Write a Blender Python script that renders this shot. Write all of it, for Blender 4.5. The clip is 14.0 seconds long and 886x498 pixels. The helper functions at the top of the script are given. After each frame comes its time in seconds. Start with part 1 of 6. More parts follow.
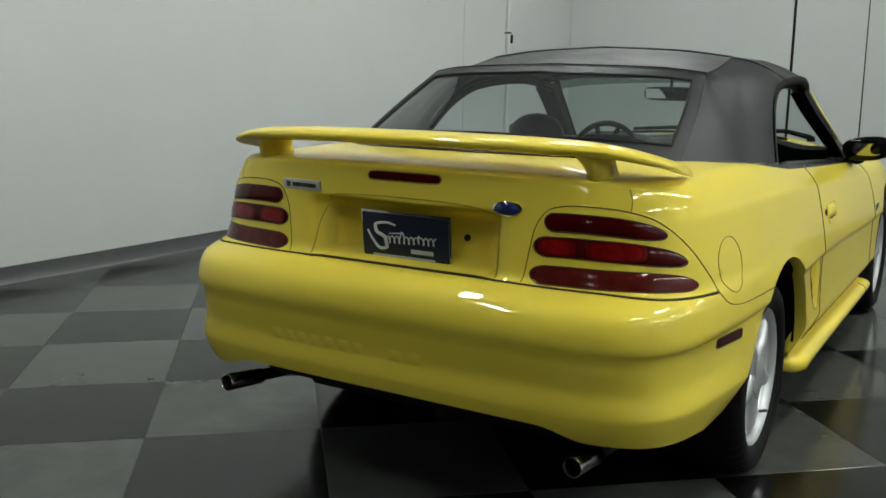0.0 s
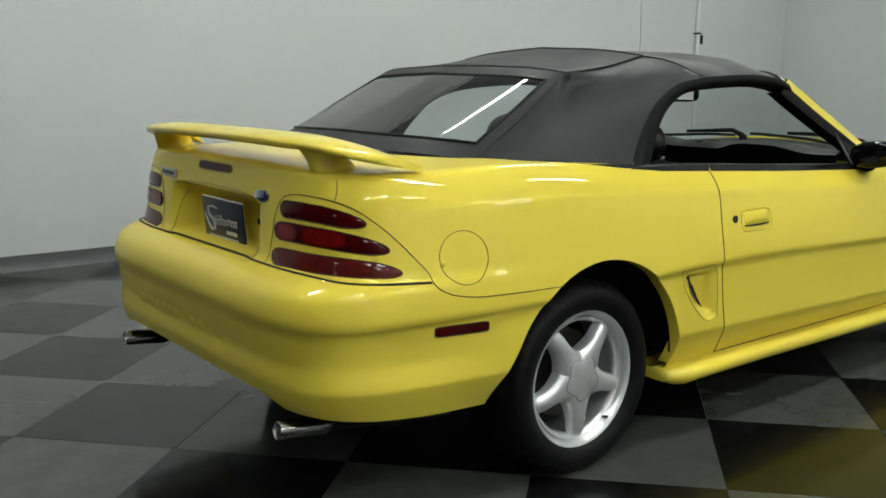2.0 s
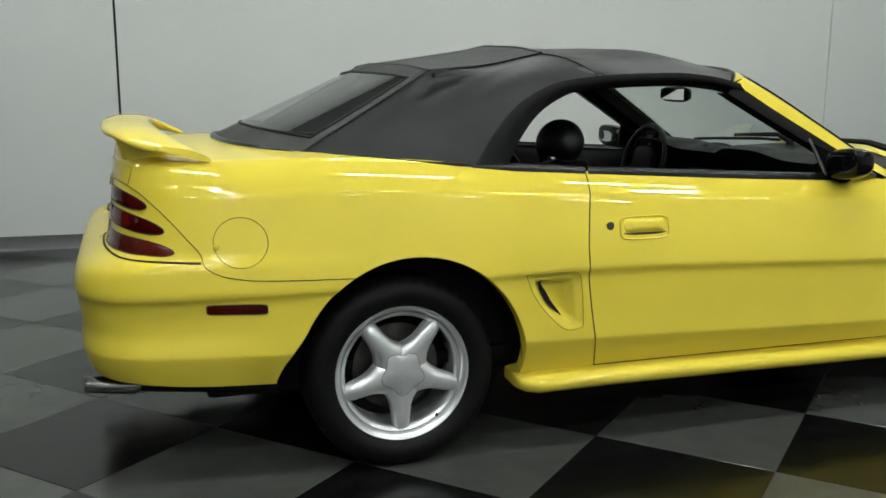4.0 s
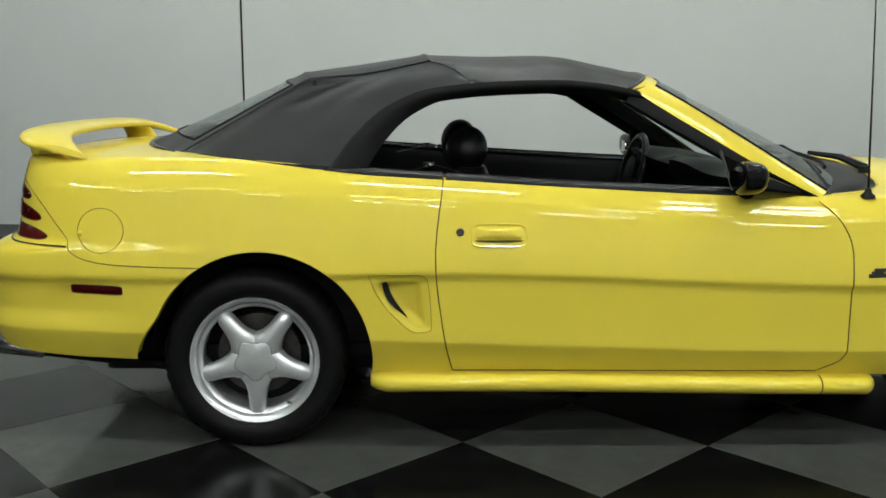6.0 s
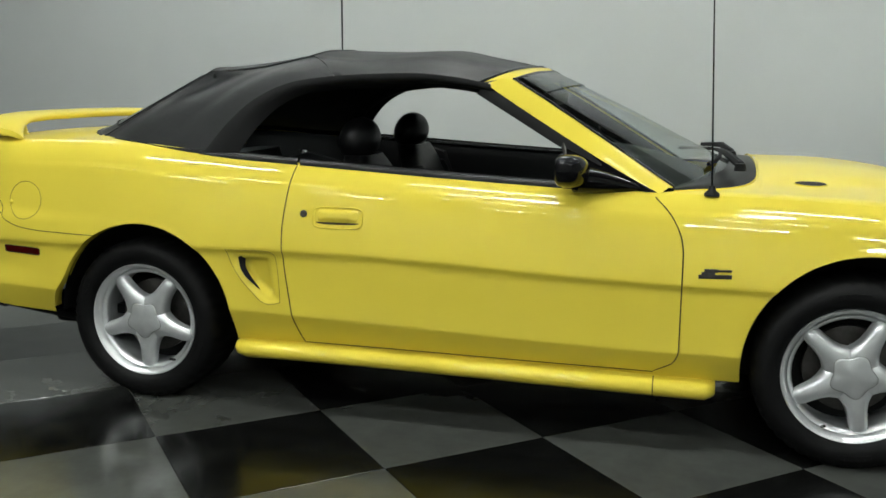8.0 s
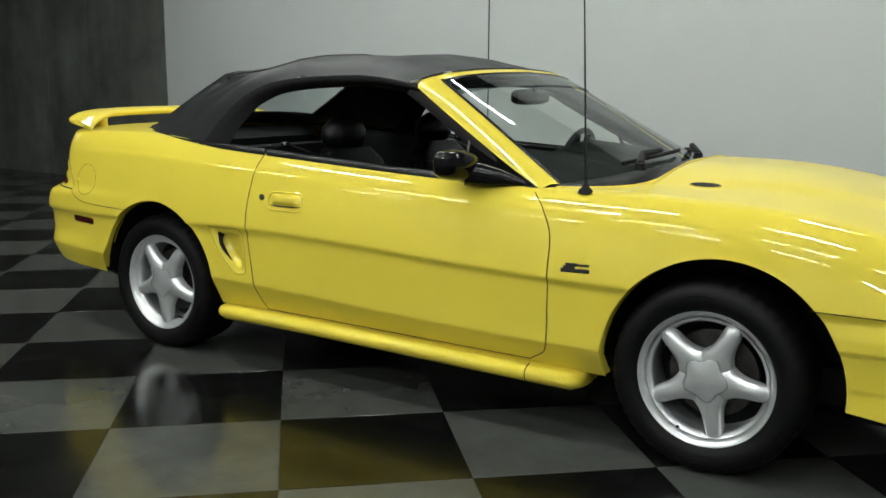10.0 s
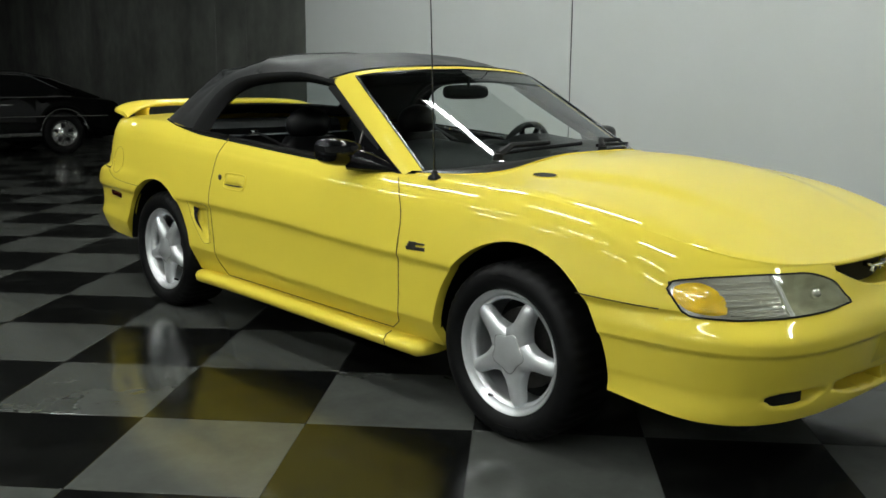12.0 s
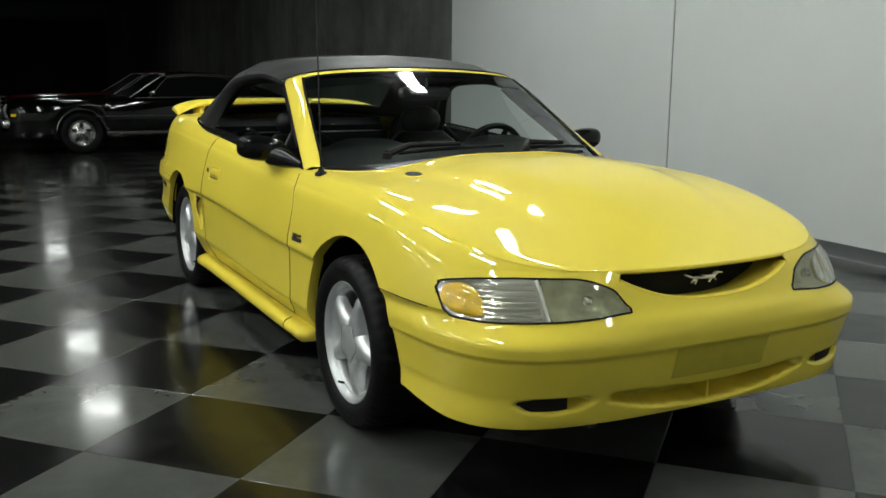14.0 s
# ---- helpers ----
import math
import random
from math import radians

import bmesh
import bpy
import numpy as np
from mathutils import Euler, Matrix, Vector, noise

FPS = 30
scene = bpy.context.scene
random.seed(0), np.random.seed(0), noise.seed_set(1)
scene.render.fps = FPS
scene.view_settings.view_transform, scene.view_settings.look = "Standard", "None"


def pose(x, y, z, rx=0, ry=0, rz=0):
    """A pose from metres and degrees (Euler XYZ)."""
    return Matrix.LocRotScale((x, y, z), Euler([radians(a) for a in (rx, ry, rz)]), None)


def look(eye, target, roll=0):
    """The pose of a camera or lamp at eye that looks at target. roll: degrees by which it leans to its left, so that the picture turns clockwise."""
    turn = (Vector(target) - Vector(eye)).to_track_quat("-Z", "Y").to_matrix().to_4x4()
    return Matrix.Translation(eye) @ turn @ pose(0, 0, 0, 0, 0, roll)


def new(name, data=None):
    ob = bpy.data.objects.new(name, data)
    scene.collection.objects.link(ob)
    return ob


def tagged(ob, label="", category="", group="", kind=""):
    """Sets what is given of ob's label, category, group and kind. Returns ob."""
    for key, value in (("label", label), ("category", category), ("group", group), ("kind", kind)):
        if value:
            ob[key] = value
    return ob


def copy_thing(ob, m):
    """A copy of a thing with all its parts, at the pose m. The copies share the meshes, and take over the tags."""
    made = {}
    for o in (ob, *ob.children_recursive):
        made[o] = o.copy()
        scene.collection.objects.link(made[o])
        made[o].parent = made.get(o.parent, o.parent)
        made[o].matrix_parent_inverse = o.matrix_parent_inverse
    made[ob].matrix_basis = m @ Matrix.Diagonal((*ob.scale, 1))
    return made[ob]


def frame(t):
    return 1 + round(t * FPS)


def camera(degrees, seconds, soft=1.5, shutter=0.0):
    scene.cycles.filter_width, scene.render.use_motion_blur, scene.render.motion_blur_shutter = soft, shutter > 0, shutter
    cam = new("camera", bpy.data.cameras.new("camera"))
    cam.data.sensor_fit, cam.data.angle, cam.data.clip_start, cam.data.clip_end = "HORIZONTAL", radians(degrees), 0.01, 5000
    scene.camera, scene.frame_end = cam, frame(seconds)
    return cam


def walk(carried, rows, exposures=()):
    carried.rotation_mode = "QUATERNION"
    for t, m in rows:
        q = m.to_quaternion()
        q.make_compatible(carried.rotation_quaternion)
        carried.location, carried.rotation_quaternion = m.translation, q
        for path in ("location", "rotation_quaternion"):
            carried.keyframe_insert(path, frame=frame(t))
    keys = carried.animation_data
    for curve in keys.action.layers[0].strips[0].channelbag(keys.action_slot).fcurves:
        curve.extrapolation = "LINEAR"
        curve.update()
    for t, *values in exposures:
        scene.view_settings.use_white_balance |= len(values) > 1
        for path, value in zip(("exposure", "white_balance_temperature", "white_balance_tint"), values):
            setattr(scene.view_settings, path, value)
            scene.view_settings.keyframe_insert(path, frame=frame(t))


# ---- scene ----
# ---------------------------------------------------------------- camera
LENS = 51.24
PATH = [
    (0, (-2.965, -1.431, 1.255), (-1.290, -0.403, 0.886), 0.62),
    (0.5, (-2.807, -1.799, 1.258), (-1.204, -0.662, 0.890), 0.53),
    (1, (-2.603, -2.134, 1.255), (-1.098, -0.869, 0.890), 0.35),
    (1.5, (-2.366, -2.453, 1.257), (-1.003, -1.035, 0.892), 0.07),
    (2, (-2.089, -2.744, 1.252), (-0.872, -1.200, 0.889), 0.06),
    (2.5, (-1.794, -2.996, 1.246), (-0.732, -1.340, 0.885), 0.03),
    (3, (-1.478, -3.208, 1.243), (-0.568, -1.464, 0.878), 0.18),
    (3.5, (-1.133, -3.393, 1.246), (-0.361, -1.584, 0.880), 0.19),
    (6, (0.568, -3.891, 1.245), (0.618, -1.922, 0.898), 0.19),
    (6.5, (0.922, -3.930, 1.240), (0.854, -1.961, 0.896), 0.11),
    (7, (1.292, -3.952, 1.234), (1.089, -1.993, 0.888), 0.15),
    (7.5, (1.643, -3.945, 1.232), (1.273, -2.010, 0.884), 0.23),
    (8, (2.008, -3.925, 1.225), (1.518, -2.018, 0.876), 0.37),
    (10.5, (3.725, -3.568, 1.235), (2.559, -1.982, 0.879), 0.38),
    (11, (4.048, -3.453, 1.245), (2.803, -1.930, 0.880), 0.39),
    (11.5, (4.360, -3.289, 1.250), (3.009, -1.860, 0.884), 0.15),
    (12, (4.653, -3.125, 1.247), (3.226, -1.772, 0.882), 0.49),
    (12.5, (4.943, -2.886, 1.244), (3.461, -1.592, 0.883), 0.44),
    (13, (5.187, -2.662, 1.248), (3.612, -1.482, 0.887), 0.85),
    (13.5, (5.398, -2.366, 1.250), (3.727, -1.327, 0.889), 0.68),
    (14, (5.572, -2.075, 1.259), (3.841, -1.141, 0.893), 0.54),
]
cam = camera(LENS, 14.0, soft=1.6)
walk(cam, [(t, look(eye, target, roll)) for t, eye, target, roll in PATH])

# ---------------------------------------------------------------- world and lamps
world = bpy.data.worlds.new("world")
scene.world = world
world.use_nodes = True
world.node_tree.nodes["Background"].inputs[0].default_value = (0.55, 0.62, 0.60, 1)
world.node_tree.nodes["Background"].inputs[1].default_value = 0.02
scene.view_settings.exposure = 0.0

LAMP_POWER = 73.0
LAMP_COLOUR = (0.95, 1.0, 0.955)

ROOM = radians(-3.3)      # the room lies turned by this much against the car
TILE = 0.611


def room(x, y, z=0.0):
    """A place given along and across the white wall, from a point beside the car."""
    c, s = math.cos(ROOM), math.sin(ROOM)
    return Vector((c * x - s * y, s * x + c * y, z))


ROOM_POSE = Matrix.Rotation(ROOM, 4, "Z")


# ---------------------------------------------------------------- materials
def material(name, colour, rough=0.5, metal=0.0, coat=0.0, vary=0.0, scale=8.0, bump=0.0, bump_scale=200.0,
             coat_rough=0.03, specular=0.5, rough_vary=0.0, piece=0.0):
    m = bpy.data.materials.new(name)
    m.use_nodes = True
    nt = m.node_tree
    b = nt.nodes["Principled BSDF"]
    b.inputs["Base Color"].default_value = (*colour, 1)
    b.inputs["Roughness"].default_value = rough
    b.inputs["Metallic"].default_value = metal
    b.inputs["Coat Weight"].default_value = coat
    b.inputs["Coat Roughness"].default_value = coat_rough
    b.inputs["Specular IOR Level"].default_value = specular
    if vary or bump or rough_vary or piece:
        tc = nt.nodes.new("ShaderNodeTexCoord")
    if vary or piece:
        mix = nt.nodes.new("ShaderNodeMix")
        mix.data_type = "RGBA"
        mix.blend_type = "MULTIPLY"
        mix.inputs[0].default_value = 1.0
        mix.inputs["A"].default_value = (*colour, 1)
        n1 = nt.nodes.new("ShaderNodeTexNoise")
        n1.inputs["Scale"].default_value = scale
        n1.inputs["Detail"].default_value = 6
        n1.inputs["Roughness"].default_value = 0.62
        nt.links.new(tc.outputs["Object"], n1.inputs["Vector"])
        r = nt.nodes.new("ShaderNodeMapRange")
        r.inputs["From Min"].default_value = 0.3
        r.inputs["From Max"].default_value = 0.7
        r.inputs["To Min"].default_value = 1.0 - vary
        r.inputs["To Max"].default_value = 1.0 + vary
        nt.links.new(n1.outputs["Fac"], r.inputs["Value"])
        out = r.outputs["Result"]
        if piece:
            info = nt.nodes.new("ShaderNodeObjectInfo")
            pr = nt.nodes.new("ShaderNodeMapRange")
            pr.inputs["To Min"].default_value = 1.0 - piece
            pr.inputs["To Max"].default_value = 1.0 + piece
            nt.links.new(info.outputs["Random"], pr.inputs["Value"])
            mul = nt.nodes.new("ShaderNodeMath")
            mul.operation = "MULTIPLY"
            nt.links.new(out, mul.inputs[0])
            nt.links.new(pr.outputs["Result"], mul.inputs[1])
            out = mul.outputs[0]
        nt.links.new(out, mix.inputs["B"])
        nt.links.new(mix.outputs["Result"], b.inputs["Base Color"])
    if rough_vary:
        n3 = nt.nodes.new("ShaderNodeTexNoise")
        n3.inputs["Scale"].default_value = scale * 0.7
        n3.inputs["Detail"].default_value = 5
        nt.links.new(tc.outputs["Object"], n3.inputs["Vector"])
        r3 = nt.nodes.new("ShaderNodeMapRange")
        r3.inputs["From Min"].default_value = 0.3
        r3.inputs["From Max"].default_value = 0.7
        r3.inputs["To Min"].default_value = max(0.0, rough - rough_vary)
        r3.inputs["To Max"].default_value = rough + rough_vary
        nt.links.new(n3.outputs["Fac"], r3.inputs["Value"])
        nt.links.new(r3.outputs["Result"], b.inputs["Roughness"])
    if bump:
        n2 = nt.nodes.new("ShaderNodeTexNoise")
        n2.inputs["Scale"].default_value = bump_scale
        n2.inputs["Detail"].default_value = 3
        nt.links.new(tc.outputs["Object"], n2.inputs["Vector"])
        bp = nt.nodes.new("ShaderNodeBump")
        bp.inputs["Strength"].default_value = bump
        bp.inputs["Distance"].default_value = 0.004
        nt.links.new(n2.outputs["Fac"], bp.inputs["Height"])
        nt.links.new(bp.outputs["Normal"], b.inputs["Normal"])
    return m


def glass(name, tint, rough=0.0, cloudy=0.0, haze=(0.52, 0.52, 0.33)):
    """Thin clear pane: mostly see-through, with a mirror gloss that grows at grazing angles."""
    m = bpy.data.materials.new(name)
    m.use_nodes = True
    nt = m.node_tree
    nt.nodes.remove(nt.nodes["Principled BSDF"])
    out = nt.nodes["Material Output"]
    tr = nt.nodes.new("ShaderNodeBsdfTransparent")
    tr.inputs[0].default_value = (*tint, 1)
    gl = nt.nodes.new("ShaderNodeBsdfGlossy")
    gl.inputs["Roughness"].default_value = rough
    fr = nt.nodes.new("ShaderNodeLayerWeight")
    fr.inputs["Blend"].default_value = 0.5
    pw = nt.nodes.new("ShaderNodeMath")
    pw.operation = "POWER"
    pw.inputs[1].default_value = 4.0
    nt.links.new(fr.outputs["Facing"], pw.inputs[0])
    ad = nt.nodes.new("ShaderNodeMath")
    ad.operation = "MULTIPLY_ADD"
    ad.inputs[1].default_value, ad.inputs[2].default_value = 0.80, 0.035
    nt.links.new(pw.outputs[0], ad.inputs[0])
    mx = nt.nodes.new("ShaderNodeMixShader")
    nt.links.new(ad.outputs[0], mx.inputs[0])
    nt.links.new(tr.outputs[0], mx.inputs[1])
    nt.links.new(gl.outputs[0], mx.inputs[2])
    if cloudy:
        b = nt.nodes.new("ShaderNodeBsdfDiffuse")
        b.inputs[0].default_value = (*haze, 1)
        m2 = nt.nodes.new("ShaderNodeMixShader")
        m2.inputs[0].default_value = cloudy
        nt.links.new(tr.outputs[0], m2.inputs[1])
        nt.links.new(b.outputs[0], m2.inputs[2])
        nt.links.new(m2.outputs[0], mx.inputs[1])
    nt.links.new(mx.outputs[0], out.inputs[0])
    return m


PAINT = material("yellow_paint", (0.755, 0.603, 0.061), 0.55, coat=0.74, vary=0.02, scale=3.0, coat_rough=0.030, specular=0.12)
CANVAS = material("black_vinyl_top", (0.0094, 0.0104, 0.0110), 0.50, vary=0.28, scale=5.0, bump=0.6, bump_scale=10.0, specular=0.31, rough_vary=0.06)
TRIM = material("black_trim", (0.007, 0.007, 0.0075), 0.25, vary=0.2, scale=20.0, specular=0.4)
SATIN = material("satin_black", (0.005, 0.005, 0.0054), 0.6, vary=0.2, scale=12.0, specular=0.2)
GLOSS = material("gloss_black", (0.004, 0.004, 0.0045), 0.05, specular=0.20)
LEATHER = material("black_leather", (0.0038, 0.0038, 0.0043), 0.40, vary=0.25, scale=14.0, bump=0.3, bump_scale=350.0, specular=0.30)
PLASTIC = material("interior_plastic", (0.0038, 0.0038, 0.0042), 0.6, vary=0.2, scale=18.0, bump=0.2, bump_scale=600.0, specular=0.15)
DASH = material("dashboard_vinyl", (0.0045, 0.0046, 0.005), 0.45, vary=0.2, scale=18.0, bump=0.2, bump_scale=500.0, specular=0.12)
COWL = material("cowl_plastic", (0.004, 0.004, 0.004), 0.32, vary=0.2, scale=18.0, specular=0.14)
RUBBER = material("tyre_rubber", (0.0040, 0.0040, 0.0042), 0.55, vary=0.3, scale=25.0, bump=0.12, bump_scale=200.0, specular=0.16)
ALLOY = material("silver_alloy", (0.66, 0.67, 0.68), 0.30, metal=0.65, vary=0.05, scale=30.0, coat=0.4)
CHROME = material("chrome", (0.72, 0.72, 0.72), 0.07, metal=1.0)
OLD_CHROME = material("worn_chrome", (0.28, 0.275, 0.26), 0.18, metal=1.0, vary=0.2, scale=25.0)
PALE_METAL = material("brushed_badge_metal", (0.55, 0.56, 0.56), 0.35, metal=0.3, vary=0.1, scale=40.0)
STEEL = material("dull_steel", (0.09, 0.085, 0.08), 0.45, metal=0.9, vary=0.3, scale=30.0)
GAP = material("panel_gap", (0.035, 0.026, 0.004), 0.8)
SOFT_GAP = material("soft_panel_gap", (0.26, 0.185, 0.012), 0.7)
RED_LENS = material("dark_red_lens", (0.046, 0.0018, 0.0018), 0.10, vary=0.25, scale=14.0, specular=0.2)
BRIGHT_RED = material("bright_red_lens", (0.17, 0.004, 0.004), 0.10, specular=0.38, vary=0.45, scale=26.0)
SMOKE = material("smoked_lens", (0.085, 0.010, 0.008), 0.10, specular=0.38, vary=0.3, scale=20.0)
AMBER = material("amber_lens", (0.95, 0.60, 0.010), 0.16, vary=0.25, scale=22.0, coat=0.6)
MOUNT = material("matte_and_shaded_yellow", (0.50, 0.41, 0.04), 0.6, vary=0.05, scale=20.0, specular=0.3)
MID_RED = material("mid_red_lens", (0.10, 0.003, 0.003), 0.10, specular=0.38)
REFLECTOR = material("lamp_reflector", (0.86, 0.85, 0.80), 0.16, metal=0.7, vary=0.1, scale=60.0)
DULL_REFLECTOR = material("dulled_lamp_reflector", (0.42, 0.42, 0.31), 0.30, metal=0.4, vary=0.35, scale=16.0)
LENS_CLEAR = glass("clear_lens", (0.97, 0.97, 0.94), rough=0.03, cloudy=0.06)
LENS_CLOUDY = glass("clouded_lens", (0.93, 0.93, 0.86), rough=0.06, cloudy=0.20)
GLASS = glass("tinted_glass", (0.80, 0.86, 0.83))
BAND = glass("tinted_glass_band", (0.38, 0.44, 0.43))
PLASTIC_WINDOW = glass("rear_window_pane", (0.72, 0.78, 0.77), rough=0.02, cloudy=0.05, haze=(0.50, 0.53, 0.53))
MIRROR = material("mirror_glass", (0.85, 0.87, 0.87), 0.02, metal=1.0)
DARK_MIRROR = material("dim_mirror_glass", (0.50, 0.52, 0.52), 0.05, metal=1.0)
BLUE = material("blue_badge", (0.012, 0.022, 0.10), 0.15, coat=1.0)
PLATE = material("navy_plate", (0.010, 0.016, 0.035), 0.3, vary=0.15, scale=30.0)
WHITE_INK = material("pale_ink", (0.55, 0.57, 0.60), 0.4)
WALL = material("grey_white_wall_paint", (0.54, 0.561, 0.556), 0.55, vary=0.025, scale=1.1, bump=0.05, bump_scale=140.0)
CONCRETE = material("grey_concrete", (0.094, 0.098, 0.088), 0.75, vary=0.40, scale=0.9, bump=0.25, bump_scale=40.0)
BASE = material("dark_grey_vinyl", (0.075, 0.078, 0.082), 0.38, vary=0.12, scale=10.0)
PIPE = material("painted_pipe", (0.62, 0.64, 0.63), 0.45)
TILE_DARK = material("black_floor_tile", (0.0052, 0.0054, 0.0052), 0.18, vary=0.5, scale=9.0, rough_vary=0.06, piece=0.2, bump=0.015, bump_scale=30.0, specular=0.28)
TILE_LIGHT = material("grey_floor_tile", (0.060, 0.063, 0.058), 0.12, vary=0.18, scale=5.0, rough_vary=0.05, piece=0.08, bump=0.012, bump_scale=30.0, specular=0.25)


def scuffed(m, pale, amount):
    """Adds thin dust specks and smeared scuffs to a floor material."""
    nt = m.node_tree
    b = nt.nodes["Principled BSDF"]
    old = b.inputs["Base Color"].links[0].from_socket
    tc = nt.nodes.new("ShaderNodeTexCoord")
    specks = nt.nodes.new("ShaderNodeTexNoise")
    specks.inputs["Scale"].default_value, specks.inputs["Detail"].default_value = 95.0, 2
    smear = nt.nodes.new("ShaderNodeTexNoise")
    smear.inputs["Scale"].default_value, smear.inputs["Detail"].default_value, smear.inputs["Distortion"].default_value = 3.2, 7, 1.6
    total = None
    for node, lo, hi, top in ((specks, 0.70, 0.78, amount), (smear, 0.56, 0.74, amount * 0.55)):
        nt.links.new(tc.outputs["Object"], node.inputs["Vector"])
        r = nt.nodes.new("ShaderNodeMapRange")
        r.inputs["From Min"].default_value, r.inputs["From Max"].default_value, r.inputs["To Max"].default_value = lo, hi, top
        nt.links.new(node.outputs["Fac"], r.inputs["Value"])
        if total is None:
            total = r.outputs["Result"]
        else:
            add = nt.nodes.new("ShaderNodeMath")
            nt.links.new(total, add.inputs[0])
            nt.links.new(r.outputs["Result"], add.inputs[1])
            total = add.outputs[0]
    mix = nt.nodes.new("ShaderNodeMix")
    mix.data_type = "RGBA"
    mix.inputs["B"].default_value = (*pale, 1)
    nt.links.new(total, mix.inputs[0])
    nt.links.new(old, mix.inputs["A"])
    nt.links.new(mix.outputs["Result"], b.inputs["Base Color"])


scuffed(TILE_DARK, (0.055, 0.055, 0.05), 0.45)
scuffed(TILE_LIGHT, (0.12, 0.12, 0.11), 0.30)
GROUT = material("tile_joint", (0.02, 0.02, 0.02), 0.4)
CEILING = material("ceiling_paint", (0.06, 0.062, 0.062), 0.8, vary=0.1, scale=1.0)
BLACK_CAR = material("black_car_paint", (0.0015, 0.0015, 0.0015), 0.05, specular=0.3)
RED_CAR = material("dark_red_car_paint", (0.045, 0.003, 0.004), 0.12)
BRIGHT_TRIM = material("bright_metal_trim", (0.50, 0.50, 0.49), 0.22, metal=0.85)
CAR_GLASS = material("old_car_glass", (0.006, 0.0065, 0.0065), 0.06, specular=0.6)


def streaked(m, strength):
    """Adds upright pour streaks and blotches to a concrete material."""
    nt = m.node_tree
    b = nt.nodes["Principled BSDF"]
    old = b.inputs["Base Color"].links[0].from_socket
    tc = nt.nodes.new("ShaderNodeTexCoord")
    for stretch, scale, lo, hi in (((1.6, 1.6, 0.14), 1.0, 1 - strength, 1 + strength), ((1.0, 1.0, 0.7), 5.0, 1 - 0.5 * strength, 1 + 0.5 * strength)):
        mp = nt.nodes.new("ShaderNodeMapping")
        mp.inputs["Scale"].default_value = stretch
        nt.links.new(tc.outputs["Object"], mp.inputs["Vector"])
        n = nt.nodes.new("ShaderNodeTexNoise")
        n.inputs["Scale"].default_value, n.inputs["Detail"].default_value = scale, 2.5
        nt.links.new(mp.outputs["Vector"], n.inputs["Vector"])
        r = nt.nodes.new("ShaderNodeMapRange")
        r.inputs["From Min"].default_value, r.inputs["From Max"].default_value = 0.32, 0.68
        r.inputs["To Min"].default_value, r.inputs["To Max"].default_value = lo, hi
        nt.links.new(n.outputs["Fac"], r.inputs["Value"])
        mix = nt.nodes.new("ShaderNodeMix")
        mix.data_type, mix.blend_type = "RGBA", "MULTIPLY"
        mix.inputs[0].default_value = 1.0
        nt.links.new(old, mix.inputs["A"])
        nt.links.new(r.outputs["Result"], mix.inputs["B"])
        old = mix.outputs["Result"]
    nt.links.new(old, b.inputs["Base Color"])


# concrete of the far end wall, its lack of light put into the colour
SHADED_CONCRETE = material("shaded_concrete", (0.016, 0.016, 0.015), 0.8, vary=0.4, scale=0.8, bump=0.25, bump_scale=40.0)
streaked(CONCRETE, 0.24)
streaked(SHADED_CONCRETE, 0.3)


def glow(name, colour, strength):
    m = bpy.data.materials.new(name)
    m.use_nodes = True
    nt = m.node_tree
    nt.nodes.remove(nt.nodes["Principled BSDF"])
    e = nt.nodes.new("ShaderNodeEmission")
    e.inputs[0].default_value = (*colour, 1)
    e.inputs[1].default_value = strength
    nt.links.new(e.outputs[0], nt.nodes["Material Output"].inputs[0])
    return m


TUBE = glow("lamp_tube", LAMP_COLOUR, LAMP_POWER)
PANEL = glow("lamp_panel", LAMP_COLOUR, 12.5)


# ---------------------------------------------------------------- mesh helpers
def mesh_of(name, verts, faces, smooth=True, angle=None):
    me = bpy.data.meshes.new(name)
    me.from_pydata([tuple(map(float, v)) for v in verts], [], [tuple(map(int, f)) for f in faces])
    me.update()
    if smooth:
        me.polygons.foreach_set("use_smooth", [True] * len(me.polygons))
        if angle:
            me.set_sharp_from_angle(angle=radians(angle))
    return me


def put(name, me, mat, parent=None, label="", matrix=None):
    ob = new(name, me)
    me.materials.append(mat)
    if parent is not None:
        ob.parent = parent
    if matrix is not None:
        ob.matrix_local = matrix
    if label:
        tagged(ob, label)
    return ob


def part(name, bm, mat, parent, label="", smooth=True, angle=40, matrix=None):
    me = bpy.data.meshes.new(name)
    bm.normal_update()
    bm.to_mesh(me)
    bm.free()
    if smooth:
        me.polygons.foreach_set("use_smooth", [True] * len(me.polygons))
        me.set_sharp_from_angle(angle=radians(angle))
    return put(name, me, mat, parent, label, matrix)


def thing(name, label, category, matrix=None, group="", kind=""):
    ob = new(name)
    ob.empty_display_size = 0.1
    if matrix is not None:
        ob.matrix_world = matrix
    return tagged(ob, label, category, group, kind)


def box(bm, lo, hi, bevel=0.0, segments=2, turn=None):
    made = bmesh.ops.create_cube(bm, size=1.0)["verts"]
    lo, hi = Vector(lo), Vector(hi)
    for v in made:
        v.co = Vector(((lo[k] + hi[k]) / 2 + v.co[k] * (hi[k] - lo[k]) for k in range(3)))
    if bevel:
        edges = list({e for v in made for e in v.link_edges})
        made = bmesh.ops.bevel(bm, geom=edges, offset=bevel, segments=segments, affect="EDGES", profile=0.6)["verts"]
        made = list({v for v in made})
    if turn is not None:
        for v in {v for v in made if v.is_valid}:
            v.co = turn @ v.co
    return made


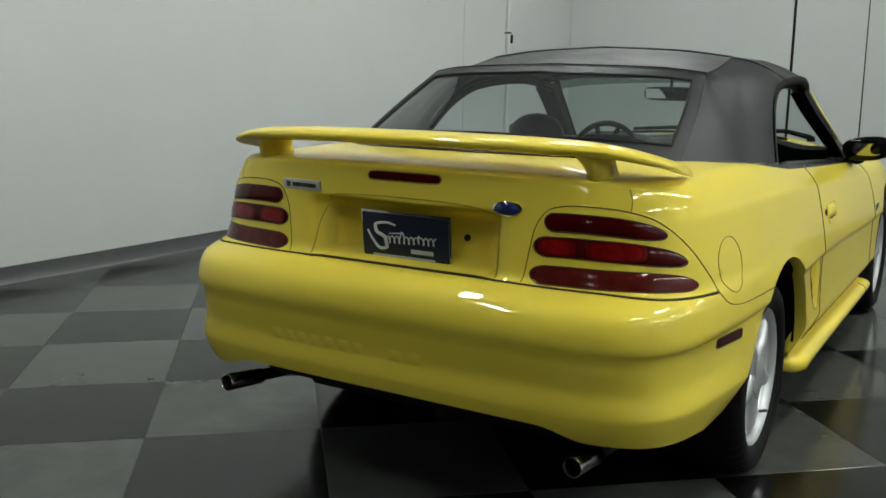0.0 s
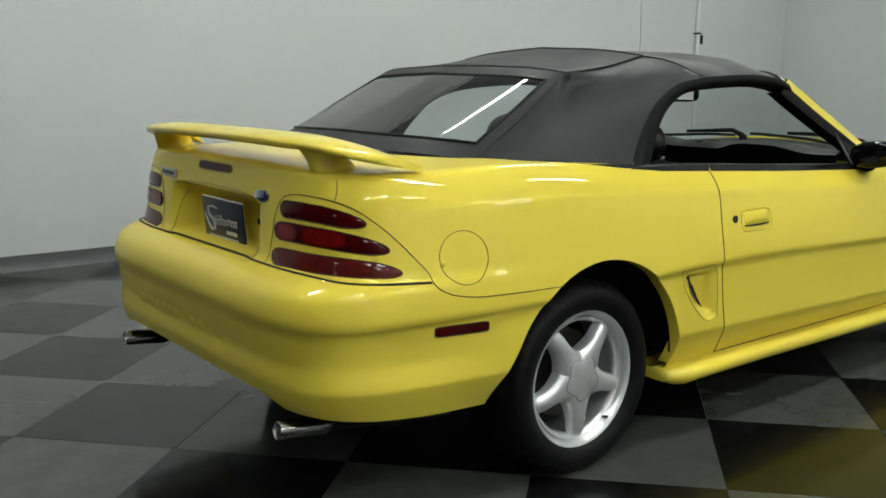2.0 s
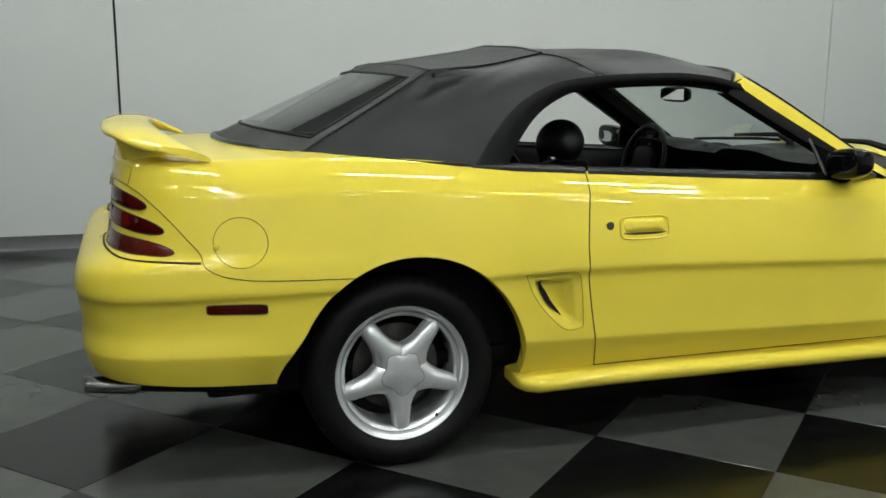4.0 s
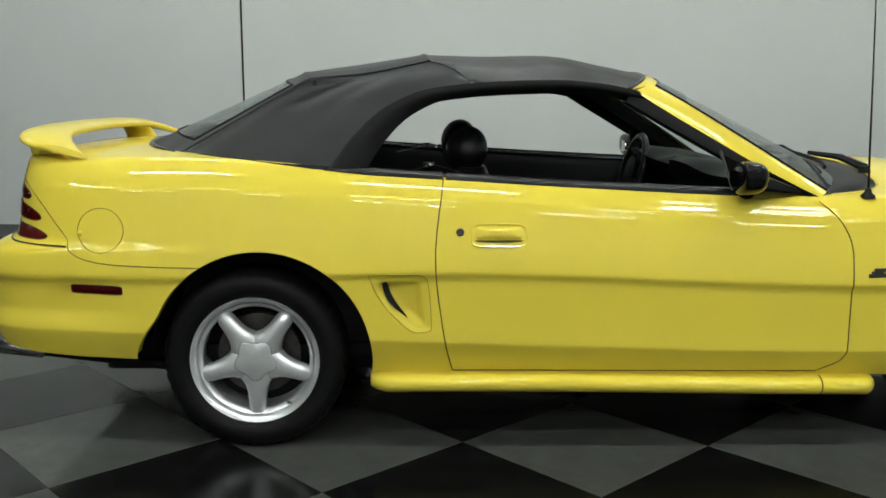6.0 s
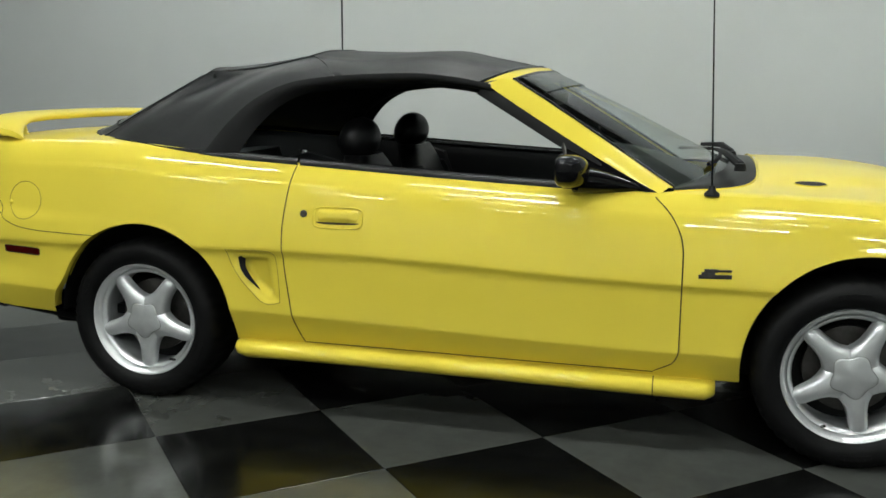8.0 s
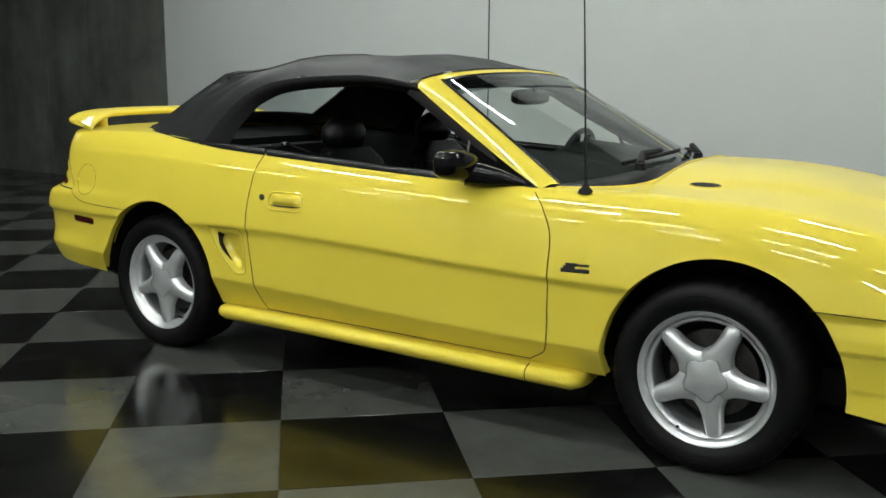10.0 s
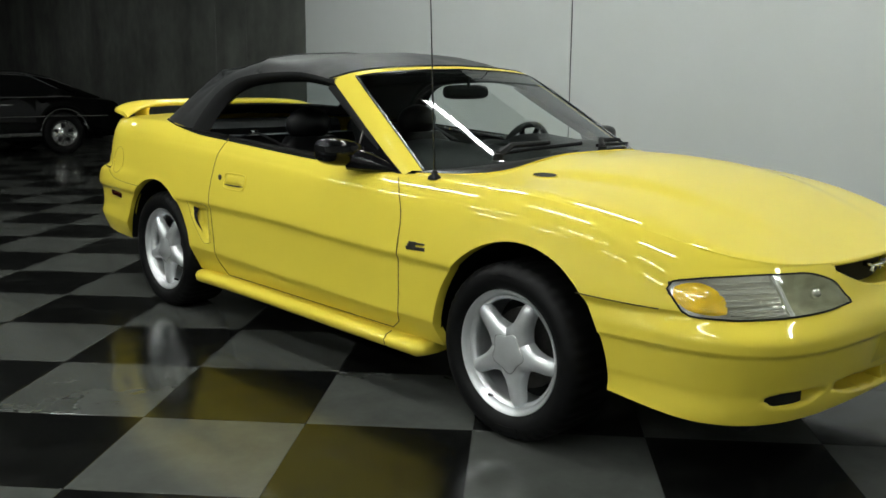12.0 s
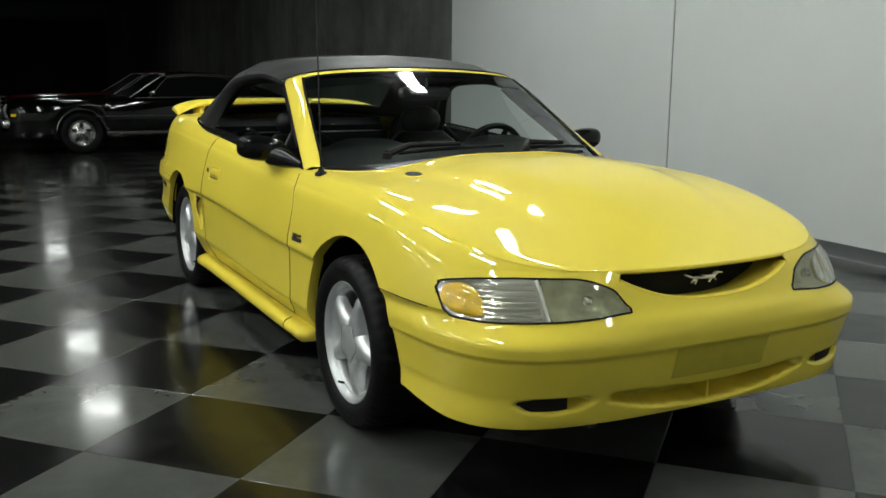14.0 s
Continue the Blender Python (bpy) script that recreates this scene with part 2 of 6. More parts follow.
def one_box(lo, hi, bevel=0.0, segments=2):
    bm = bmesh.new()
    box(bm, lo, hi, bevel, segments)
    return bm


def lathe(profile, n=48, axis="y"):
    """Turn (radius, along) pairs round an axis."""
    bm = bmesh.new()
    rings = []
    for r, a in profile:
        ring = []
        for k in range(n):
            w = 2 * math.pi * k / n
            p = (r * math.cos(w), a, r * math.sin(w)) if axis == "y" else (r * math.cos(w), r * math.sin(w), a)
            ring.append(bm.verts.new(p))
        rings.append(ring)
    for a, b in zip(rings, rings[1:]):
        for k in range(n):
            bm.faces.new((a[k], a[(k + 1) % n], b[(k + 1) % n], b[k]))
    bmesh.ops.remove_doubles(bm, verts=bm.verts, dist=1e-5)
    bmesh.ops.recalc_face_normals(bm, faces=bm.faces)
    return bm


def tube(points, radius, n=8, closed=False, flat=1.0):
    """A round bar along points; radius may be one number or one a point."""
    bm = bmesh.new()
    pts = [Vector(p) for p in points]
    rad = radius if isinstance(radius, (list, tuple)) else [radius] * len(pts)
    rings, side = [], None
    for k, p in enumerate(pts):
        a = pts[k - 1] if k or closed else p
        b = pts[(k + 1) % len(pts)] if k < len(pts) - 1 or closed else p
        d = (b - a).normalized()
        if side is None:
            side = d.cross((0, 0, 1)) if abs(d.z) < 0.9 else d.cross((1, 0, 0))
        side = (side - d * side.dot(d)).normalized()
        up = d.cross(side)
        rings.append([bm.verts.new(p + rad[k] * (math.cos(w) * side + flat * math.sin(w) * up)) for w in (2 * math.pi * q / n for q in range(n))])
    pairs = list(zip(rings, rings[1:])) + ([(rings[-1], rings[0])] if closed else [])
    for a, b in pairs:
        for q in range(n):
            bm.faces.new((a[q], a[(q + 1) % n], b[(q + 1) % n], b[q]))
    if not closed:
        bm.faces.new(rings[0][::-1])
        bm.faces.new(rings[-1])
    bmesh.ops.recalc_face_normals(bm, faces=bm.faces)
    return bm


def grid_bm(P, flip=False):
    bm = bmesh.new()
    n, m = len(P), len(P[0])
    V = [[bm.verts.new(P[i][j]) for j in range(m)] for i in range(n)]
    for i in range(n - 1):
        for j in range(m - 1):
            f = (V[i][j], V[i + 1][j], V[i + 1][j + 1], V[i][j + 1])
            bm.faces.new(f[::-1] if flip else f)
    return bm


def curve(xs, ys):
    """A smooth line through few knots that never overshoots them."""
    xs, ys = np.array(xs, float), np.array(ys, float)
    h, d = np.diff(xs), np.diff(ys) / np.diff(xs)
    m = np.zeros(len(xs))
    for k in range(1, len(xs) - 1):
        if d[k - 1] * d[k] > 0:
            w1, w2 = 2 * h[k] + h[k - 1], h[k] + 2 * h[k - 1]
            m[k] = (w1 + w2) / (w1 / d[k - 1] + w2 / d[k])
    m[0], m[-1] = d[0], d[-1]

    def at(x):
        x = np.clip(np.asarray(x, float), xs[0], xs[-1])
        k = np.clip(np.searchsorted(xs, x, side="right") - 1, 0, len(xs) - 2)
        t = (x - xs[k]) / h[k]
        return ((1 + 2 * t) * (1 - t) ** 2 * ys[k] + t * (1 - t) ** 2 * h[k] * m[k]
                + t * t * (3 - 2 * t) * ys[k + 1] + t * t * (t - 1) * h[k] * m[k + 1])
    return at


def flowing(xs, ys, soft):
    """The same line with its bends eased over a stretch of about soft metres."""
    at, lo, hi = curve(xs, ys), xs[0], xs[-1]
    w = np.linspace(lo - 4 * soft, hi + 4 * soft, 1600)
    y = at(w)
    y = np.where(w < lo, at(lo) + (w - lo) * (at(lo + 0.01) - at(lo)) / 0.01, np.where(w > hi, at(hi) + (w - hi) * (at(hi) - at(hi - 0.01)) / 0.01, y))
    step = w[1] - w[0]
    k = np.arange(-int(3.5 * soft / step), int(3.5 * soft / step) + 1) * step
    kernel = np.exp(-0.5 * (k / soft) ** 2)
    half = len(k) // 2
    y = np.convolve(np.pad(y, half, mode="edge"), kernel / kernel.sum(), mode="valid")
    return lambda x: np.interp(np.clip(np.asarray(x, float), lo, hi), w, y)


def spline(points, n):
    """n points evenly along a smooth line through the given ones."""
    p = np.array(points, float)
    s = np.r_[0, np.cumsum(np.linalg.norm(np.diff(p, axis=0), axis=1))]
    fs = [curve(s, p[:, k]) for k in range(p.shape[1])]
    w = np.linspace(0, s[-1], n)
    return np.stack([f(w) for f in fs], -1)


def coons(c0, c1, d0, d1):
    """A patch between four lines: c0, c1 run along u at v=0 and 1; d0, d1 run along v at u=0 and 1."""
    n, m = len(c0), len(d0)
    u, v = np.linspace(0, 1, n)[:, None, None], np.linspace(0, 1, m)[None, :, None]
    a = (1 - v) * c0[:, None] + v * c1[:, None]
    b = (1 - u) * d0[None] + u * d1[None]
    c = (1 - u) * (1 - v) * c0[0] + u * (1 - v) * c0[-1] + (1 - u) * v * c1[0] + u * v * c1[-1]
    return a + b - c


def thicken(bm, depth):
    """Give an open sheet a back side, depth metres behind it."""
    bmesh.ops.recalc_face_normals(bm, faces=bm.faces)
    bmesh.ops.solidify(bm, geom=bm.faces[:], thickness=depth)
    return bm


# ---------------------------------------------------------------- the room
WALL_Y, WALL_END, WALL_FRONT, WALL_H = 3.63, -5.62, 7.24, 4.2


def slab(name, lo, hi, mat, label="", category="", bevel=0.0):
    ob = part(name, one_box(lo, hi, bevel), mat, None, smooth=False)
    ob.matrix_world = ROOM_POSE
    return tagged(ob, label, category, kind="structure")


def panelled_wall(name, lo, hi, gaps, label, along=0):
    """A wall of tall panels with open joints; gaps: (place, width) along it."""
    wall = thing(name, label, "wall", ROOM_POSE, kind="structure")
    back_lo, back_hi = list(lo), list(hi)
    across = 1 - along
    back_lo[across] = lo[across] + 0.012
    part("backing", one_box(back_lo, back_hi), SATIN, wall, "dark wall core behind the joints", smooth=False)
    edges = [lo[along]] + [e for g, w in gaps for e in (g - w / 2, g + w / 2)] + [hi[along]]
    for a, b in zip(edges[::2], edges[1::2]):
        p_lo, p_hi = list(lo), list(hi)
        p_lo[along], p_hi[along], p_hi[across] = a, b, lo[across] + 0.012
        part("wall_panel", one_box(p_lo, p_hi, 0.003, 1), WALL, wall, smooth=False)
    return wall


wall_left = panelled_wall("wall_left", (WALL_END, WALL_Y, 0), (WALL_FRONT, WALL_Y + 0.2, WALL_H),
                          [(-1.06, 0.016), (4.96, 0.006)], "pale grey painted wall of tall panels with dark joints")
wall_front = panelled_wall("wall_front", (WALL_FRONT, -9.0, 0), (WALL_FRONT + 0.2, WALL_Y + 0.2, WALL_H),
                           [(-5.0, 0.022), (1.05, 0.03)], "pale grey painted wall with one wide dark joint", along=1)
slab("wall_back", (-52.3, -9.0, 0), (-52.0, WALL_Y + 0.2, WALL_H), SHADED_CONCRETE, "concrete wall at the far end, its colour darkened for lack of light", "wall")
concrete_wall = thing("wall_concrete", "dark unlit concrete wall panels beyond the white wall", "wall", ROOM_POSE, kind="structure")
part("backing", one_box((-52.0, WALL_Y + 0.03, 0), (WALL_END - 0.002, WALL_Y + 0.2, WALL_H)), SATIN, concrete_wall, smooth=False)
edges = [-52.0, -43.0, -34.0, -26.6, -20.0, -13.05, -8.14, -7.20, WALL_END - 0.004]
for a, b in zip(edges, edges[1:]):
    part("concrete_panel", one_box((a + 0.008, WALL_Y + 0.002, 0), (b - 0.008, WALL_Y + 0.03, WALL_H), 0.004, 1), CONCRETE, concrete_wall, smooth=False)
slab("wall_right", (-52.0, -9.3, 0), (WALL_FRONT + 0.2, -9.0, WALL_H), WALL, "grey painted wall across the room", "wall")
slab("ceiling", (-52.3, -9.3, WALL_H), (WALL_FRONT + 0.2, WALL_Y + 0.2, WALL_H + 0.15), CEILING, "plain grey ceiling with strip lamps", "ceiling")


def skirting(name, lo, hi, axis):
    """Cove base: flat strip with a rounded toe."""
    prof = [(0, 0.0), (-0.018, 0.0), (-0.014, 0.006), (-0.007, 0.016), (-0.005, 0.10), (0, 0.104)]
    bm = bmesh.new()
    ends = []
    for e in (lo, hi):
        ends.append([bm.verts.new((e, WALL_Y + d, z) if axis == 0 else (WALL_FRONT + d, e, z)) for d, z in prof])
    for a, b in zip(range(5), range(1, 6)):
        bm.faces.new((ends[0][a], ends[0][b], ends[1][b], ends[1][a]))
    bmesh.ops.recalc_face_normals(bm, faces=bm.faces)
    ob = part(name, bm, BASE, None)
    ob.matrix_world = ROOM_POSE
    return tagged(ob, "dark grey vinyl cove base along the wall", "baseboard", kind="structure")


skirting("baseboard", WALL_END, WALL_FRONT, 0)
skirting("baseboard", -9.0, WALL_Y, 1)

conduit = thing("conduit_pipe", "pale painted vertical pipe with a dark valve fixed to the wall", "pipe", ROOM_POSE)
bm = tube([(5.77, WALL_Y - 0.022, 0.1), (5.77, WALL_Y - 0.022, WALL_H)], 0.018, 10)
part("pipe", bm, PIPE, conduit)
part("clip", one_box((5.735, WALL_Y - 0.045, 1.70), (5.805, WALL_Y, 1.715), 0.003), TRIM, conduit)
part("lever", one_box((5.795, WALL_Y - 0.06, 1.60), (5.815, WALL_Y - 0.035, 1.69), 0.006), TRIM, conduit, "small dark hanging valve lever")
part("coupling", lathe([(0.0, 1.52), (0.026, 1.52), (0.026, 1.68), (0.0, 1.68)], 12, "z"), PIPE, conduit,
     matrix=Matrix.Translation((5.77, WALL_Y - 0.022, 0)))


# ---- strip lamps under the ceiling
def strip_lamp(x, y, long=1.25, turn=0.0, z=WALL_H - 0.08, half=0.07):
    lamp = thing("strip_lamp", "white ceiling strip lamp with a glowing diffuser", "lamp",
                 ROOM_POSE @ pose(x, y, z, 0, 0, turn), "ceiling lamps")
    part("housing", one_box((-long / 2, -half - 0.015, 0.024), (long / 2, half + 0.015, 0.08), 0.008), PIPE, lamp)
    bm = tube([(-long / 2 + 0.03, 0, 0), (long / 2 - 0.03, 0, 0)], half, 12, flat=0.3)
    part("diffuser", bm, TUBE, lamp, "glowing white diffuser")
    return lamp


first = None
for lx in (-3.4, -1.2, 1.0, 3.2, 5.4):
    for ly in (-7.6, -4.5, -1.8, 1.55):
        if (lx, ly) in ((5.4, -1.8), (-3.4, -1.8)):
            continue
        if first is None:
            first = strip_lamp(lx, ly)
        else:
            copy_thing(first, ROOM_POSE @ pose(lx, ly, WALL_H - 0.08))
for lx in (-9.7, -13.9, -24.8):
    lamp = thing("panel_lamp", "wide white ceiling lamp panel over the dark end", "lamp", ROOM_POSE @ pose(lx, -0.70, WALL_H - 0.08), "ceiling panel lamps")
    part("housing", one_box((-0.46, -0.31, 0.02), (0.46, 0.31, 0.08), 0.008), PIPE, lamp)
    part("diffuser", one_box((-0.44, -0.29, 0.0), (0.44, 0.29, 0.018), 0.006), PANEL, lamp, "glowing white diffuser")


# ---------------------------------------------------------------- the yellow car
def assembly(name, label):
    """A group of pieces that is one part of the car."""
    ob = new(name)
    ob.empty_display_size = 0.05
    ob.parent = car
    return tagged(ob, label)


car = thing("convertible_car", "bright yellow two-door convertible with a black soft top, closed", "car")
XR, XF, WIDE = -0.30, 2.80, 0.882
ARCHES = ((0.03, 0.325, 0.378), (2.61, 0.322, 0.385))

z_top = flowing([-1.0, -0.6, -0.22, 0.13, 0.64, 1.22, 1.64, 1.95, 2.2, 2.6, 2.9, 3.1, 3.3, 3.45, 3.6],
                [0.985, 0.985, 0.99, 0.972, 0.942, 0.908, 0.888, 0.875, 0.870, 0.857, 0.820, 0.780, 0.727, 0.695, 0.68], 0.085)
z_char = flowing([-1.1, -0.3, 0.64, 2.03, 2.9, 3.6], [0.605, 0.612, 0.63, 0.585, 0.578, 0.578], 0.10)
z_low = flowing([-1.1, -0.3, 0.65, 2.0, 2.9, 3.6], [0.44, 0.42, 0.392, 0.356, 0.36, 0.36], 0.10)
z_bot = flowing([-1.1, -0.8, -0.35, 0.3, 0.65, 2.2, 2.7, 2.95, 3.1, 3.3, 3.6], [0.385, 0.345, 0.314, 0.27, 0.272, 0.255, 0.275, 0.288, 0.272, 0.252, 0.250], 0.03)
x_rear = flowing([0.24, 0.32, 0.40, 0.50, 0.58, 0.64, 0.685, 0.712, 0.735, 0.80, 0.90, 0.99],
                 [-0.905, -0.934, -0.966, -0.978, -0.986, -0.982, -0.965, -0.93, -0.876, -0.864, -0.855, -0.842], 0.010)
x_front = flowing([0.20, 0.27, 0.34, 0.42, 0.50, 0.555, 0.585, 0.61, 0.66, 0.70],
                  [3.488, 3.527, 3.556, 3.57, 3.575, 3.56, 3.535, 3.52, 3.50, 3.475], 0.008)


def corner_table(n, w):
    """Sine and cosine of a squarish round corner, evenly spaced along it."""
    q = np.linspace(0, math.pi / 2, 4001)
    su, cu = np.sin(q) ** (2 / n), np.cos(q) ** (2 / n)
    run = np.r_[0, np.cumsum(np.hypot(np.diff(su) * w, np.diff(cu) * 0.75))]
    s = run / run[-1]
    return lambda t: (np.interp(t, s, su), np.interp(t, s, cu))


rear_corner, front_corner, bumper_corner, tail_corner = corner_table(6.2, 0.75), corner_table(4.3, 0.8), corner_table(5.6, 0.8), corner_table(7.4, 0.75)


SCOOP = [(0.396, 0.624), (0.563, 0.626), (0.592, 0.606), (0.607, 0.436), (0.559, 0.426), (0.483, 0.480), (0.418, 0.568)]


def inside_by(poly, x, z):
    """How far a point lies inside a convex outline, in metres; below nought outside."""
    d = np.full(np.shape(x), 9.0)
    for (ax, az), (bx, bz) in zip(poly, poly[1:] + poly[:1]):
        n = math.hypot(bx - ax, bz - az)
        d = np.minimum(d, -((bx - ax) * (z - az) - (bz - az) * (x - ax)) / n)
    return d


def soft_step(t):
    t = np.clip(t, 0, 1)
    return t * t * (3 - 2 * t)


def scoop_depth(x, z):
    """The air scoop ahead of the rear wheel: deep at its slanted front lip, running out flush behind."""
    d = inside_by(SCOOP, x, z)
    along = ((x - 0.44) * 0.80 + (z - 0.60) * 0.55) / 0.16
    return 0.0075 * soft_step(d / 0.014) + 0.030 * soft_step((d - 0.024) / 0.012) * (1 - soft_step(along))


def front_step(z):
    """The hollow band round the front bumper, below its crease."""
    return (0.009 * soft_step((0.472 - z) / 0.010) + 0.013 * soft_step((0.468 - z) / 0.13)) * soft_step((z - 0.24) / 0.11)


def rear_step(z):
    return 0.011 * soft_step((0.625 - z) / 0.06) * soft_step((z - 0.425) / 0.08)


INTAKE = (curve([0, 0.13, 0.26, 0.395], [0.264, 0.268, 0.284, 0.318]), curve([0, 0.13, 0.26, 0.395], [0.334, 0.337, 0.343, 0.347]))
FOG = (curve([0.455, 0.50, 0.57, 0.63, 0.672], [0.326, 0.306, 0.297, 0.300, 0.322]), curve([0.455, 0.50, 0.57, 0.63, 0.672], [0.340, 0.347, 0.348, 0.346, 0.338]))


def opening_depth(y, z):
    """The long air intake and the two lamp openings low in the front bumper."""
    y = np.abs(y)
    d = np.minimum(np.minimum(np.minimum(0.395 - y, y + 1.0), z - INTAKE[0](y)), INTAKE[1](y) - z)
    e = np.minimum(np.minimum(np.minimum(y - 0.455, 0.672 - y), z - FOG[0](y)), FOG[1](y) - z)
    return 0.130 * soft_step(d / 0.012) + 0.070 * soft_step(e / 0.010)


def half_width(x, z):
    x, z = np.broadcast_arrays(np.asarray(x, float), np.asarray(z, float))
    zb, zl, zc, zt = z_bot(x), z_low(x), z_char(x), z_top(x)
    low = -0.070 + 0.045 * np.clip((x - 2.7) / 0.3, 0, 1) + 0.03 * np.clip((-x - 0.3) / 0.3, 0, 1)
    t = np.clip((z - zb) / np.maximum(zl - zb, 1e-3), 0, 1)
    off = low + (-0.008 - low) * (1 - (1 - t) ** 1.2)                       # turned under at the bottom
    off = np.where(z > zl, -0.008 - 0.002 * soft_step((z - zl) / 0.08), off)
    off = np.where(z > zc - 0.020, -0.010 + 0.010 * soft_step((z - zc + 0.020) / 0.022), off)   # ledge of the side crease
    t = np.clip((z - zc) / np.maximum(zt - zc, 1e-3), 0, 1)
    off = np.where(z > zc, -0.070 * t ** 1.35, off)
    zk = zt - 0.10
    u = np.clip((z - zk) / 0.10, 0, 1)
    off = np.where(z > zk, off - 0.040 * u ** 2.6 * (1 - 0.55 * np.clip((-x - 0.45) / 0.3, 0, 1)), off)                     # rolled shoulder
    off = off - 0.0035 * soft_step((t - 0.77) / 0.07) * np.clip((2.75 - x) / 0.5, 0, 1) * np.clip((x + 0.75) / 0.4, 0, 1)               # fine shoulder line
    w = WIDE + off
    w = w - (0.098 - 0.026 * soft_step((0.735 - z) / 0.04)) * np.clip((0.3 - x) / 1.2, 0, 2) ** 2.2 - 0.050 * np.clip((x - 2.3) / 0.9, 0, 2) ** 2.4 * (1 - 0.45 * soft_step((0.572 - z) / 0.07))
    for ax, az, ar in ARCHES:      # swollen wheel arches
        r = np.hypot(x - ax, z - az)
        w = w + 0.0012 * np.exp(-((r - ar) / 0.02) ** 2) * (z > az - 0.1)
    w = w - front_step(z) * np.clip((x - 2.80) / 0.15, 0, 1) - rear_step(z) * np.clip((-x - 0.38) / 0.25, 0, 1)
    return w - scoop_depth(x, z)


def skin(s, z):
    """The right side's skin: s 0 to 1 round the tail, 1 to 2 along the side, 2 to 3 round the nose; z the height."""
    s, z = np.broadcast_arrays(np.asarray(s, float), np.asarray(z, float))
    (su, cu), (tu, tc) = rear_corner(np.clip(s, 0, 1)), tail_corner(np.clip(s, 0, 1))
    low = soft_step((0.735 - z) / 0.05)           # the rear bumper is squarer than the tail above it
    su, cu = su + (tu - su) * low, cu + (tc - cu) * low
    (fu, fc), (bu, bc) = front_corner(np.clip(3 - s, 0, 1)), bumper_corner(np.clip(3 - s, 0, 1))
    full = soft_step((0.572 - z) / 0.07)          # the bumper's corners are squarer than the lamps'
    fu, fc = fu + (bu - fu) * full, fc + (bc - fc) * full
    xr = XR - (XR - x_rear(z) - rear_step(z)) * cu
    xm = XR + (XF - XR) * (s - 1)
    xf = XF + (x_front(z) - front_step(z) - XF) * fc - 0.05 * fu * fu * fc
    x = np.where(s < 1, xr, np.where(s > 2, xf, xm))
    f = np.where(s < 1, su, np.where(s > 2, fu, 1.0))
    y = half_width(x, z) * f
    # the hollow round the number plate
    x = x + np.where(s < 1, 0.080 * soft_step((0.318 - y) / 0.052) * soft_step((0.912 - z) / 0.032) * soft_step((z - 0.728) / 0.012), 0.0)
    x = x - np.where(s > 2, opening_depth(y, z), 0.0)
    return np.stack([x, -y, z], -1)


def solved(want, z, lo, hi, value):
    """The s between lo and hi at which value(skin) passes want; want and z may be arrays."""
    want, z = np.broadcast_arrays(np.asarray(want, float), np.asarray(z, float))
    lo, hi = np.full(want.shape, lo), np.full(want.shape, hi)
    for _ in range(22):
        mid = (lo + hi) / 2
        below = value(skin(mid, z)) < want
        lo, hi = np.where(below, mid, lo), np.where(below, hi, mid)
    return (lo + hi) / 2


def side_s(x, z):
    """The s at which the skin has a given x, on the right side."""
    return solved(x, z, 0.0, 3.0, lambda p: p[..., 0])


def end_s(y, z, front=False):
    """The s at which the tail (or nose) lies at y."""
    return solved(y, z, *((3.0, 2.0) if front else (0.0, 1.0)), lambda p: -p[..., 1])


def normal(s, z):
    a = skin(s + 2e-3, z) - skin(s - 2e-3, z)
    b = skin(s, z + 2e-3) - skin(s, z - 2e-3)
    n = np.cross(a, b)
    return n / np.maximum(np.linalg.norm(n, axis=-1, keepdims=True), 1e-9)


def lifted(s, z, d):
    return skin(s, z) + d * normal(s, z)


# columns: tail, quarter, door (its edges follow the door's shut lines), fender, nose
door_rear = curve([0.25, 0.28, 0.41, 0.68, 0.96], [0.69, 0.68, 0.65, 0.62, 0.65])
door_front = curve([0.25, 0.275, 0.30, 0.36, 0.69, 0.79, 0.88, 0.95], [1.94, 1.95, 2.0, 2.03, 2.03, 2.0, 1.92, 1.90])
N_TAIL, N_Q, N_DOOR, N_F, N_NOSE = 60, 92, 64, 72, 84
LEVELS = np.r_[np.linspace(0, 0.22, 19), np.linspace(0.22, 0.5, 34)[1:],
               0.5 + 0.5 * np.r_[np.linspace(0, 0.78, 24)[1:], 0.79, 0.80, 0.81, 0.82, 0.83, np.linspace(0.84, 1, 18)]]


def level_z(v, x):
    zb, zl, zc, zt = z_bot(x), z_low(x), z_char(x), z_top(x)
    return np.where(v < 0.22, zb + (zl - zb) * v / 0.22,
                    np.where(v < 0.5, zl + (zc - zl) * (v - 0.22) / 0.28, zc + (zt - zc) * (v - 0.5) / 0.5))


cols = [("tail", t) for t in np.linspace(0, 1, N_TAIL + 1)[:-1]]
cols += [("q", t) for t in np.linspace(0, 1, N_Q + 1)[:-1]]
cols += [("door", t) for t in np.linspace(0, 1, N_DOOR + 1)[:-1]]
cols += [("f", t) for t in np.linspace(0, 1, N_F + 1)[:-1]]
cols += [("nose", t) for t in np.linspace(0, 1, N_NOSE + 1)]
S = np.zeros((len(cols), len(LEVELS)))
Z = np.zeros_like(S)
KIND = np.array([{"tail": 0, "q": 1, "door": 2, "f": 3, "nose": 4}[k] for k, _ in cols])[:, None] + 0 * LEVELS[None].astype(int)
TT = np.array([t for _, t in cols])[:, None] + 0 * LEVELS[None]
VV = LEVELS[None] + 0 * TT
XX = np.choose(KIND, [-0.9, 0.2, 1.3, 2.4, 3.3])
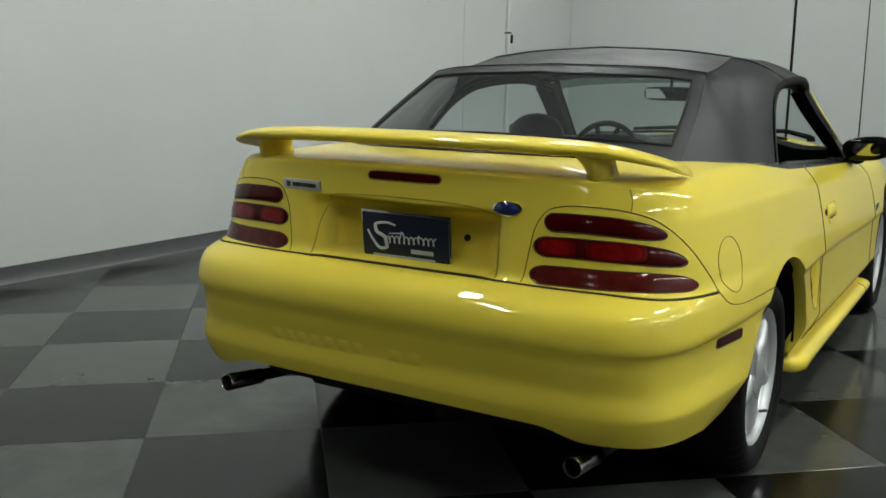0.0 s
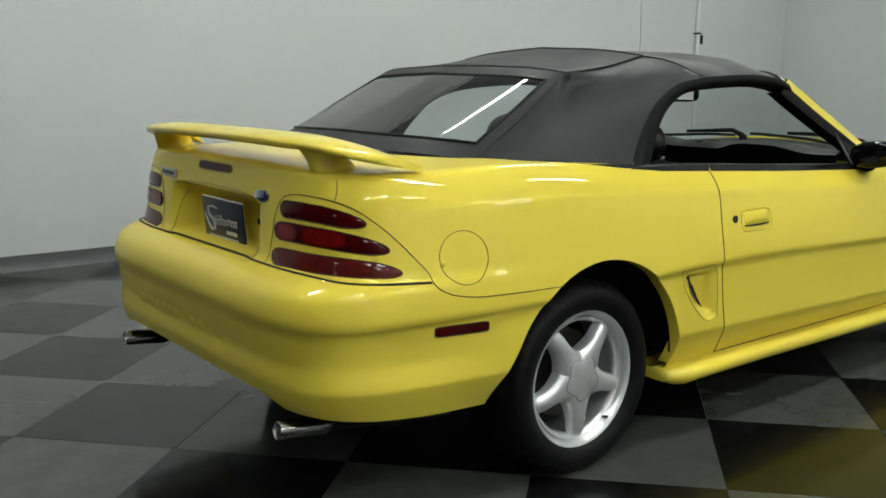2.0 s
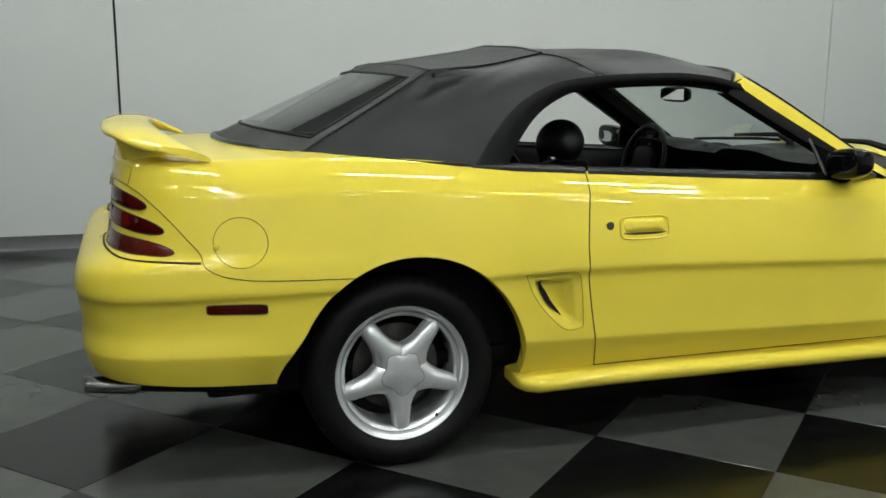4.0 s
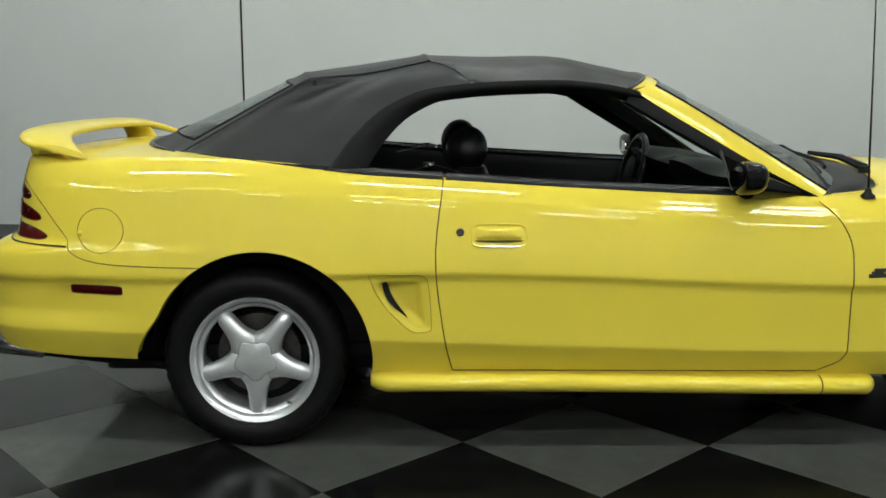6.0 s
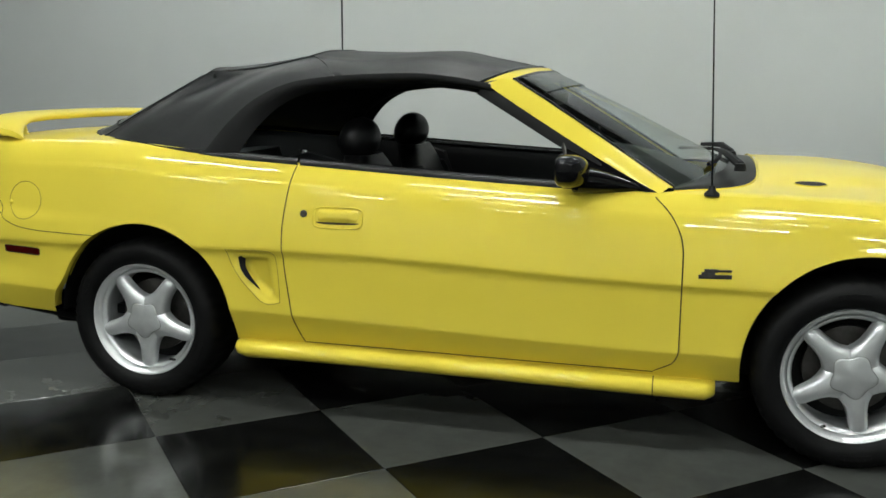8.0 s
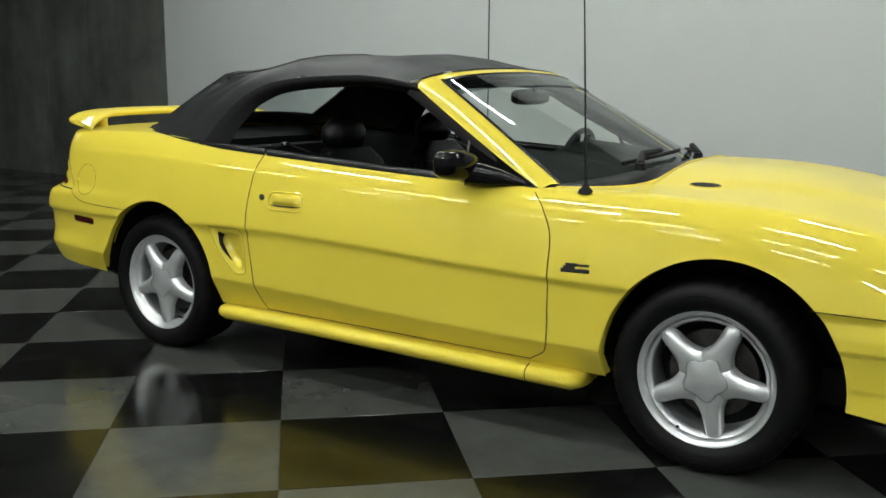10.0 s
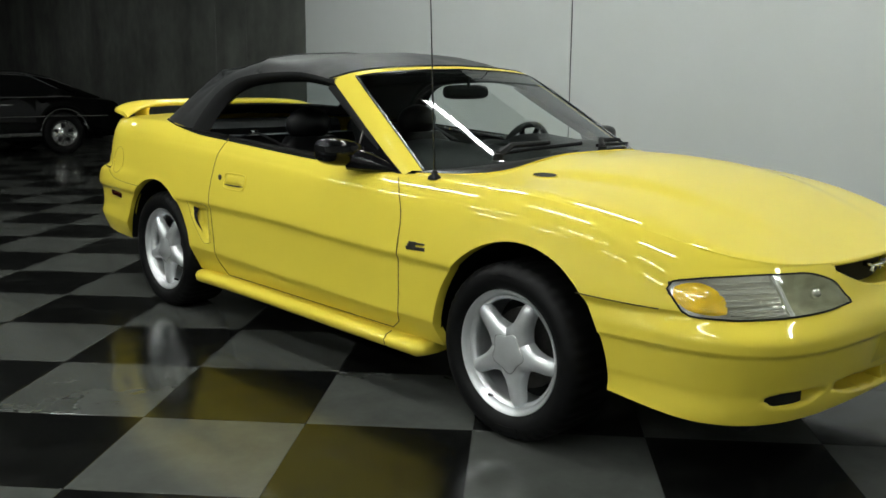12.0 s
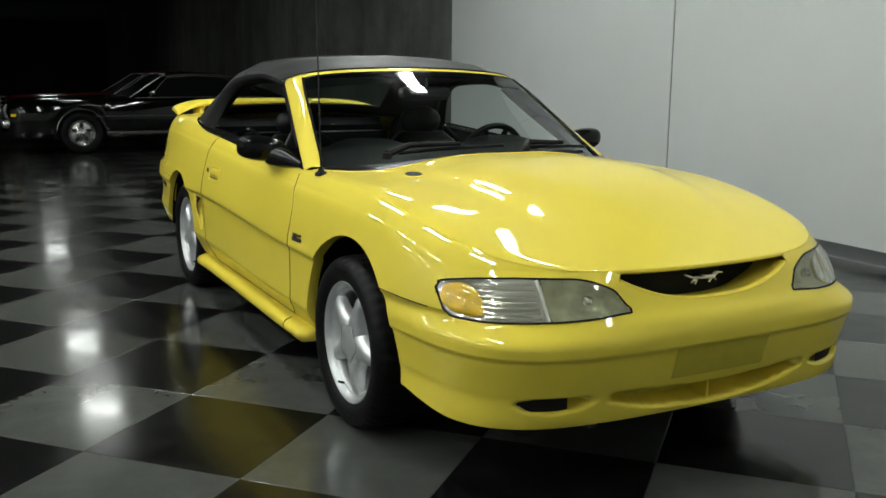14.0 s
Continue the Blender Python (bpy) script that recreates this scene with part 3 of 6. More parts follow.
for _ in range(5):
    Z = level_z(VV, XX)
    lift = np.where(KIND == 0, 0.028 * (1 - soft_step((TT - 0.33) / 0.10)), 0.0)     # higher between the exhausts
    Z = Z + lift * np.clip(1 - VV / 0.22, 0, 1)
    dr, df = door_rear(Z), door_front(Z)
    lo = np.choose(KIND, [0 * dr, XR + 0 * dr, dr, df, 0 * dr])
    hi = np.choose(KIND, [0 * dr, dr, df, XF + 0 * dr, 0 * dr])
    S = np.where(KIND == 0, TT, np.where(KIND == 4, 2 + TT, 1 + (lo + (hi - lo) * TT - XR) / (XF - XR)))
    XX = skin(S, Z)[..., 0]
BODY = skin(S, Z)

I_Q, I_D = N_TAIL, N_TAIL + N_Q
I_F, I_N = I_D + N_DOOR, I_D + N_DOOR + N_F
J_CHAR = int(np.argmin(abs(LEVELS - 0.5)))


# cut-outs: wheel arches, grille, head lamps
head_top = curve([0.30, 0.338, 0.38, 0.496, 0.61, 0.72, 0.765, 0.790, 0.801, 0.805], [0.585, 0.598, 0.650, 0.682, 0.683, 0.677, 0.669, 0.660, 0.648, 0.634])
head_bot = curve([0.30, 0.338, 0.455, 0.667, 0.74, 0.785, 0.80, 0.805], [0.583, 0.585, 0.576, 0.566, 0.562, 0.564, 0.571, 0.582])
HEAD_IN, HEAD_OUT = 0.335, 0.805


def grille_low(y):
    return 0.600 + 0.078 * (np.abs(y) / 0.36) ** 2.6


def in_head(p):
    y = abs(p[1])
    return p[0] > 3.0 and HEAD_IN < y < HEAD_OUT and head_bot(y) < p[2] < head_top(y)


def in_grille(p):
    return p[0] > 3.2 and abs(p[1]) < 0.345 and p[2] > grille_low(p[1]) and not in_head(p)


def arch_radius(ax, ar, c, d):
    """The radius of a wheel arch towards (c, d); the rear one opens out low behind the wheel."""
    return ar + (0.055 * float(soft_step((-c - 0.50) / 0.45) * soft_step((0.45 - d) / 0.5)) if ax < 1 else 0.0)


def arch_inside(p):
    for ax, az, ar in ARCHES:
        r = max(math.hypot(p[0] - ax, p[2] - az), 1e-6)
        if abs(p[1]) > 0.5 and r < 0.5 and r < arch_radius(ax, ar, (p[0] - ax) / r, (p[2] - az) / r):
            return True
    return False


panels = {}
for i in range(len(cols) - 1):
    for j in range(len(LEVELS) - 1):
        quad = BODY[i:i + 2, j:j + 2].reshape(4, 3)
        mid = quad.mean(0)
        if all(arch_inside(p) for p in quad):
            continue
        x, y, z = mid
        if in_grille(mid) or in_head(mid):
            continue
        if I_D <= i < I_F:
            name = "door"
        elif i >= I_F:
            name = "front_bumper" if (j < J_CHAR and x > ARCHES[1][0]) or x > 3.46 else "fender"
        else:
            name = "rear_bumper" if (z < 0.648 and x < ARCHES[0][0]) or (x < -0.60 and z < 0.722) else ("tail_panel" if i < I_Q and z < 0.99 and x < -0.60 else "quarter_panel")
        panels.setdefault(name, []).append((i, j))


def snapped(i, j):
    """A grid point, moved on to the rim of a wheel arch if it lies inside."""
    p = BODY[i, j]
    for ax, az, ar in ARCHES:
        dx, dz = p[0] - ax, p[2] - az
        r = math.hypot(dx, dz)
        if r > 0.5 or abs(p[1]) < 0.5:
            continue
        ar = arch_radius(ax, ar, dx / r, dz / r)
        if r < ar:
            x, z = ax + dx / r * ar, max(az + dz / r * ar, float(z_bot(ax + dx / r * ar)))
            return np.array([x, -float(half_width(x, z)), z])
    return p


def two_sides(name, verts, faces, mat, parent, label="", angle=None):
    """A part of the right side and its twin on the left."""
    made = []
    for mirror in (1, -1):
        vs = [(v[0], v[1] * mirror, v[2]) for v in verts]
        fs = faces if mirror == 1 else [f[::-1] for f in faces]
        made.append(put(name, mesh_of(name, vs, fs, True, angle), mat, parent, label))
    return made


LABELS = dict(door="smooth yellow door with a lowered window", fender="yellow front fender", quarter_panel="yellow rear quarter panel",
              rear_bumper="yellow moulded rear bumper cover", front_bumper="yellow moulded front bumper cover", tail_panel="yellow panel round the rear lamps")
doors = None
for name, cells in panels.items():
    ids, verts, faces = {}, [], []
    for i, j in cells:
        quad = []
        for a, b in ((i, j), (i + 1, j), (i + 1, j + 1), (i, j + 1)):
            if (a, b) not in ids:
                ids[a, b] = len(verts)
                verts.append(snapped(a, b))
            quad.append(ids[a, b])
        faces.append(quad)
    if name in ("rear_bumper", "front_bumper", "tail_panel"):     # these run right across the car
        n = len(verts)
        both = [tuple(v) for v in verts] + [(v[0], -v[1], v[2]) for v in verts]
        bm = bmesh.new()
        bv = [bm.verts.new(v) for v in both]
        for f in faces:
            bm.faces.new([bv[k] for k in f])
            bm.faces.new([bv[k + n] for k in f[::-1]])
        bmesh.ops.remove_doubles(bm, verts=bm.verts, dist=1e-4)
        part(name, bm, PAINT, car, LABELS[name], angle=180)
    else:
        made = two_sides(name, verts, faces, PAINT, car, LABELS[name])
        if name == "door":
            doors = made

# ---- top skins: hood and trunk lid, from the top edge of the side inward
hood_crown = flowing([1.9, 2.0, 2.28, 2.6, 3.0, 3.3, 3.5], [0.045, 0.058, 0.075, 0.074, 0.062, 0.042, 0.02], 0.06)


def dome(x, y):
    """The raised middle of the hood."""
    w = 0.50 - 0.20 * np.clip((x - 2.4) / 1.1, 0, 1)
    d = (w - abs(y)) / 0.065
    t = np.clip(0.5 + 0.5 * d, 0, 1)
    return 0.011 * t * t * (3 - 2 * t) * np.clip((3.45 - x) / 0.5, 0, 1) * (0.35 + 0.65 * np.clip((x - 2.2) / 0.3, 0, 1))


def hood_z(x, y, y_edge):
    flat = float(np.clip((x - 2.45) / 0.55, 0, 1))
    g = lambda q: (1 - flat) / (1 + (abs(q) / 0.46) ** 4) + flat * (1 - (np.minimum(abs(q), 0.8) / 0.8) ** 2.3)
    roll = 1 - (1 - np.clip((y_edge - abs(y)) / 0.06, 0, 1)) ** 2.4
    return float(z_top(x) + hood_crown(x) * (0.88 * (g(y) - g(y_edge)) / max(g(0.0) - g(0.76), 1e-3) + 0.12 * roll) + dome(x, y))


def deck_z(x, y, y_edge):
    g = lambda q: 1 - (np.minimum(abs(q), 0.78) / 0.78) ** 2.6
    roll = 1 - (1 - np.clip((y_edge - abs(y)) / 0.04, 0, 1)) ** 2.4
    return float(z_top(x) + 0.031 * (g(y) - g(y_edge)) + 0.012 * roll)


def top_rows(first, last, inner, height, n):
    rows = []
    for i in range(first, last + 1):
        ex, ey, ez = BODY[i, -1]
        yin = inner(ex)
        yi = min(abs(ey), yin)
        rows.append([(ex, -(abs(ey) + (yi - abs(ey)) * k), height(ex, abs(ey) + (yi - abs(ey)) * k, abs(ey))) for k in n])
    return rows


def hood_inner(x):
    return 0.0 if x >= 2.28 else 0.745 * ((2.28 - x) / 0.29) ** (1 / 7)


def deck_inner(x):
    return float(np.interp(x, [-0.485, -0.465, -0.395, -0.28, -0.1, 0.1, 0.36], [0.0, 0.19, 0.42, 0.57, 0.66, 0.70, 0.70]))


def sheet_both(rows, name, mat, label):
    bm = bmesh.new()
    for m in (1, -1):
        V = [[bm.verts.new((p[0], p[1] * m, p[2])) for p in r] for r in rows]
        for a, b in zip(V, V[1:]):
            for k in range(len(a) - 1):
                f = (a[k], b[k], b[k + 1], a[k + 1])
                bm.faces.new(f if m == 1 else f[::-1])
    bmesh.ops.remove_doubles(bm, verts=bm.verts, dist=3e-4)
    bmesh.ops.dissolve_degenerate(bm, edges=bm.edges, dist=1e-4)
    return part(name, bm, mat, car, label, angle=60)


i_hood = next(i for i in range(I_F - 12, len(cols)) if BODY[i, -1][0] > 1.93)
i_deck = next(i for i in range(I_Q, I_D + 1) if BODY[i, -1][0] > 0.36)
hood = sheet_both(top_rows(i_hood, len(cols) - 1, hood_inner, hood_z, np.linspace(0, 1, 37) ** 1.5), "hood", PAINT, "long yellow hood with a raised middle")
deck = sheet_both(top_rows(0, i_deck, deck_inner, deck_z, np.linspace(0, 1, 29) ** 1.6), "trunk_lid", PAINT, "yellow trunk lid under the wing")


# ---- soft top
BOW = spline([(0.175, -0.53, 1.272), (0.14, -0.40, 1.288), (0.105, 0.0, 1.300)], 15)
BASE_REAR = spline([(-0.285, -0.60, 1.005), (-0.40, -0.45, 1.020), (-0.475, -0.22, 1.028), (-0.495, 0.0, 1.032)], 15)
SEAM = spline([(-0.285, -0.60, 1.005), (-0.06, -0.575, 1.135), (0.175, -0.53, 1.272)], 19)
MIDLINE = spline([(-0.495, 0.0, 1.032), (-0.19, 0.0, 1.168), (0.105, 0.0, 1.300)], 19)
BASE_SIDE = spline([(-0.285, -0.60, 1.005), (-0.10, -0.70, 0.998), (0.09, -0.745, 0.98), (0.262, -0.758, 0.970)], 19)
RIDGE_A = spline([(0.175, -0.53, 1.272), (0.36, -0.512, 1.288), (0.60, -0.50, 1.334)], 19)
EDGE_A = spline([(0.262, -0.758, 0.970), (0.345, -0.724, 1.078), (0.458, -0.692, 1.176), (0.605, -0.671, 1.235), (0.75, -0.664, 1.254)], 19)
RIDGE_B = spline([(0.60, -0.50, 1.334), (0.83, -0.496, 1.322), (1.06, -0.508, 1.331), (1.22, -0.513, 1.303), (1.375, -0.540, 1.268)], 25)
EDGE_B = spline([(0.75, -0.664, 1.254), (0.90, -0.662, 1.262), (1.05, -0.660, 1.265), (1.20, -0.657, 1.253), (1.335, -0.640, 1.228)], 25)
CROWN_A = spline([(0.105, 0.0, 1.300), (0.35, 0.0, 1.335), (0.58, 0.0, 1.372)], 19)
CROWN_B = spline([(0.58, 0.0, 1.372), (0.83, 0.0, 1.366), (1.06, 0.0, 1.370), (1.26, 0.0, 1.336), (1.43, 0.0, 1.303)], 25)
CROSS = spline([(0.60, -0.50, 1.334), (0.595, -0.3, 1.358), (0.58, 0.0, 1.372)], 15)
FRONT = spline([(1.375, -0.540, 1.268), (1.41, -0.3, 1.293), (1.43, 0.0, 1.303)], 15)
SHORT = np.linspace(RIDGE_A[-1], EDGE_A[-1], 8)
SHORT[1:-1, 2] += 0.018 * np.sin(np.linspace(0, math.pi, 8))[1:-1]
SHORT_F = np.linspace(RIDGE_B[-1], EDGE_B[-1], 8)
sail_low = BASE_SIDE
# the sail's far edge ends at the ridge's end: bend its last line from the ridge to the window edge
sail_top = spline(np.r_[RIDGE_A, SHORT[1:]], 19)
sail_patch = coons(SEAM, EDGE_A, sail_low, sail_top)
pull = np.sin(np.linspace(0, math.pi, 19))
sail_patch[:, :, 1] -= 0.012 * pull[:, None] * pull[None, :]
uu, vv = np.meshgrid(1 - np.linspace(0, 1, 19), np.linspace(0, 1, 19), indexing="ij")
fold = np.sin(np.arctan2(vv, uu + 0.02) * 7.0) * np.exp(-1.5 * np.hypot(uu, vv)) * np.minimum(1, 5 * vv) * np.minimum(1, 5 * (1 - vv))
sail_patch[:, :, 1] -= 0.028 * fold      # folds running out from the puckered corner
roof_a = coons(RIDGE_A, CROWN_A, BOW, CROSS)
roof_b = coons(RIDGE_B, CROWN_B, CROSS, FRONT)
side_b = coons(RIDGE_B, EDGE_B, SHORT, SHORT_F)
rear_patch = coons(BASE_REAR, BOW, SEAM, MIDLINE)


def add_grid(bm, P):
    V = [[bm.verts.new(p) for p in r] for r in P]
    for a, b in zip(V, V[1:]):
        for k in range(len(a) - 1):
            bm.faces.new((a[k], b[k], b[k + 1], a[k + 1]))


# rear window: the middle of the rear patch
NR, NC = rear_patch.shape[0], rear_patch.shape[1]
bm, glass_bm = bmesh.new(), bmesh.new()
for m in (1, -1):
    flip = np.array([1, m, 1])
    for P in (sail_patch, roof_a, roof_b, side_b):
        add_grid(bm, P * flip)
    V = [[bm.verts.new(p) for p in r] for r in rear_patch * flip]
    G = [[glass_bm.verts.new(p) for p in r] for r in rear_patch * flip]
    for a in range(NR - 1):
        for b in range(NC - 1):
            inside = a >= 1 and 3 <= b < NC - 3
            W, target = (G, glass_bm) if inside else (V, bm)
            target.faces.new((W[a][b], W[a + 1][b], W[a + 1][b + 1], W[a][b + 1]))
for b_ in (bm, glass_bm):
    bmesh.ops.remove_doubles(b_, verts=b_.verts, dist=1e-3)
    bmesh.ops.delete(b_, geom=[v for v in b_.verts if not v.link_faces], context="VERTS")
    bmesh.ops.recalc_face_normals(b_, faces=b_.faces)
soft_top = part("soft_top", thicken(bm, 0.006), CANVAS, car, "black vinyl folding top, stretched over its bows", angle=70)
base_line = np.r_[BASE_SIDE[::-1], BASE_REAR[1:]]
base_line = np.r_[base_line, (base_line * np.array([1, -1, 1]))[::-1][1:]]
part("top_welt", tube([tuple(p + np.array([0, 0, -0.004])) for p in base_line], 0.013, 6), TRIM, soft_top, "black welt round the foot of the soft top")
for line, name in ((BOW, "top_seam"), (SEAM, "top_seam"), (RIDGE_A, "top_seam"), (CROSS, "top_bow_ridge")):
    for m in (1, -1):
        pts = [(p[0], p[1] * m, p[2] + 0.0015) for p in line]
        part(name, tube(pts, 0.0020 if line is SEAM or line is RIDGE_A else 0.0028 if name == "top_seam" else 0.0065, 6, flat=0.6), CANVAS, soft_top, "stitched seam of the vinyl top")
frame_line = [rear_patch[a, NC - 3] for a in range(NR - 1, 1, -1)] + [rear_patch[1, b] for b in range(NC - 3, 2, -1)] + [rear_patch[a, 3] for a in range(2, NR)]
frame_line = frame_line + [p * np.array([1, -1, 1]) for p in frame_line[::-1][1:]]
part("window_border", tube([tuple(p) for p in frame_line], 0.0065, 6, flat=0.6), SATIN, soft_top, "black welded border of the rear window")
part("rear_window", glass_bm, PLASTIC_WINDOW, soft_top, "flexible clear rear window", angle=70)


# ---- wheels
def star_wheel(name, label):
    w = assembly(name, label)
    prof = [(0.222, -0.02), (0.235, -0.034), (0.262, -0.042), (0.290, -0.036), (0.306, -0.020), (0.3145, 0.0), (0.315, 0.04), (0.315, 0.165),
            (0.312, 0.20), (0.30, 0.222), (0.27, 0.238), (0.225, 0.228)]
    tyre = lathe(prof, 180)
    for v in tyre.verts:
        r, turn = math.hypot(v.co.x, v.co.z), int(round(math.atan2(v.co.z, v.co.x) / (2 * math.pi) * 180)) % 4
        if r > 0.3 and turn == 0:
            v.co.x, v.co.z = v.co.x * (r - 0.005) / r, v.co.z * (r - 0.005) / r
    part("tyre", tyre, RUBBER, w, "worn black road tyre with cut tread blocks", angle=50)
    rim = [(0.198, 0.20), (0.192, 0.10), (0.190, 0.03), (0.199, 0.004), (0.205, -0.010), (0.213, -0.021), (0.2215, -0.024), (0.2245, -0.018), (0.2235, 0.004)]
    for k in range(5):
        for side in (0.2, math.pi + 0.2):
            q = side + (k - 2) * 0.075
            part("sidewall_mark", one_box((-0.010, -0.0015, -0.009), (0.010, 0.001, 0.009), 0.0008), RUBBER, w, smooth=False,
                 matrix=Matrix.Translation((0.268 * math.cos(q), -0.0418, 0.268 * math.sin(q))) @ pose(0, 0, 0, 0, 90 - math.degrees(q), 0))
    part("rim", lathe(rim, 72), ALLOY, w, "silver alloy rim", angle=60)
    for k in range(5):
        a = math.pi / 2 + 2 * math.pi * k / 5
        secs = []
        for r, half, d, th in ((0.040, 0.052, -0.018, 0.05), (0.064, 0.055, -0.0185, 0.05), (0.078, 0.046, -0.0190, 0.05), (0.095, 0.0365, -0.0190, 0.05), (0.118, 0.0305, -0.0190, 0.046),
                               (0.145, 0.0280, -0.0180, 0.042), (0.168, 0.0275, -0.0155, 0.038), (0.184, 0.0250, -0.0115, 0.03), (0.194, 0.0195, -0.006, 0.024), (0.199, 0.0120, 0.002, 0.018)):
            secs.append([(r, -half * 1.12, d + th), (r, -half * 1.05, d + 0.020), (r, -half * 0.88, d + 0.008), (r, -half * 0.5, d + 0.0012), (r, 0, d), (r, half * 0.5, d + 0.0012),
                         (r, half * 0.88, d + 0.008), (r, half * 1.05, d + 0.020), (r, half * 1.12, d + th)])
        bmk = bmesh.new()
        V = [[bmk.verts.new((math.cos(a) * r - math.sin(a) * t, d, math.sin(a) * r + math.cos(a) * t)) for r, t, d in sec] for sec in secs]
        for p, q in zip(V, V[1:]):
            for n in range(8):
                bmk.faces.new((p[n], q[n], q[n + 1], p[n + 1]))
        bmk.faces.new(V[-1])
        bmesh.ops.recalc_face_normals(bmk, faces=bmk.faces)
        part("spoke", bmk, ALLOY, w, angle=65)
    # hub cap with five soft lobes towards the spokes
    bmk = bmesh.new()
    rings = []
    for f, d in ((1.03, 0.03), (1.01, -0.0185), (0.98, -0.0196), (0.90, -0.0206), (0.5, -0.0240), (0.16, -0.0252)):
        rings.append([bmk.verts.new((f * (0.066 + 0.007 * math.cos(5 * (q * math.pi / 40 - math.pi / 2))) * math.cos(q * math.pi / 40), d,
                                     f * (0.066 + 0.007 * math.cos(5 * (q * math.pi / 40 - math.pi / 2))) * math.sin(q * math.pi / 40))) for q in range(80)])
    for p, q in zip(rings, rings[1:]):
        for n in range(80):
            bmk.faces.new((p[n], p[(n + 1) % 80], q[(n + 1) % 80], q[n]))
    bmk.faces.new(rings[-1])
    bmesh.ops.recalc_face_normals(bmk, faces=bmk.faces)
    cap = part("hub_cap", bmk, ALLOY, w, "silver hub cap with five lobes", angle=75)
    outline = [((0.067 + 0.0072 * math.cos(5 * (q * math.pi / 40 - math.pi / 2))) * math.cos(q * math.pi / 40), -0.0190,
                (0.067 + 0.0072 * math.cos(5 * (q * math.pi / 40 - math.pi / 2))) * math.sin(q * math.pi / 40)) for q in range(80)]
    part("cap_joint", tube(outline, 0.0007, 5, True), STEEL, w, "thin dark joint round the hub cap")
    # ring of sloping web between the spokes and the rim
    part("web_ring", lathe([(0.186, 0.040), (0.184, 0.012), (0.190, 0.002), (0.199, -0.003)], 72), ALLOY, w, angle=60)
    part("brake_disc", lathe([(0.03, 0.075), (0.145, 0.075), (0.145, 0.10), (0.03, 0.10)], 40), STEEL, w, "dull steel brake disc")
    part("wheel_back", lathe([(0.0, 0.135), (0.19, 0.135), (0.19, 0.15), (0.0, 0.15)], 40), SATIN, w)
    a = -0.30
    part("valve", tube([(0.197 * math.cos(a), -0.004, 0.197 * math.sin(a)), (0.185 * math.cos(a), -0.028, 0.185 * math.sin(a))], 0.005, 6), TRIM, w)
    return w


wheel = star_wheel("wheel", "silver five-spoke alloy wheel with a black tyre")
wheel.matrix_local = pose(0.0, -0.792, 0.313, 0, 36, 0)
copy_thing(wheel, pose(2.576, -0.826, 0.313, 0, 97, 0))
copy_thing(wheel, pose(0.0, 0.792, 0.313, 0, 20, 180))
copy_thing(wheel, pose(2.576, 0.826, 0.313, 0, 50, 180))

# ---- underbody and wheel housings
bm = one_box((-0.60, -0.56, 0.20), (3.20, 0.56, 0.34), 0.03)
part("underbody", bm, SATIN, car, "dark underside")
for ax, az, ar in ARCHES:
    for m in (1, -1):
        bmk = bmesh.new()
        rings = []
        for y, r in ((-0.835, ar - 0.004), (-0.83, ar - 0.004), (-0.80, ar + 0.005), (-0.50, ar + 0.005), (-0.50, 0.05)):
            rings.append([bmk.verts.new((ax + r * math.cos(q), y * m, az + r * math.sin(q))) for q in np.linspace(0.02, math.pi - 0.02, 40)])
        for p, q in zip(rings, rings[1:]):
            for n in range(39):
                bmk.faces.new((p[n], p[n + 1], q[n + 1], q[n]))
        bmesh.ops.recalc_face_normals(bmk, faces=bmk.faces)
        part("wheel_housing", bmk, SATIN, car, "dark wheel housing")
        lip = []
        for q in np.linspace(-0.35, math.pi + 0.35, 60):
            c, d = math.cos(q), math.sin(q)
            x, z = ax + arch_radius(ax, ar, c, d) * c, az + arch_radius(ax, ar, c, d) * d
            if z < float(z_bot(x)) - 0.002:
                continue
            y = float(half_width(x, z))
            lip.append([(x, -m * y, z), (x - 0.002 * c, -m * (y - 0.004), z - 0.002 * d), (x - 0.003 * c, -m * (y - 0.04), z - 0.003 * d)])
        bmk = grid_bm(lip)
        bmesh.ops.recalc_face_normals(bmk, faces=bmk.faces)
        part("arch_lip", bmk, PAINT, car, "folded edge of the wheel arch", angle=60)


# ---------------------------------------------------------------- details on the car's skin
def seam(sz, name="panel_gap", radius=0.0024, mat=GAP, lift=0.0002, n=60, both=True, closed=False, parent=None, flat=1.0):
    """A thin line on the skin through (s, z) places, and its twin on the left."""
    pts = spline(sz, n) if len(sz) > 2 else np.linspace(sz[0], sz[1], n)
    line = lifted(pts[:, 0], pts[:, 1], lift)
    for m in ((1, -1) if both else (1,)):
        part(name, tube([(p[0], p[1] * m, p[2]) for p in line], radius, 6, closed, flat), mat, parent or car)


def xz(*places):
    return [(float(side_s(x, z)), z) for x, z in places]


def yz(*places, front=False):
    return [(float(end_s(abs(y), z, front)), z) for y, z in places]


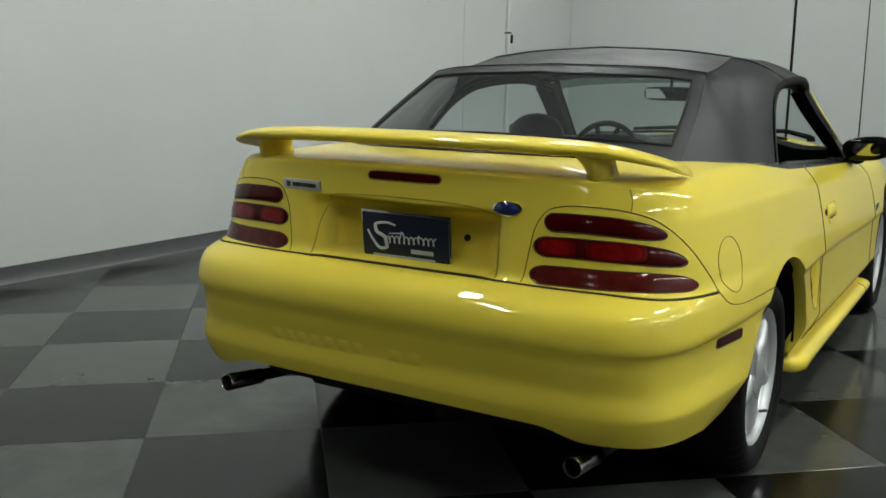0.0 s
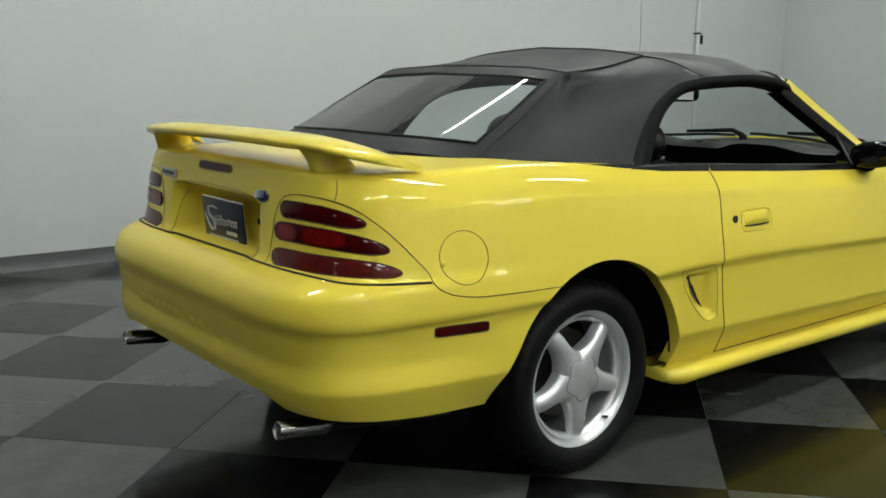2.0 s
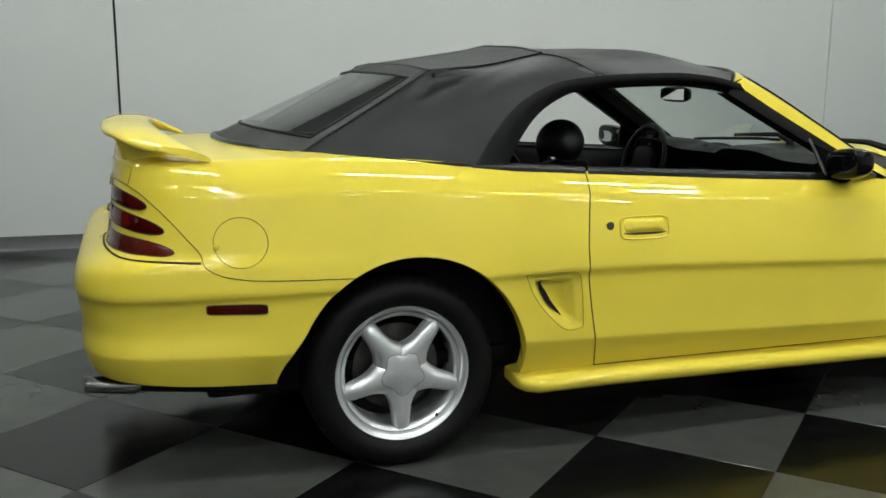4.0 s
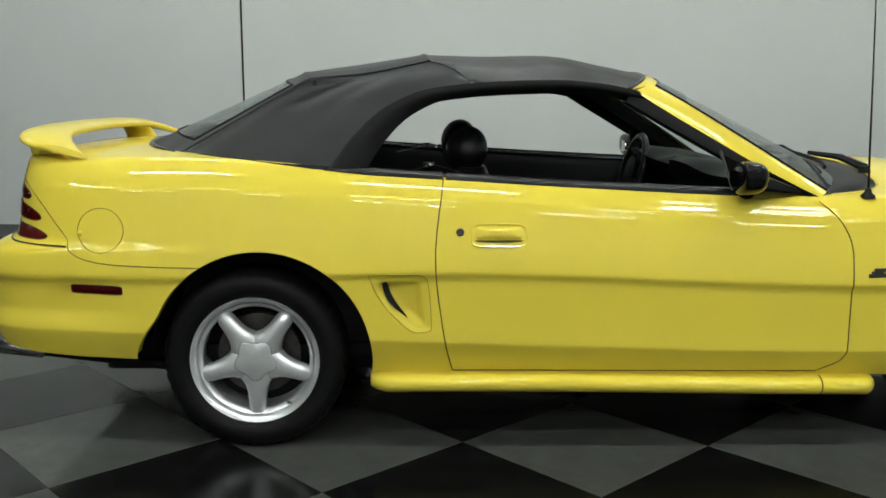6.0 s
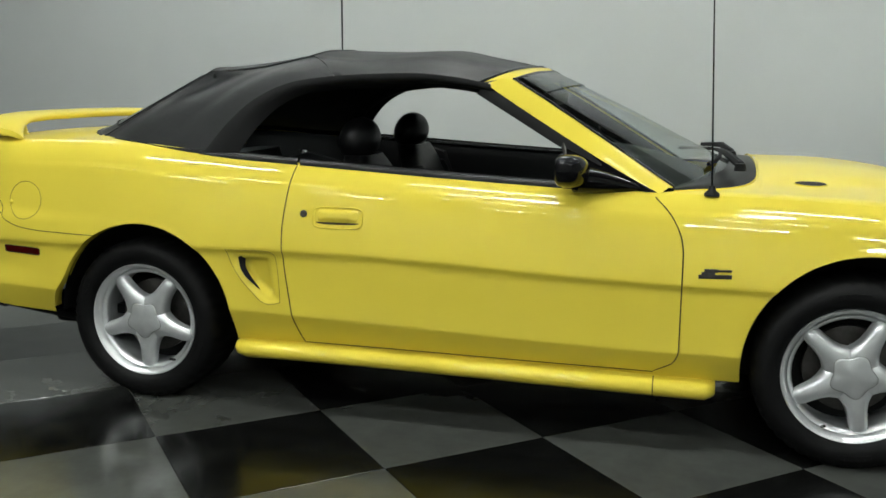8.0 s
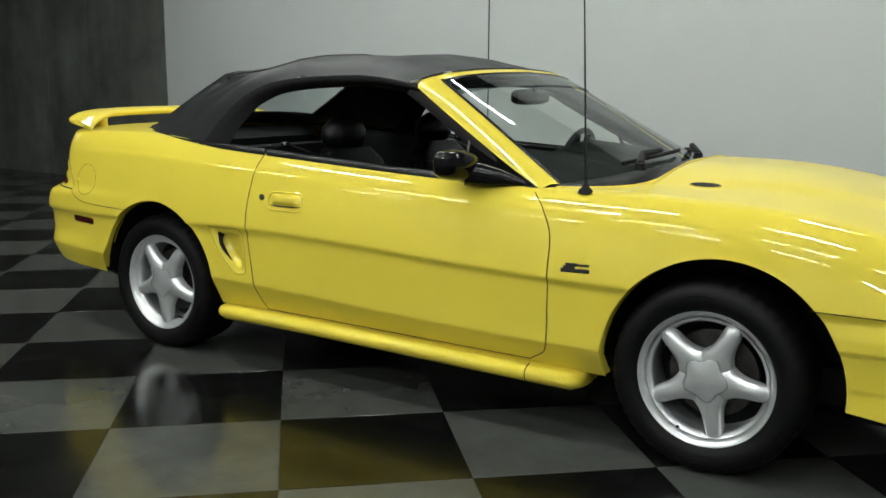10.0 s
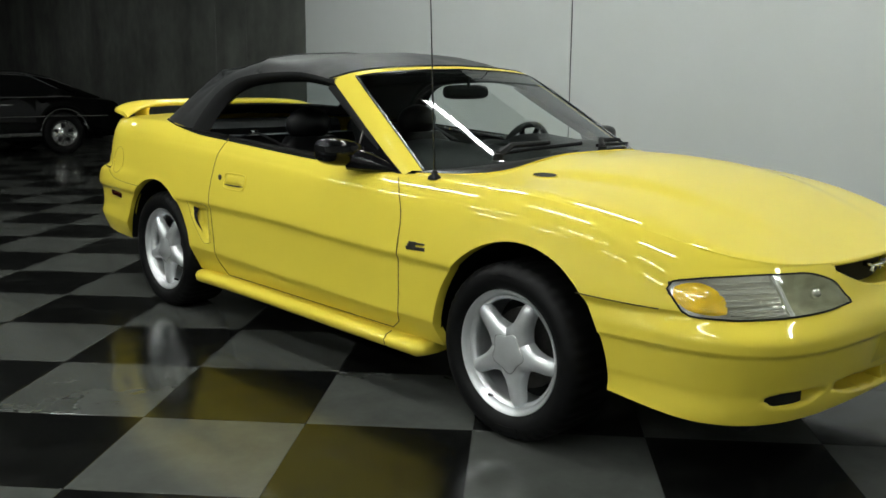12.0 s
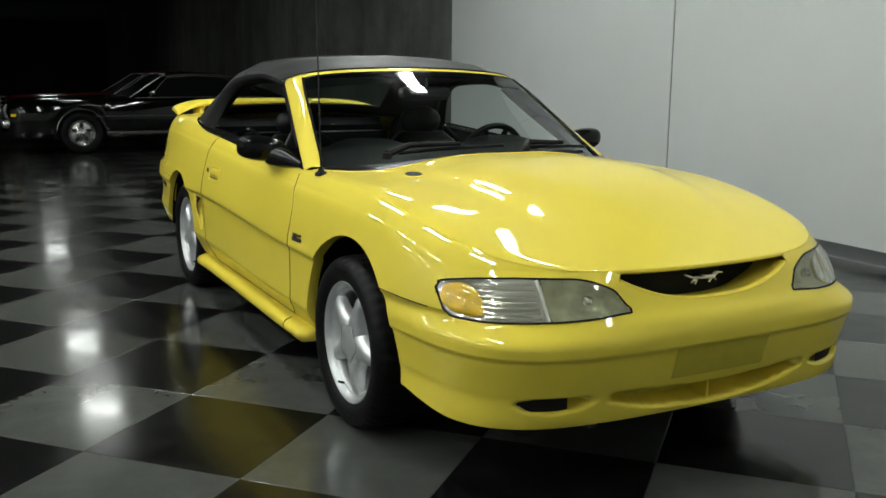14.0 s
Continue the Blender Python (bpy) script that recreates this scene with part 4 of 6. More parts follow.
def patch_pts(s0, s1, low, high, lift, n=26, m=8, pan=0.0, bulge=0.0, ends=False):
    """A patch on the skin between two height lines (of s); pan: how deep its middle lies, with steep sides."""
    even = np.linspace(0, 1, n)
    A, Bv = np.meshgrid(0.5 - 0.5 * np.cos(math.pi * even) if ends else even, np.linspace(0, 1, m), indexing="ij")
    lo = np.array([low(a) for a in A[:, 0]])[:, None]
    hi = np.array([high(a) for a in A[:, 0]])[:, None]
    edge_a, edge_b = np.minimum(A, 1 - A) * 0.25 * n, np.minimum(Bv, 1 - Bv) * m / 2
    deep = pan * np.clip(np.minimum(edge_a, edge_b), 0, 1)
    swell = bulge * (1 - (2 * Bv - 1) ** 2) * (1 - (2 * A - 1) ** 6)
    return lifted(s0 + (s1 - s0) * A, lo + (hi - lo) * Bv, (lift - deep + swell)[..., None])


def skin_patch(name, P, mat, parent, label="", m=1):
    bm = grid_bm([[(p[0], p[1] * m, p[2]) for p in r] for r in P])
    bmesh.ops.recalc_face_normals(bm, faces=bm.faces)
    mid = bm.faces[len(bm.faces) // 2] if bm.faces.ensure_lookup_table() is None else None
    c = mid.calc_center_median()
    if mid.normal.dot(Vector((c.x - 1.3, c.y * 1.5, 0.02))) < 0:
        bmesh.ops.reverse_faces(bm, faces=bm.faces)
    return part(name, bm, mat, parent, label, angle=60)


def pill(a, h, p=3.5):
    return h * max(0.0, 1 - abs(2 * a - 1) ** p) ** (1 / p)


def tail_shape(a, h):
    """Blunt inner end, long tapering outer end."""
    return h * (min(1.0, a / 0.09) * (2 - min(1.0, a / 0.09))) ** 0.5 * (1 - max(0.0, (a - 0.45) / 0.55) ** 3.0) ** 0.5


def lens(name, s0, s1, z_mid, h, mat, label, parent=None, both=True, bulge=0.004, lift=0.0005, p=3.5, rim=True):
    """A smooth lamp lens with rounded ends lying on the skin."""
    zf = curve(np.linspace(0, 1, len(z_mid)), z_mid)
    P = patch_pts(s0, s1, lambda a: float(zf(a)) - (tail_shape(a, h) if p == 0 else pill(a, h, p)), lambda a: float(zf(a)) + (tail_shape(a, h) if p == 0 else pill(a, h, p)), lift, 44, 7, bulge=bulge, ends=True)
    made = []
    for m in ((1, -1) if both else (1,)):
        ob = skin_patch(name, P, mat, parent or car, label, m)
        made.append(ob)
        if rim:
            edge = [r[0] for r in P] + [r[-1] for r in P[::-1]]
            part("lens_rim", tube([(q[0], q[1] * m, q[2]) for q in edge], 0.0019, 5, True), GAP, ob)
    return made


def loft(rings, closed_ends=True):
    bm = grid_bm([list(r) + [r[0]] for r in rings])
    bmesh.ops.remove_doubles(bm, verts=bm.verts, dist=1e-5)
    if closed_ends:
        bmesh.ops.holes_fill(bm, edges=bm.edges, sides=80)
    bmesh.ops.recalc_face_normals(bm, faces=bm.faces)
    return bm


def rounded_ring(cx, cy, cz, a, b, n=20, p=0.55, axis="z", tilt=0.0):
    ring = []
    for q in np.linspace(0, 2 * math.pi, n + 1)[:-1]:
        u, v = a * np.sign(math.cos(q)) * abs(math.cos(q)) ** p, b * np.sign(math.sin(q)) * abs(math.sin(q)) ** p
        ring.append((cx + u, cy + v, cz + u * tilt) if axis == "z" else (cx, cy + u, cz + v))
    return ring


# ---- tail lamps: three slots a side
lens("tail_lamp", 0.320, 0.552, [0.892, 0.894, 0.892, 0.884, 0.872], 0.023, RED_LENS, "dark red glossy tail lamp slot", p=0)
mid_lamps = lens("tail_lamp", 0.296, 0.602, [0.829, 0.832, 0.830, 0.820, 0.803], 0.025, RED_LENS, "red glossy tail lamp slot with a brighter middle", p=0)
lens("tail_lamp", 0.288, 0.634, [0.757, 0.760, 0.760, 0.755, 0.741], 0.0235, SMOKE, "smoked red tail lamp slot with a reversing lamp", p=0)
for ob, m in zip(mid_lamps, (1, -1)):
    for s0, s1, z0 in ((0.306, 0.378, 0.831), (0.396, 0.505, 0.830)):
        for k, (f, red, up) in enumerate(((1.0, MID_RED, 0.0046), (0.80, BRIGHT_RED, 0.0049))):
            c0, w0 = (s0 + s1) / 2, (s1 - s0) / 2 * f
            P = patch_pts(c0 - w0, c0 + w0, lambda a: z0 - pill(a, 0.0225 * f, 4.0), lambda a: z0 + pill(a, 0.0225 * f, 4.0), up, 20, 6, ends=True)
            skin_patch("bright_window", P, red, ob, "brighter red lens window", m)
P = patch_pts(0.0, 0.094, lambda a: 0.977 - 0.013 * (1 - a ** 6) ** (1 / 6), lambda a: 0.977 + 0.013 * (1 - a ** 6) ** (1 / 6), 0.0012, 20, 6)
P = np.concatenate([(P * np.array([1, -1, 1]))[::-1], P[1:]])
bm = grid_bm(P.tolist())
bmesh.ops.remove_doubles(bm, verts=bm.verts, dist=1e-5)
bmesh.ops.recalc_face_normals(bm, faces=bm.faces)
bm.faces.ensure_lookup_table()
if bm.faces[len(bm.faces) // 2].normal.x > 0:
    bmesh.ops.reverse_faces(bm, faces=bm.faces)
part("brake_lamp", bm, RED_LENS, car, "long dark red brake lamp in the trunk lid")
ring = list(P[:, 0]) + list(P[::-1, -1])
part("brake_lamp_rim", tube([tuple(p) for p in ring], 0.0018, 5, True), SOFT_GAP, car)

# ---- shut lines
seam([(0.274, 0.735), (0.286, 0.81), (0.302, 0.880), (0.338, 0.928), (0.39, 0.938), (0.448, 0.935), (0.512, 0.918), (0.572, 0.876), (0.627, 0.822), (0.68, 0.763), (0.722, 0.722),
      (0.765, 0.690), (0.81, 0.669), (0.88, 0.656), (1.0, 0.650), (float(side_s(-0.163, 0.648)), 0.648)], radius=0.0014, n=130)
seam([(0.0, 0.731), (0.15, 0.731), (0.30, 0.730), (0.412, 0.729), (0.539, 0.721), (0.66, 0.716), (0.728, 0.713)], radius=0.004)
seam([(0.484, 0.930), (0.491, 0.955), (0.495, 0.983)], radius=0.0015, mat=SOFT_GAP)
seam([(side_s(float(door_rear(z)), z), z) for z in np.linspace(0.277, 0.938, 12)], radius=0.0021)
seam([(side_s(float(door_front(z)), z), z) for z in np.linspace(0.277, 0.862, 14)], radius=0.0021)
seam(xz((0.682, 0.278), (1.0, 0.277), (1.5, 0.274), (1.95, 0.273)), radius=0.002)
seam(xz((2.878, 0.583), (2.95, 0.581), (3.05, 0.579), (3.16, 0.577)), radius=0.002)
circle = [(-0.497 + 0.0785 * math.cos(q), 0.768 + 0.073 * math.sin(q)) for q in np.linspace(0, 2 * math.pi, 41)[:-1]]
cx, cz = np.array(circle).T
fuel = lifted(side_s(cx, cz), cz, 0.0002)
part("fuel_door", tube(fuel, 0.0015, 6, True), SOFT_GAP, car, "round shut line of the fuel door")
notch = lifted(side_s(-0.568, 0.757), 0.757, 0.0)
bm = bmesh.new()
bmesh.ops.create_uvsphere(bm, u_segments=12, v_segments=8, radius=0.010, matrix=Matrix.Translation(Vector(notch)) @ Matrix.Diagonal((1.0, 0.5, 1.0, 1)))
part("fuel_door_notch", bm, PAINT, car)

# hollow round the plate: its shut line
seam(yz((0.310, 0.735), (0.300, 0.83), (0.285, 0.885), (0.24, 0.912), (0.12, 0.919), (0.0, 0.920)), radius=0.0014, mat=SOFT_GAP)

# ---- number plate, badges
bm = one_box((-0.004, -0.152, -0.100), (0.003, 0.152, 0.088), 0.003)
plate = part("number_plate", bm, CHROME, car, "navy dealer plate with pale bars in a chrome frame", matrix=pose(-0.812, 0.012, 0.786, 0, -5, 0))
part("plate_face", one_box((-0.0085, -0.146, -0.094), (-0.003, 0.146, 0.082), 0.002), PLATE, plate, "navy plate face")
stroke = [(-0.0095, 0.030, 0.050), (-0.0095, 0.060, 0.056), (-0.0095, 0.100, 0.046), (-0.0095, 0.098, 0.030), (-0.0095, 0.066, 0.010), (-0.0095, 0.062, -0.016),
          (-0.0095, 0.082, -0.022), (-0.0095, 0.118, 0.012), (-0.0095, 0.128, 0.030)]
part("pale_stroke", tube([tuple(p) for p in spline(stroke, 48)], [0.0026 + 0.0030 * math.sin(math.pi * k / 47) for k in range(48)], 6), WHITE_INK, plate)
wave = [(-0.0093, 0.060 - 0.165 * k / 90 - 0.004 * math.sin(k * 0.70), 0.006 + 0.006 * k / 90 + 0.011 * math.cos(k * 0.70) + (0.013 if 26 < k < 31 or 57 < k < 62 else 0.0)) for k in range(91)]
part("pale_stroke", tube(wave, 0.0020, 6), WHITE_INK, plate)
part("pale_stroke", tube([(-0.0093, 0.052, 0.024), (-0.0093, 0.012, 0.028)], 0.0018, 6), WHITE_INK, plate)
for y0, y1, z0, z1 in ((-0.020, -0.095, -0.028, -0.016), (0.112, -0.100, -0.045, -0.039), (0.080, -0.062, -0.058, -0.054)):
    part("pale_bar", one_box((-0.0098, y1, z0), (-0.0085, y0, z1), 0.0), WHITE_INK, plate, smooth=False)


def oval_badge(y, z, a, b):
    s = end_s(abs(y), z)
    c, n = Vector(lifted(s, z, 0.001)), Vector(normal(s, z))
    if n.x > 0:
        n = -n
    turn = n.to_track_quat("Z", "Y").to_matrix().to_4x4()
    m = Matrix.Translation(c) @ turn @ Matrix.Diagonal((a, b, 1, 1))
    rim = part("oval_badge", lathe([(0.0, 0.0), (1.0, 0.0), (1.0, 0.003), (0.93, 0.005), (0.0, 0.005)], 40, "z"), CHROME, car, "small blue oval badge with a chrome rim", matrix=m)
    part("badge_face", lathe([(0.86, 0.0048), (0.80, 0.0062), (0.0, 0.0066)], 40, "z"), BLUE, rim, "blue enamel")


oval_badge(-0.330, 0.917, 0.043, 0.020)
s_e = end_s(0.36, 0.932)
c, n = lifted(s_e, 0.932, 0.002), normal(s_e, 0.932)
emblem = part("nameplate", one_box((-0.004, -0.074, -0.015), (0.002, 0.074, 0.015), 0.002), PALE_METAL, car, "small silver nameplate with pale bars",
              matrix=Matrix.Translation((c[0], -c[1], c[2])) @ pose(0, 0, 0, 0, -4, -4))
part("name_bar", one_box((-0.0052, -0.058, -0.006), (-0.004, 0.035, 0.006)), STEEL, emblem, smooth=False)
part("name_bar", one_box((-0.0052, 0.045, -0.008), (-0.004, 0.06, 0.008)), STEEL, emblem, smooth=False)
sl = end_s(0.172, 0.815)
part("trunk_lock", lathe([(0.0, 0.0), (0.010, 0.0), (0.010, 0.005), (0.007, 0.007), (0.0, 0.004)], 20, "z"), TRIM, car, "round black trunk lock",
     matrix=Matrix.Translation(Vector(lifted(sl, 0.815, 0.0))) @ Vector((-1, 0, 0.05)).to_track_quat("Z", "Y").to_matrix().to_4x4())
# embossed bars on the bumper, where the raised lettering stands
for y0, y1 in ((0.385, 0.345), (0.335, 0.30), (0.29, 0.255), (0.245, 0.205), (0.195, 0.155), (0.145, 0.10), (0.09, 0.05), (-0.03, -0.08), (-0.09, -0.14)):
    sa, sb = end_s(abs(y0), 0.50), end_s(abs(y1), 0.50)
    mm = -1 if y0 > 0 else 1
    P = patch_pts(min(sa, sb), max(sa, sb), lambda a: 0.487, lambda a: 0.520, 0.0015, 6, 5, pan=-0.004)
    skin_patch("raised_bar", P, PAINT, car, "embossed bumper bar", mm)

# ---- side marker, door handle, lock, front badge
sa, sb = side_s(-0.603, 0.572), side_s(-0.428, 0.568)
lens("side_marker", sa, sb, [0.572, 0.570, 0.567], 0.0145, RED_LENS, "dark red side marker lamp", p=8, bulge=0.003)
for m in (1, -1):
    d = doors[0] if m == 1 else doors[1]
    ring = [(0.832 + 0.092 * np.sign(math.cos(q)) * abs(math.cos(q)) ** 0.35, 0.756 + 0.037 * np.sign(math.sin(q)) * abs(math.sin(q)) ** 0.45) for q in np.linspace(0, 2 * math.pi, 49)[:-1]]
    cx, cz = np.array(ring).T
    pts = lifted(side_s(cx, cz), cz, 0.0004)
    handle = part("door_handle", tube([(p[0], p[1] * m, p[2]) for p in pts], 0.0034, 6, True), PAINT, d, "yellow pull handle in an oval surround")
    P = patch_pts(side_s(0.752, 0.73), side_s(0.912, 0.73), lambda a: 0.7325 + 0.005 * abs(2 * a - 1) ** 4, lambda a: 0.7405, 0.0008, 16, 4)
    skin_patch("handle_gap", P, GAP, d, "dark finger gap under the handle", m)
    P = patch_pts(side_s(0.752, 0.765), side_s(0.912, 0.765), lambda a: 0.764 - pill(a, 0.022, 8), lambda a: 0.764 + pill(a, 0.022, 8), 0.0, 20, 8, pan=-0.010)
    skin_patch("handle_paddle", P, PAINT, d, "yellow handle paddle", m)
    c = lifted(side_s(0.702, 0.767), 0.767, 0.0)
    part("key_lock", lathe([(0.0135, 0.0), (0.0135, -0.004), (0.010, -0.006), (0.004, -0.005), (0.0, -0.003)], 20), STEEL, d, "small dark key lock",
         matrix=Matrix.Translation((c[0], c[1] * m, c[2])) @ Matrix.Diagonal((1, m, 1, 1)))
    s0 = side_s(2.132, 0.63)
    c = lifted(s0, 0.63, 0.002)
    bm = bmesh.new()
    box(bm, (-0.052, -0.003, -0.016), (0.052, 0.002, -0.002), 0.002)
    box(bm, (-0.043, -0.003, -0.005), (0.000, 0.002, 0.007), 0.002)
    box(bm, (-0.034, -0.003, 0.005), (0.010, 0.002, 0.017), 0.002)
    box(bm, (0.006, -0.003, 0.007), (0.052, 0.002, 0.0145), 0.002)
    part("fender_badge", bm, STEEL, car, "small dark chrome fender badge", matrix=Matrix.Translation((c[0], c[1] * m, c[2])) @ pose(0, 0, 0, 3 * m, -2, 0))
    # scoop lips
    ring = spline(SCOOP + SCOOP[:1], 90)[:-1]
    cx, cz = ring[::2].T
    pts = skin(side_s(cx, cz), cz)
    part("scoop_edge", tube([(p[0], p[1] * m - 0.0006 * m, p[2]) for p in pts], 0.0012, 5, True), SOFT_GAP, car, "fine edge of the side scoop")
    P = []
    for a in np.linspace(0, 1, 16):
        x, z = 0.446 + 0.080 * a - 0.016 * math.sin(math.pi * a), 0.598 - 0.120 * a
        wide = 0.0065 * math.sin(math.pi * min(1, a * 0.75 + 0.25)) ** 0.8 + 0.0006
        near = [max(float(half_width(x + k * wide + o, z + k * wide * 0.5 + o * 0.5)) for o in (-0.012, -0.008, -0.004, 0.0, 0.004)) for k in (-1.0, 0.3, 1.6)]
        P.append([(x - wide, -m * (near[0] + 0.001), z - wide * 0.5), (x + 0.3 * wide, -m * (near[1] + 0.002), z + wide * 0.15), (x + 1.6 * wide, -m * (near[2] + 0.002), z + wide * 0.8)])
    bm = grid_bm(P)
    bmesh.ops.recalc_face_normals(bm, faces=bm.faces)
    part("scoop_slot", bm, SATIN, car, "dark air slot in the side scoop")

# ---- sill skirts
for m in (1, -1):
    rows = []
    for x in np.r_[0.398, 0.404, 0.42, np.linspace(0.46, 2.08, 30), 2.12, 2.145, 2.155]:
        end = min(1.0, (x - 0.392) / 0.05, (2.162 - x) / 0.04)
        e = max(0.0, end) ** 0.5
        top, low = float(z_bot(x)) + 0.004, float(z_bot(x)) - 0.060
        mid = (top + low) / 2
        rows.append([(x, m * -(0.70 + (y - 0.70) * (0.55 + 0.45 * e)), mid + (z - mid) * (0.5 + 0.5 * e)) for y, z in
                     ((0.79, top), (0.838, top - 0.003), (0.868, top - 0.012), (0.880, top - 0.028), (0.876, low + 0.016), (0.858, low + 0.002), (0.82, low), (0.70, low + 0.01), (0.70, top))])
    bm = grid_bm(rows)
    bm.verts.ensure_lookup_table()
    n9 = len(rows[0])
    bm.faces.new(bm.verts[:n9])
    bm.faces.new(bm.verts[-n9:][::-1])
    bmesh.ops.recalc_face_normals(bm, faces=bm.faces)
    sill = part("sill_skirt", bm, PAINT, car, "yellow sill skirt under the door", angle=50)
    ring = [(1.952, m * -y, z) for y, z in ((0.84, 0.262), (0.869, 0.252), (0.8815, 0.236), (0.8775, 0.214), (0.859, 0.198))]
    part("skirt_joint", tube(ring, 0.0018, 5), GAP, sill)

# ---- belt mouldings along the door top
for m in (1, -1):
    for name, x0, x1 in (("belt_moulding", 0.245, 0.646), ("belt_moulding", 0.656, 1.80)):
        rows = []
        for x in np.linspace(x0, x1, 24):
            zt = float(z_top(x))
            y = float(half_width(x, zt))
            f = min(1.0, 0.25 + (x - 0.245) / 0.2)
            rows.append([(x, m * -(y + a * (f if a > 0 else 1)), zt + b * f) for a, b in ((0.010, -0.012), (0.011, 0.004), (0.004, 0.016), (-0.012, 0.018), (-0.018, 0.010), (-0.05, 0.008), (-0.07, -0.02), (-0.07, -0.10))])
        bm = grid_bm(rows)
        bmesh.ops.recalc_face_normals(bm, faces=bm.faces)
        part(name, bm, TRIM, car, "black rubber moulding along the door top", angle=35)

# ---- windscreen, its frame and the pillars
GLASS_SIDE = spline([(1.985, -0.708, 0.886), (1.83, -0.676, 0.985), (1.66, -0.641, 1.092), (1.50, -0.607, 1.190), (1.402, -0.580, 1.246)], 25)
GLASS_TOP = spline([(1.402, -0.580, 1.246), (1.425, -0.515, 1.259), (1.455, -0.25, 1.278), (1.465, 0.0, 1.284)], 17)
GLASS_LOW = spline([(1.985, -0.708, 0.886), (2.08, -0.55, 0.905), (2.17, -0.28, 0.925), (2.20, 0.0, 0.930)], 17)
GLASS_MID = spline([(2.20, 0.0, 0.930), (2.02, 0.0, 1.018), (1.82, 0.0, 1.120), (1.62, 0.0, 1.215), (1.465, 0.0, 1.284)], 25)
half = coons(GLASS_LOW, GLASS_TOP, GLASS_SIDE, GLASS_MID)
bm = bmesh.new()
add_grid(bm, half)
add_grid(bm, half * np.array([1, -1, 1]))
bmesh.ops.remove_doubles(bm, verts=bm.verts, dist=1e-3)
bmesh.ops.recalc_face_normals(bm, faces=bm.faces)
windscreen = part("windscreen", bm, GLASS, car, "raked clear windscreen", angle=80)
PILLAR_OUT = spline([(1.945, -0.772, 0.872), (1.80, -0.740, 0.945), (1.62, -0.701, 1.048), (1.46, -0.666, 1.142), (1.318, -0.638, 1.230)], 25)
SEAL_OUT = spline([(1.86, -0.762, 0.880), (1.74, -0.734, 0.940), (1.58, -0.699, 1.026), (1.43, -0.666, 1.112), (1.285, -0.641, 1.196)], 25)
for m in (1, -1):
    flip = np.array([1, m, 1])
    mid = (GLASS_SIDE + PILLAR_OUT) / 2 + np.array([0.006, -0.010, 0.012])
    rows = [[tuple(p * flip) for p in (b, c, d)] for b, c, d in zip(GLASS_SIDE + np.array([0.003, 0.002, 0.003]), mid, PILLAR_OUT)]
    inside = [[tuple(p * flip) for p in (a, b, c)] for a, b, c in
              zip(GLASS_SIDE + np.array([-0.006, 0.006, -0.006]), mid + np.array([-0.03, 0.04, -0.03]), PILLAR_OUT + np.array([-0.008, 0.012, -0.006]))]
    bm = grid_bm(inside)
    bmesh.ops.recalc_face_normals(bm, faces=bm.faces)
    part("pillar_trim", bm, PLASTIC, car, "black inner pillar trim", angle=50)
    bm = grid_bm(rows)
    bmesh.ops.recalc_face_normals(bm, faces=bm.faces)
    part("windscreen_pillar", bm, PAINT, car, "yellow windscreen pillar", angle=70)
    rows = [[tuple(p * flip) for p in (a, b, c, d)] for a, b, c, d in
            zip(PILLAR_OUT + np.array([0.004, 0.006, 0.004]), (PILLAR_OUT + SEAL_OUT) / 2 + np.array([0, -0.004, 0]), SEAL_OUT, SEAL_OUT + np.array([-0.01, 0.06, 0.0]))]
    bm = grid_bm(rows)
    bmesh.ops.recalc_face_normals(bm, faces=bm.faces)
    part("pillar_seal", bm, SATIN, car, "black rubber window seal", angle=50)
    part("glass_surround", tube([tuple(p * flip) for p in GLASS_SIDE + np.array([0.004, 0.002, 0.004])], 0.006, 6), TRIM, windscreen, "black glass edge")
    # black seal round the window opening under the soft top
    edge = np.r_[EDGE_A, EDGE_B[1:]]
    rows = []
    for k, p in enumerate(edge):
        w = 1.5 + 2.6 * max(0.0, 1 - k / 18) ** 1.1
        rows.append([tuple((p + np.array(o)) * flip) for o in ((0, -0.004, 0.003), (0.006, -0.010, -0.012), (0.008 + 0.010 * w, -0.004, -0.006 - 0.012 * min(w, 1.6)), (0.010 + 0.024 * w, 0.018, -0.010 - 0.016 * min(w, 1.5)), (0.0, 0.06, 0.0))])
    bm = grid_bm(rows)
    bmesh.ops.recalc_face_normals(bm, faces=bm.faces)
    part("window_seal", bm, SATIN, car, "black rubber seal under the soft top edge", angle=60)
# yellow header between glass and soft top
g_top = np.r_[GLASS_TOP, (GLASS_TOP * np.array([1, -1, 1]))[::-1][1:]]
front_edge = spline([(1.300, -0.642, 1.236), (1.352, -0.580, 1.262), (1.385, -0.495, 1.278), (1.412, -0.25, 1.295), (1.425, 0.0, 1.301)], 17)
f_edge = np.r_[front_edge, (front_edge * np.array([1, -1, 1]))[::-1][1:]]
inside = [[tuple(p) for p in (a + np.array([-0.006, 0, -0.006]), (a + b) / 2 + np.array([-0.04, 0, -0.025]), b + np.array([-0.06, 0, -0.012]))] for a, b in zip(g_top, f_edge)]
bm = grid_bm(inside)
bmesh.ops.recalc_face_normals(bm, faces=bm.faces)
part("header_trim", bm, PLASTIC, car, "black inner header trim", angle=50)
rows = [[tuple(p) for p in (a + np.array([0.004, 0, 0.001]), (a + b) / 2 + np.array([0.008, 0, 0.006]), b + np.array([0, 0, -0.001]))] for a, b in zip(g_top, f_edge)]
bm = grid_bm(rows)
bmesh.ops.recalc_face_normals(bm, faces=bm.faces)
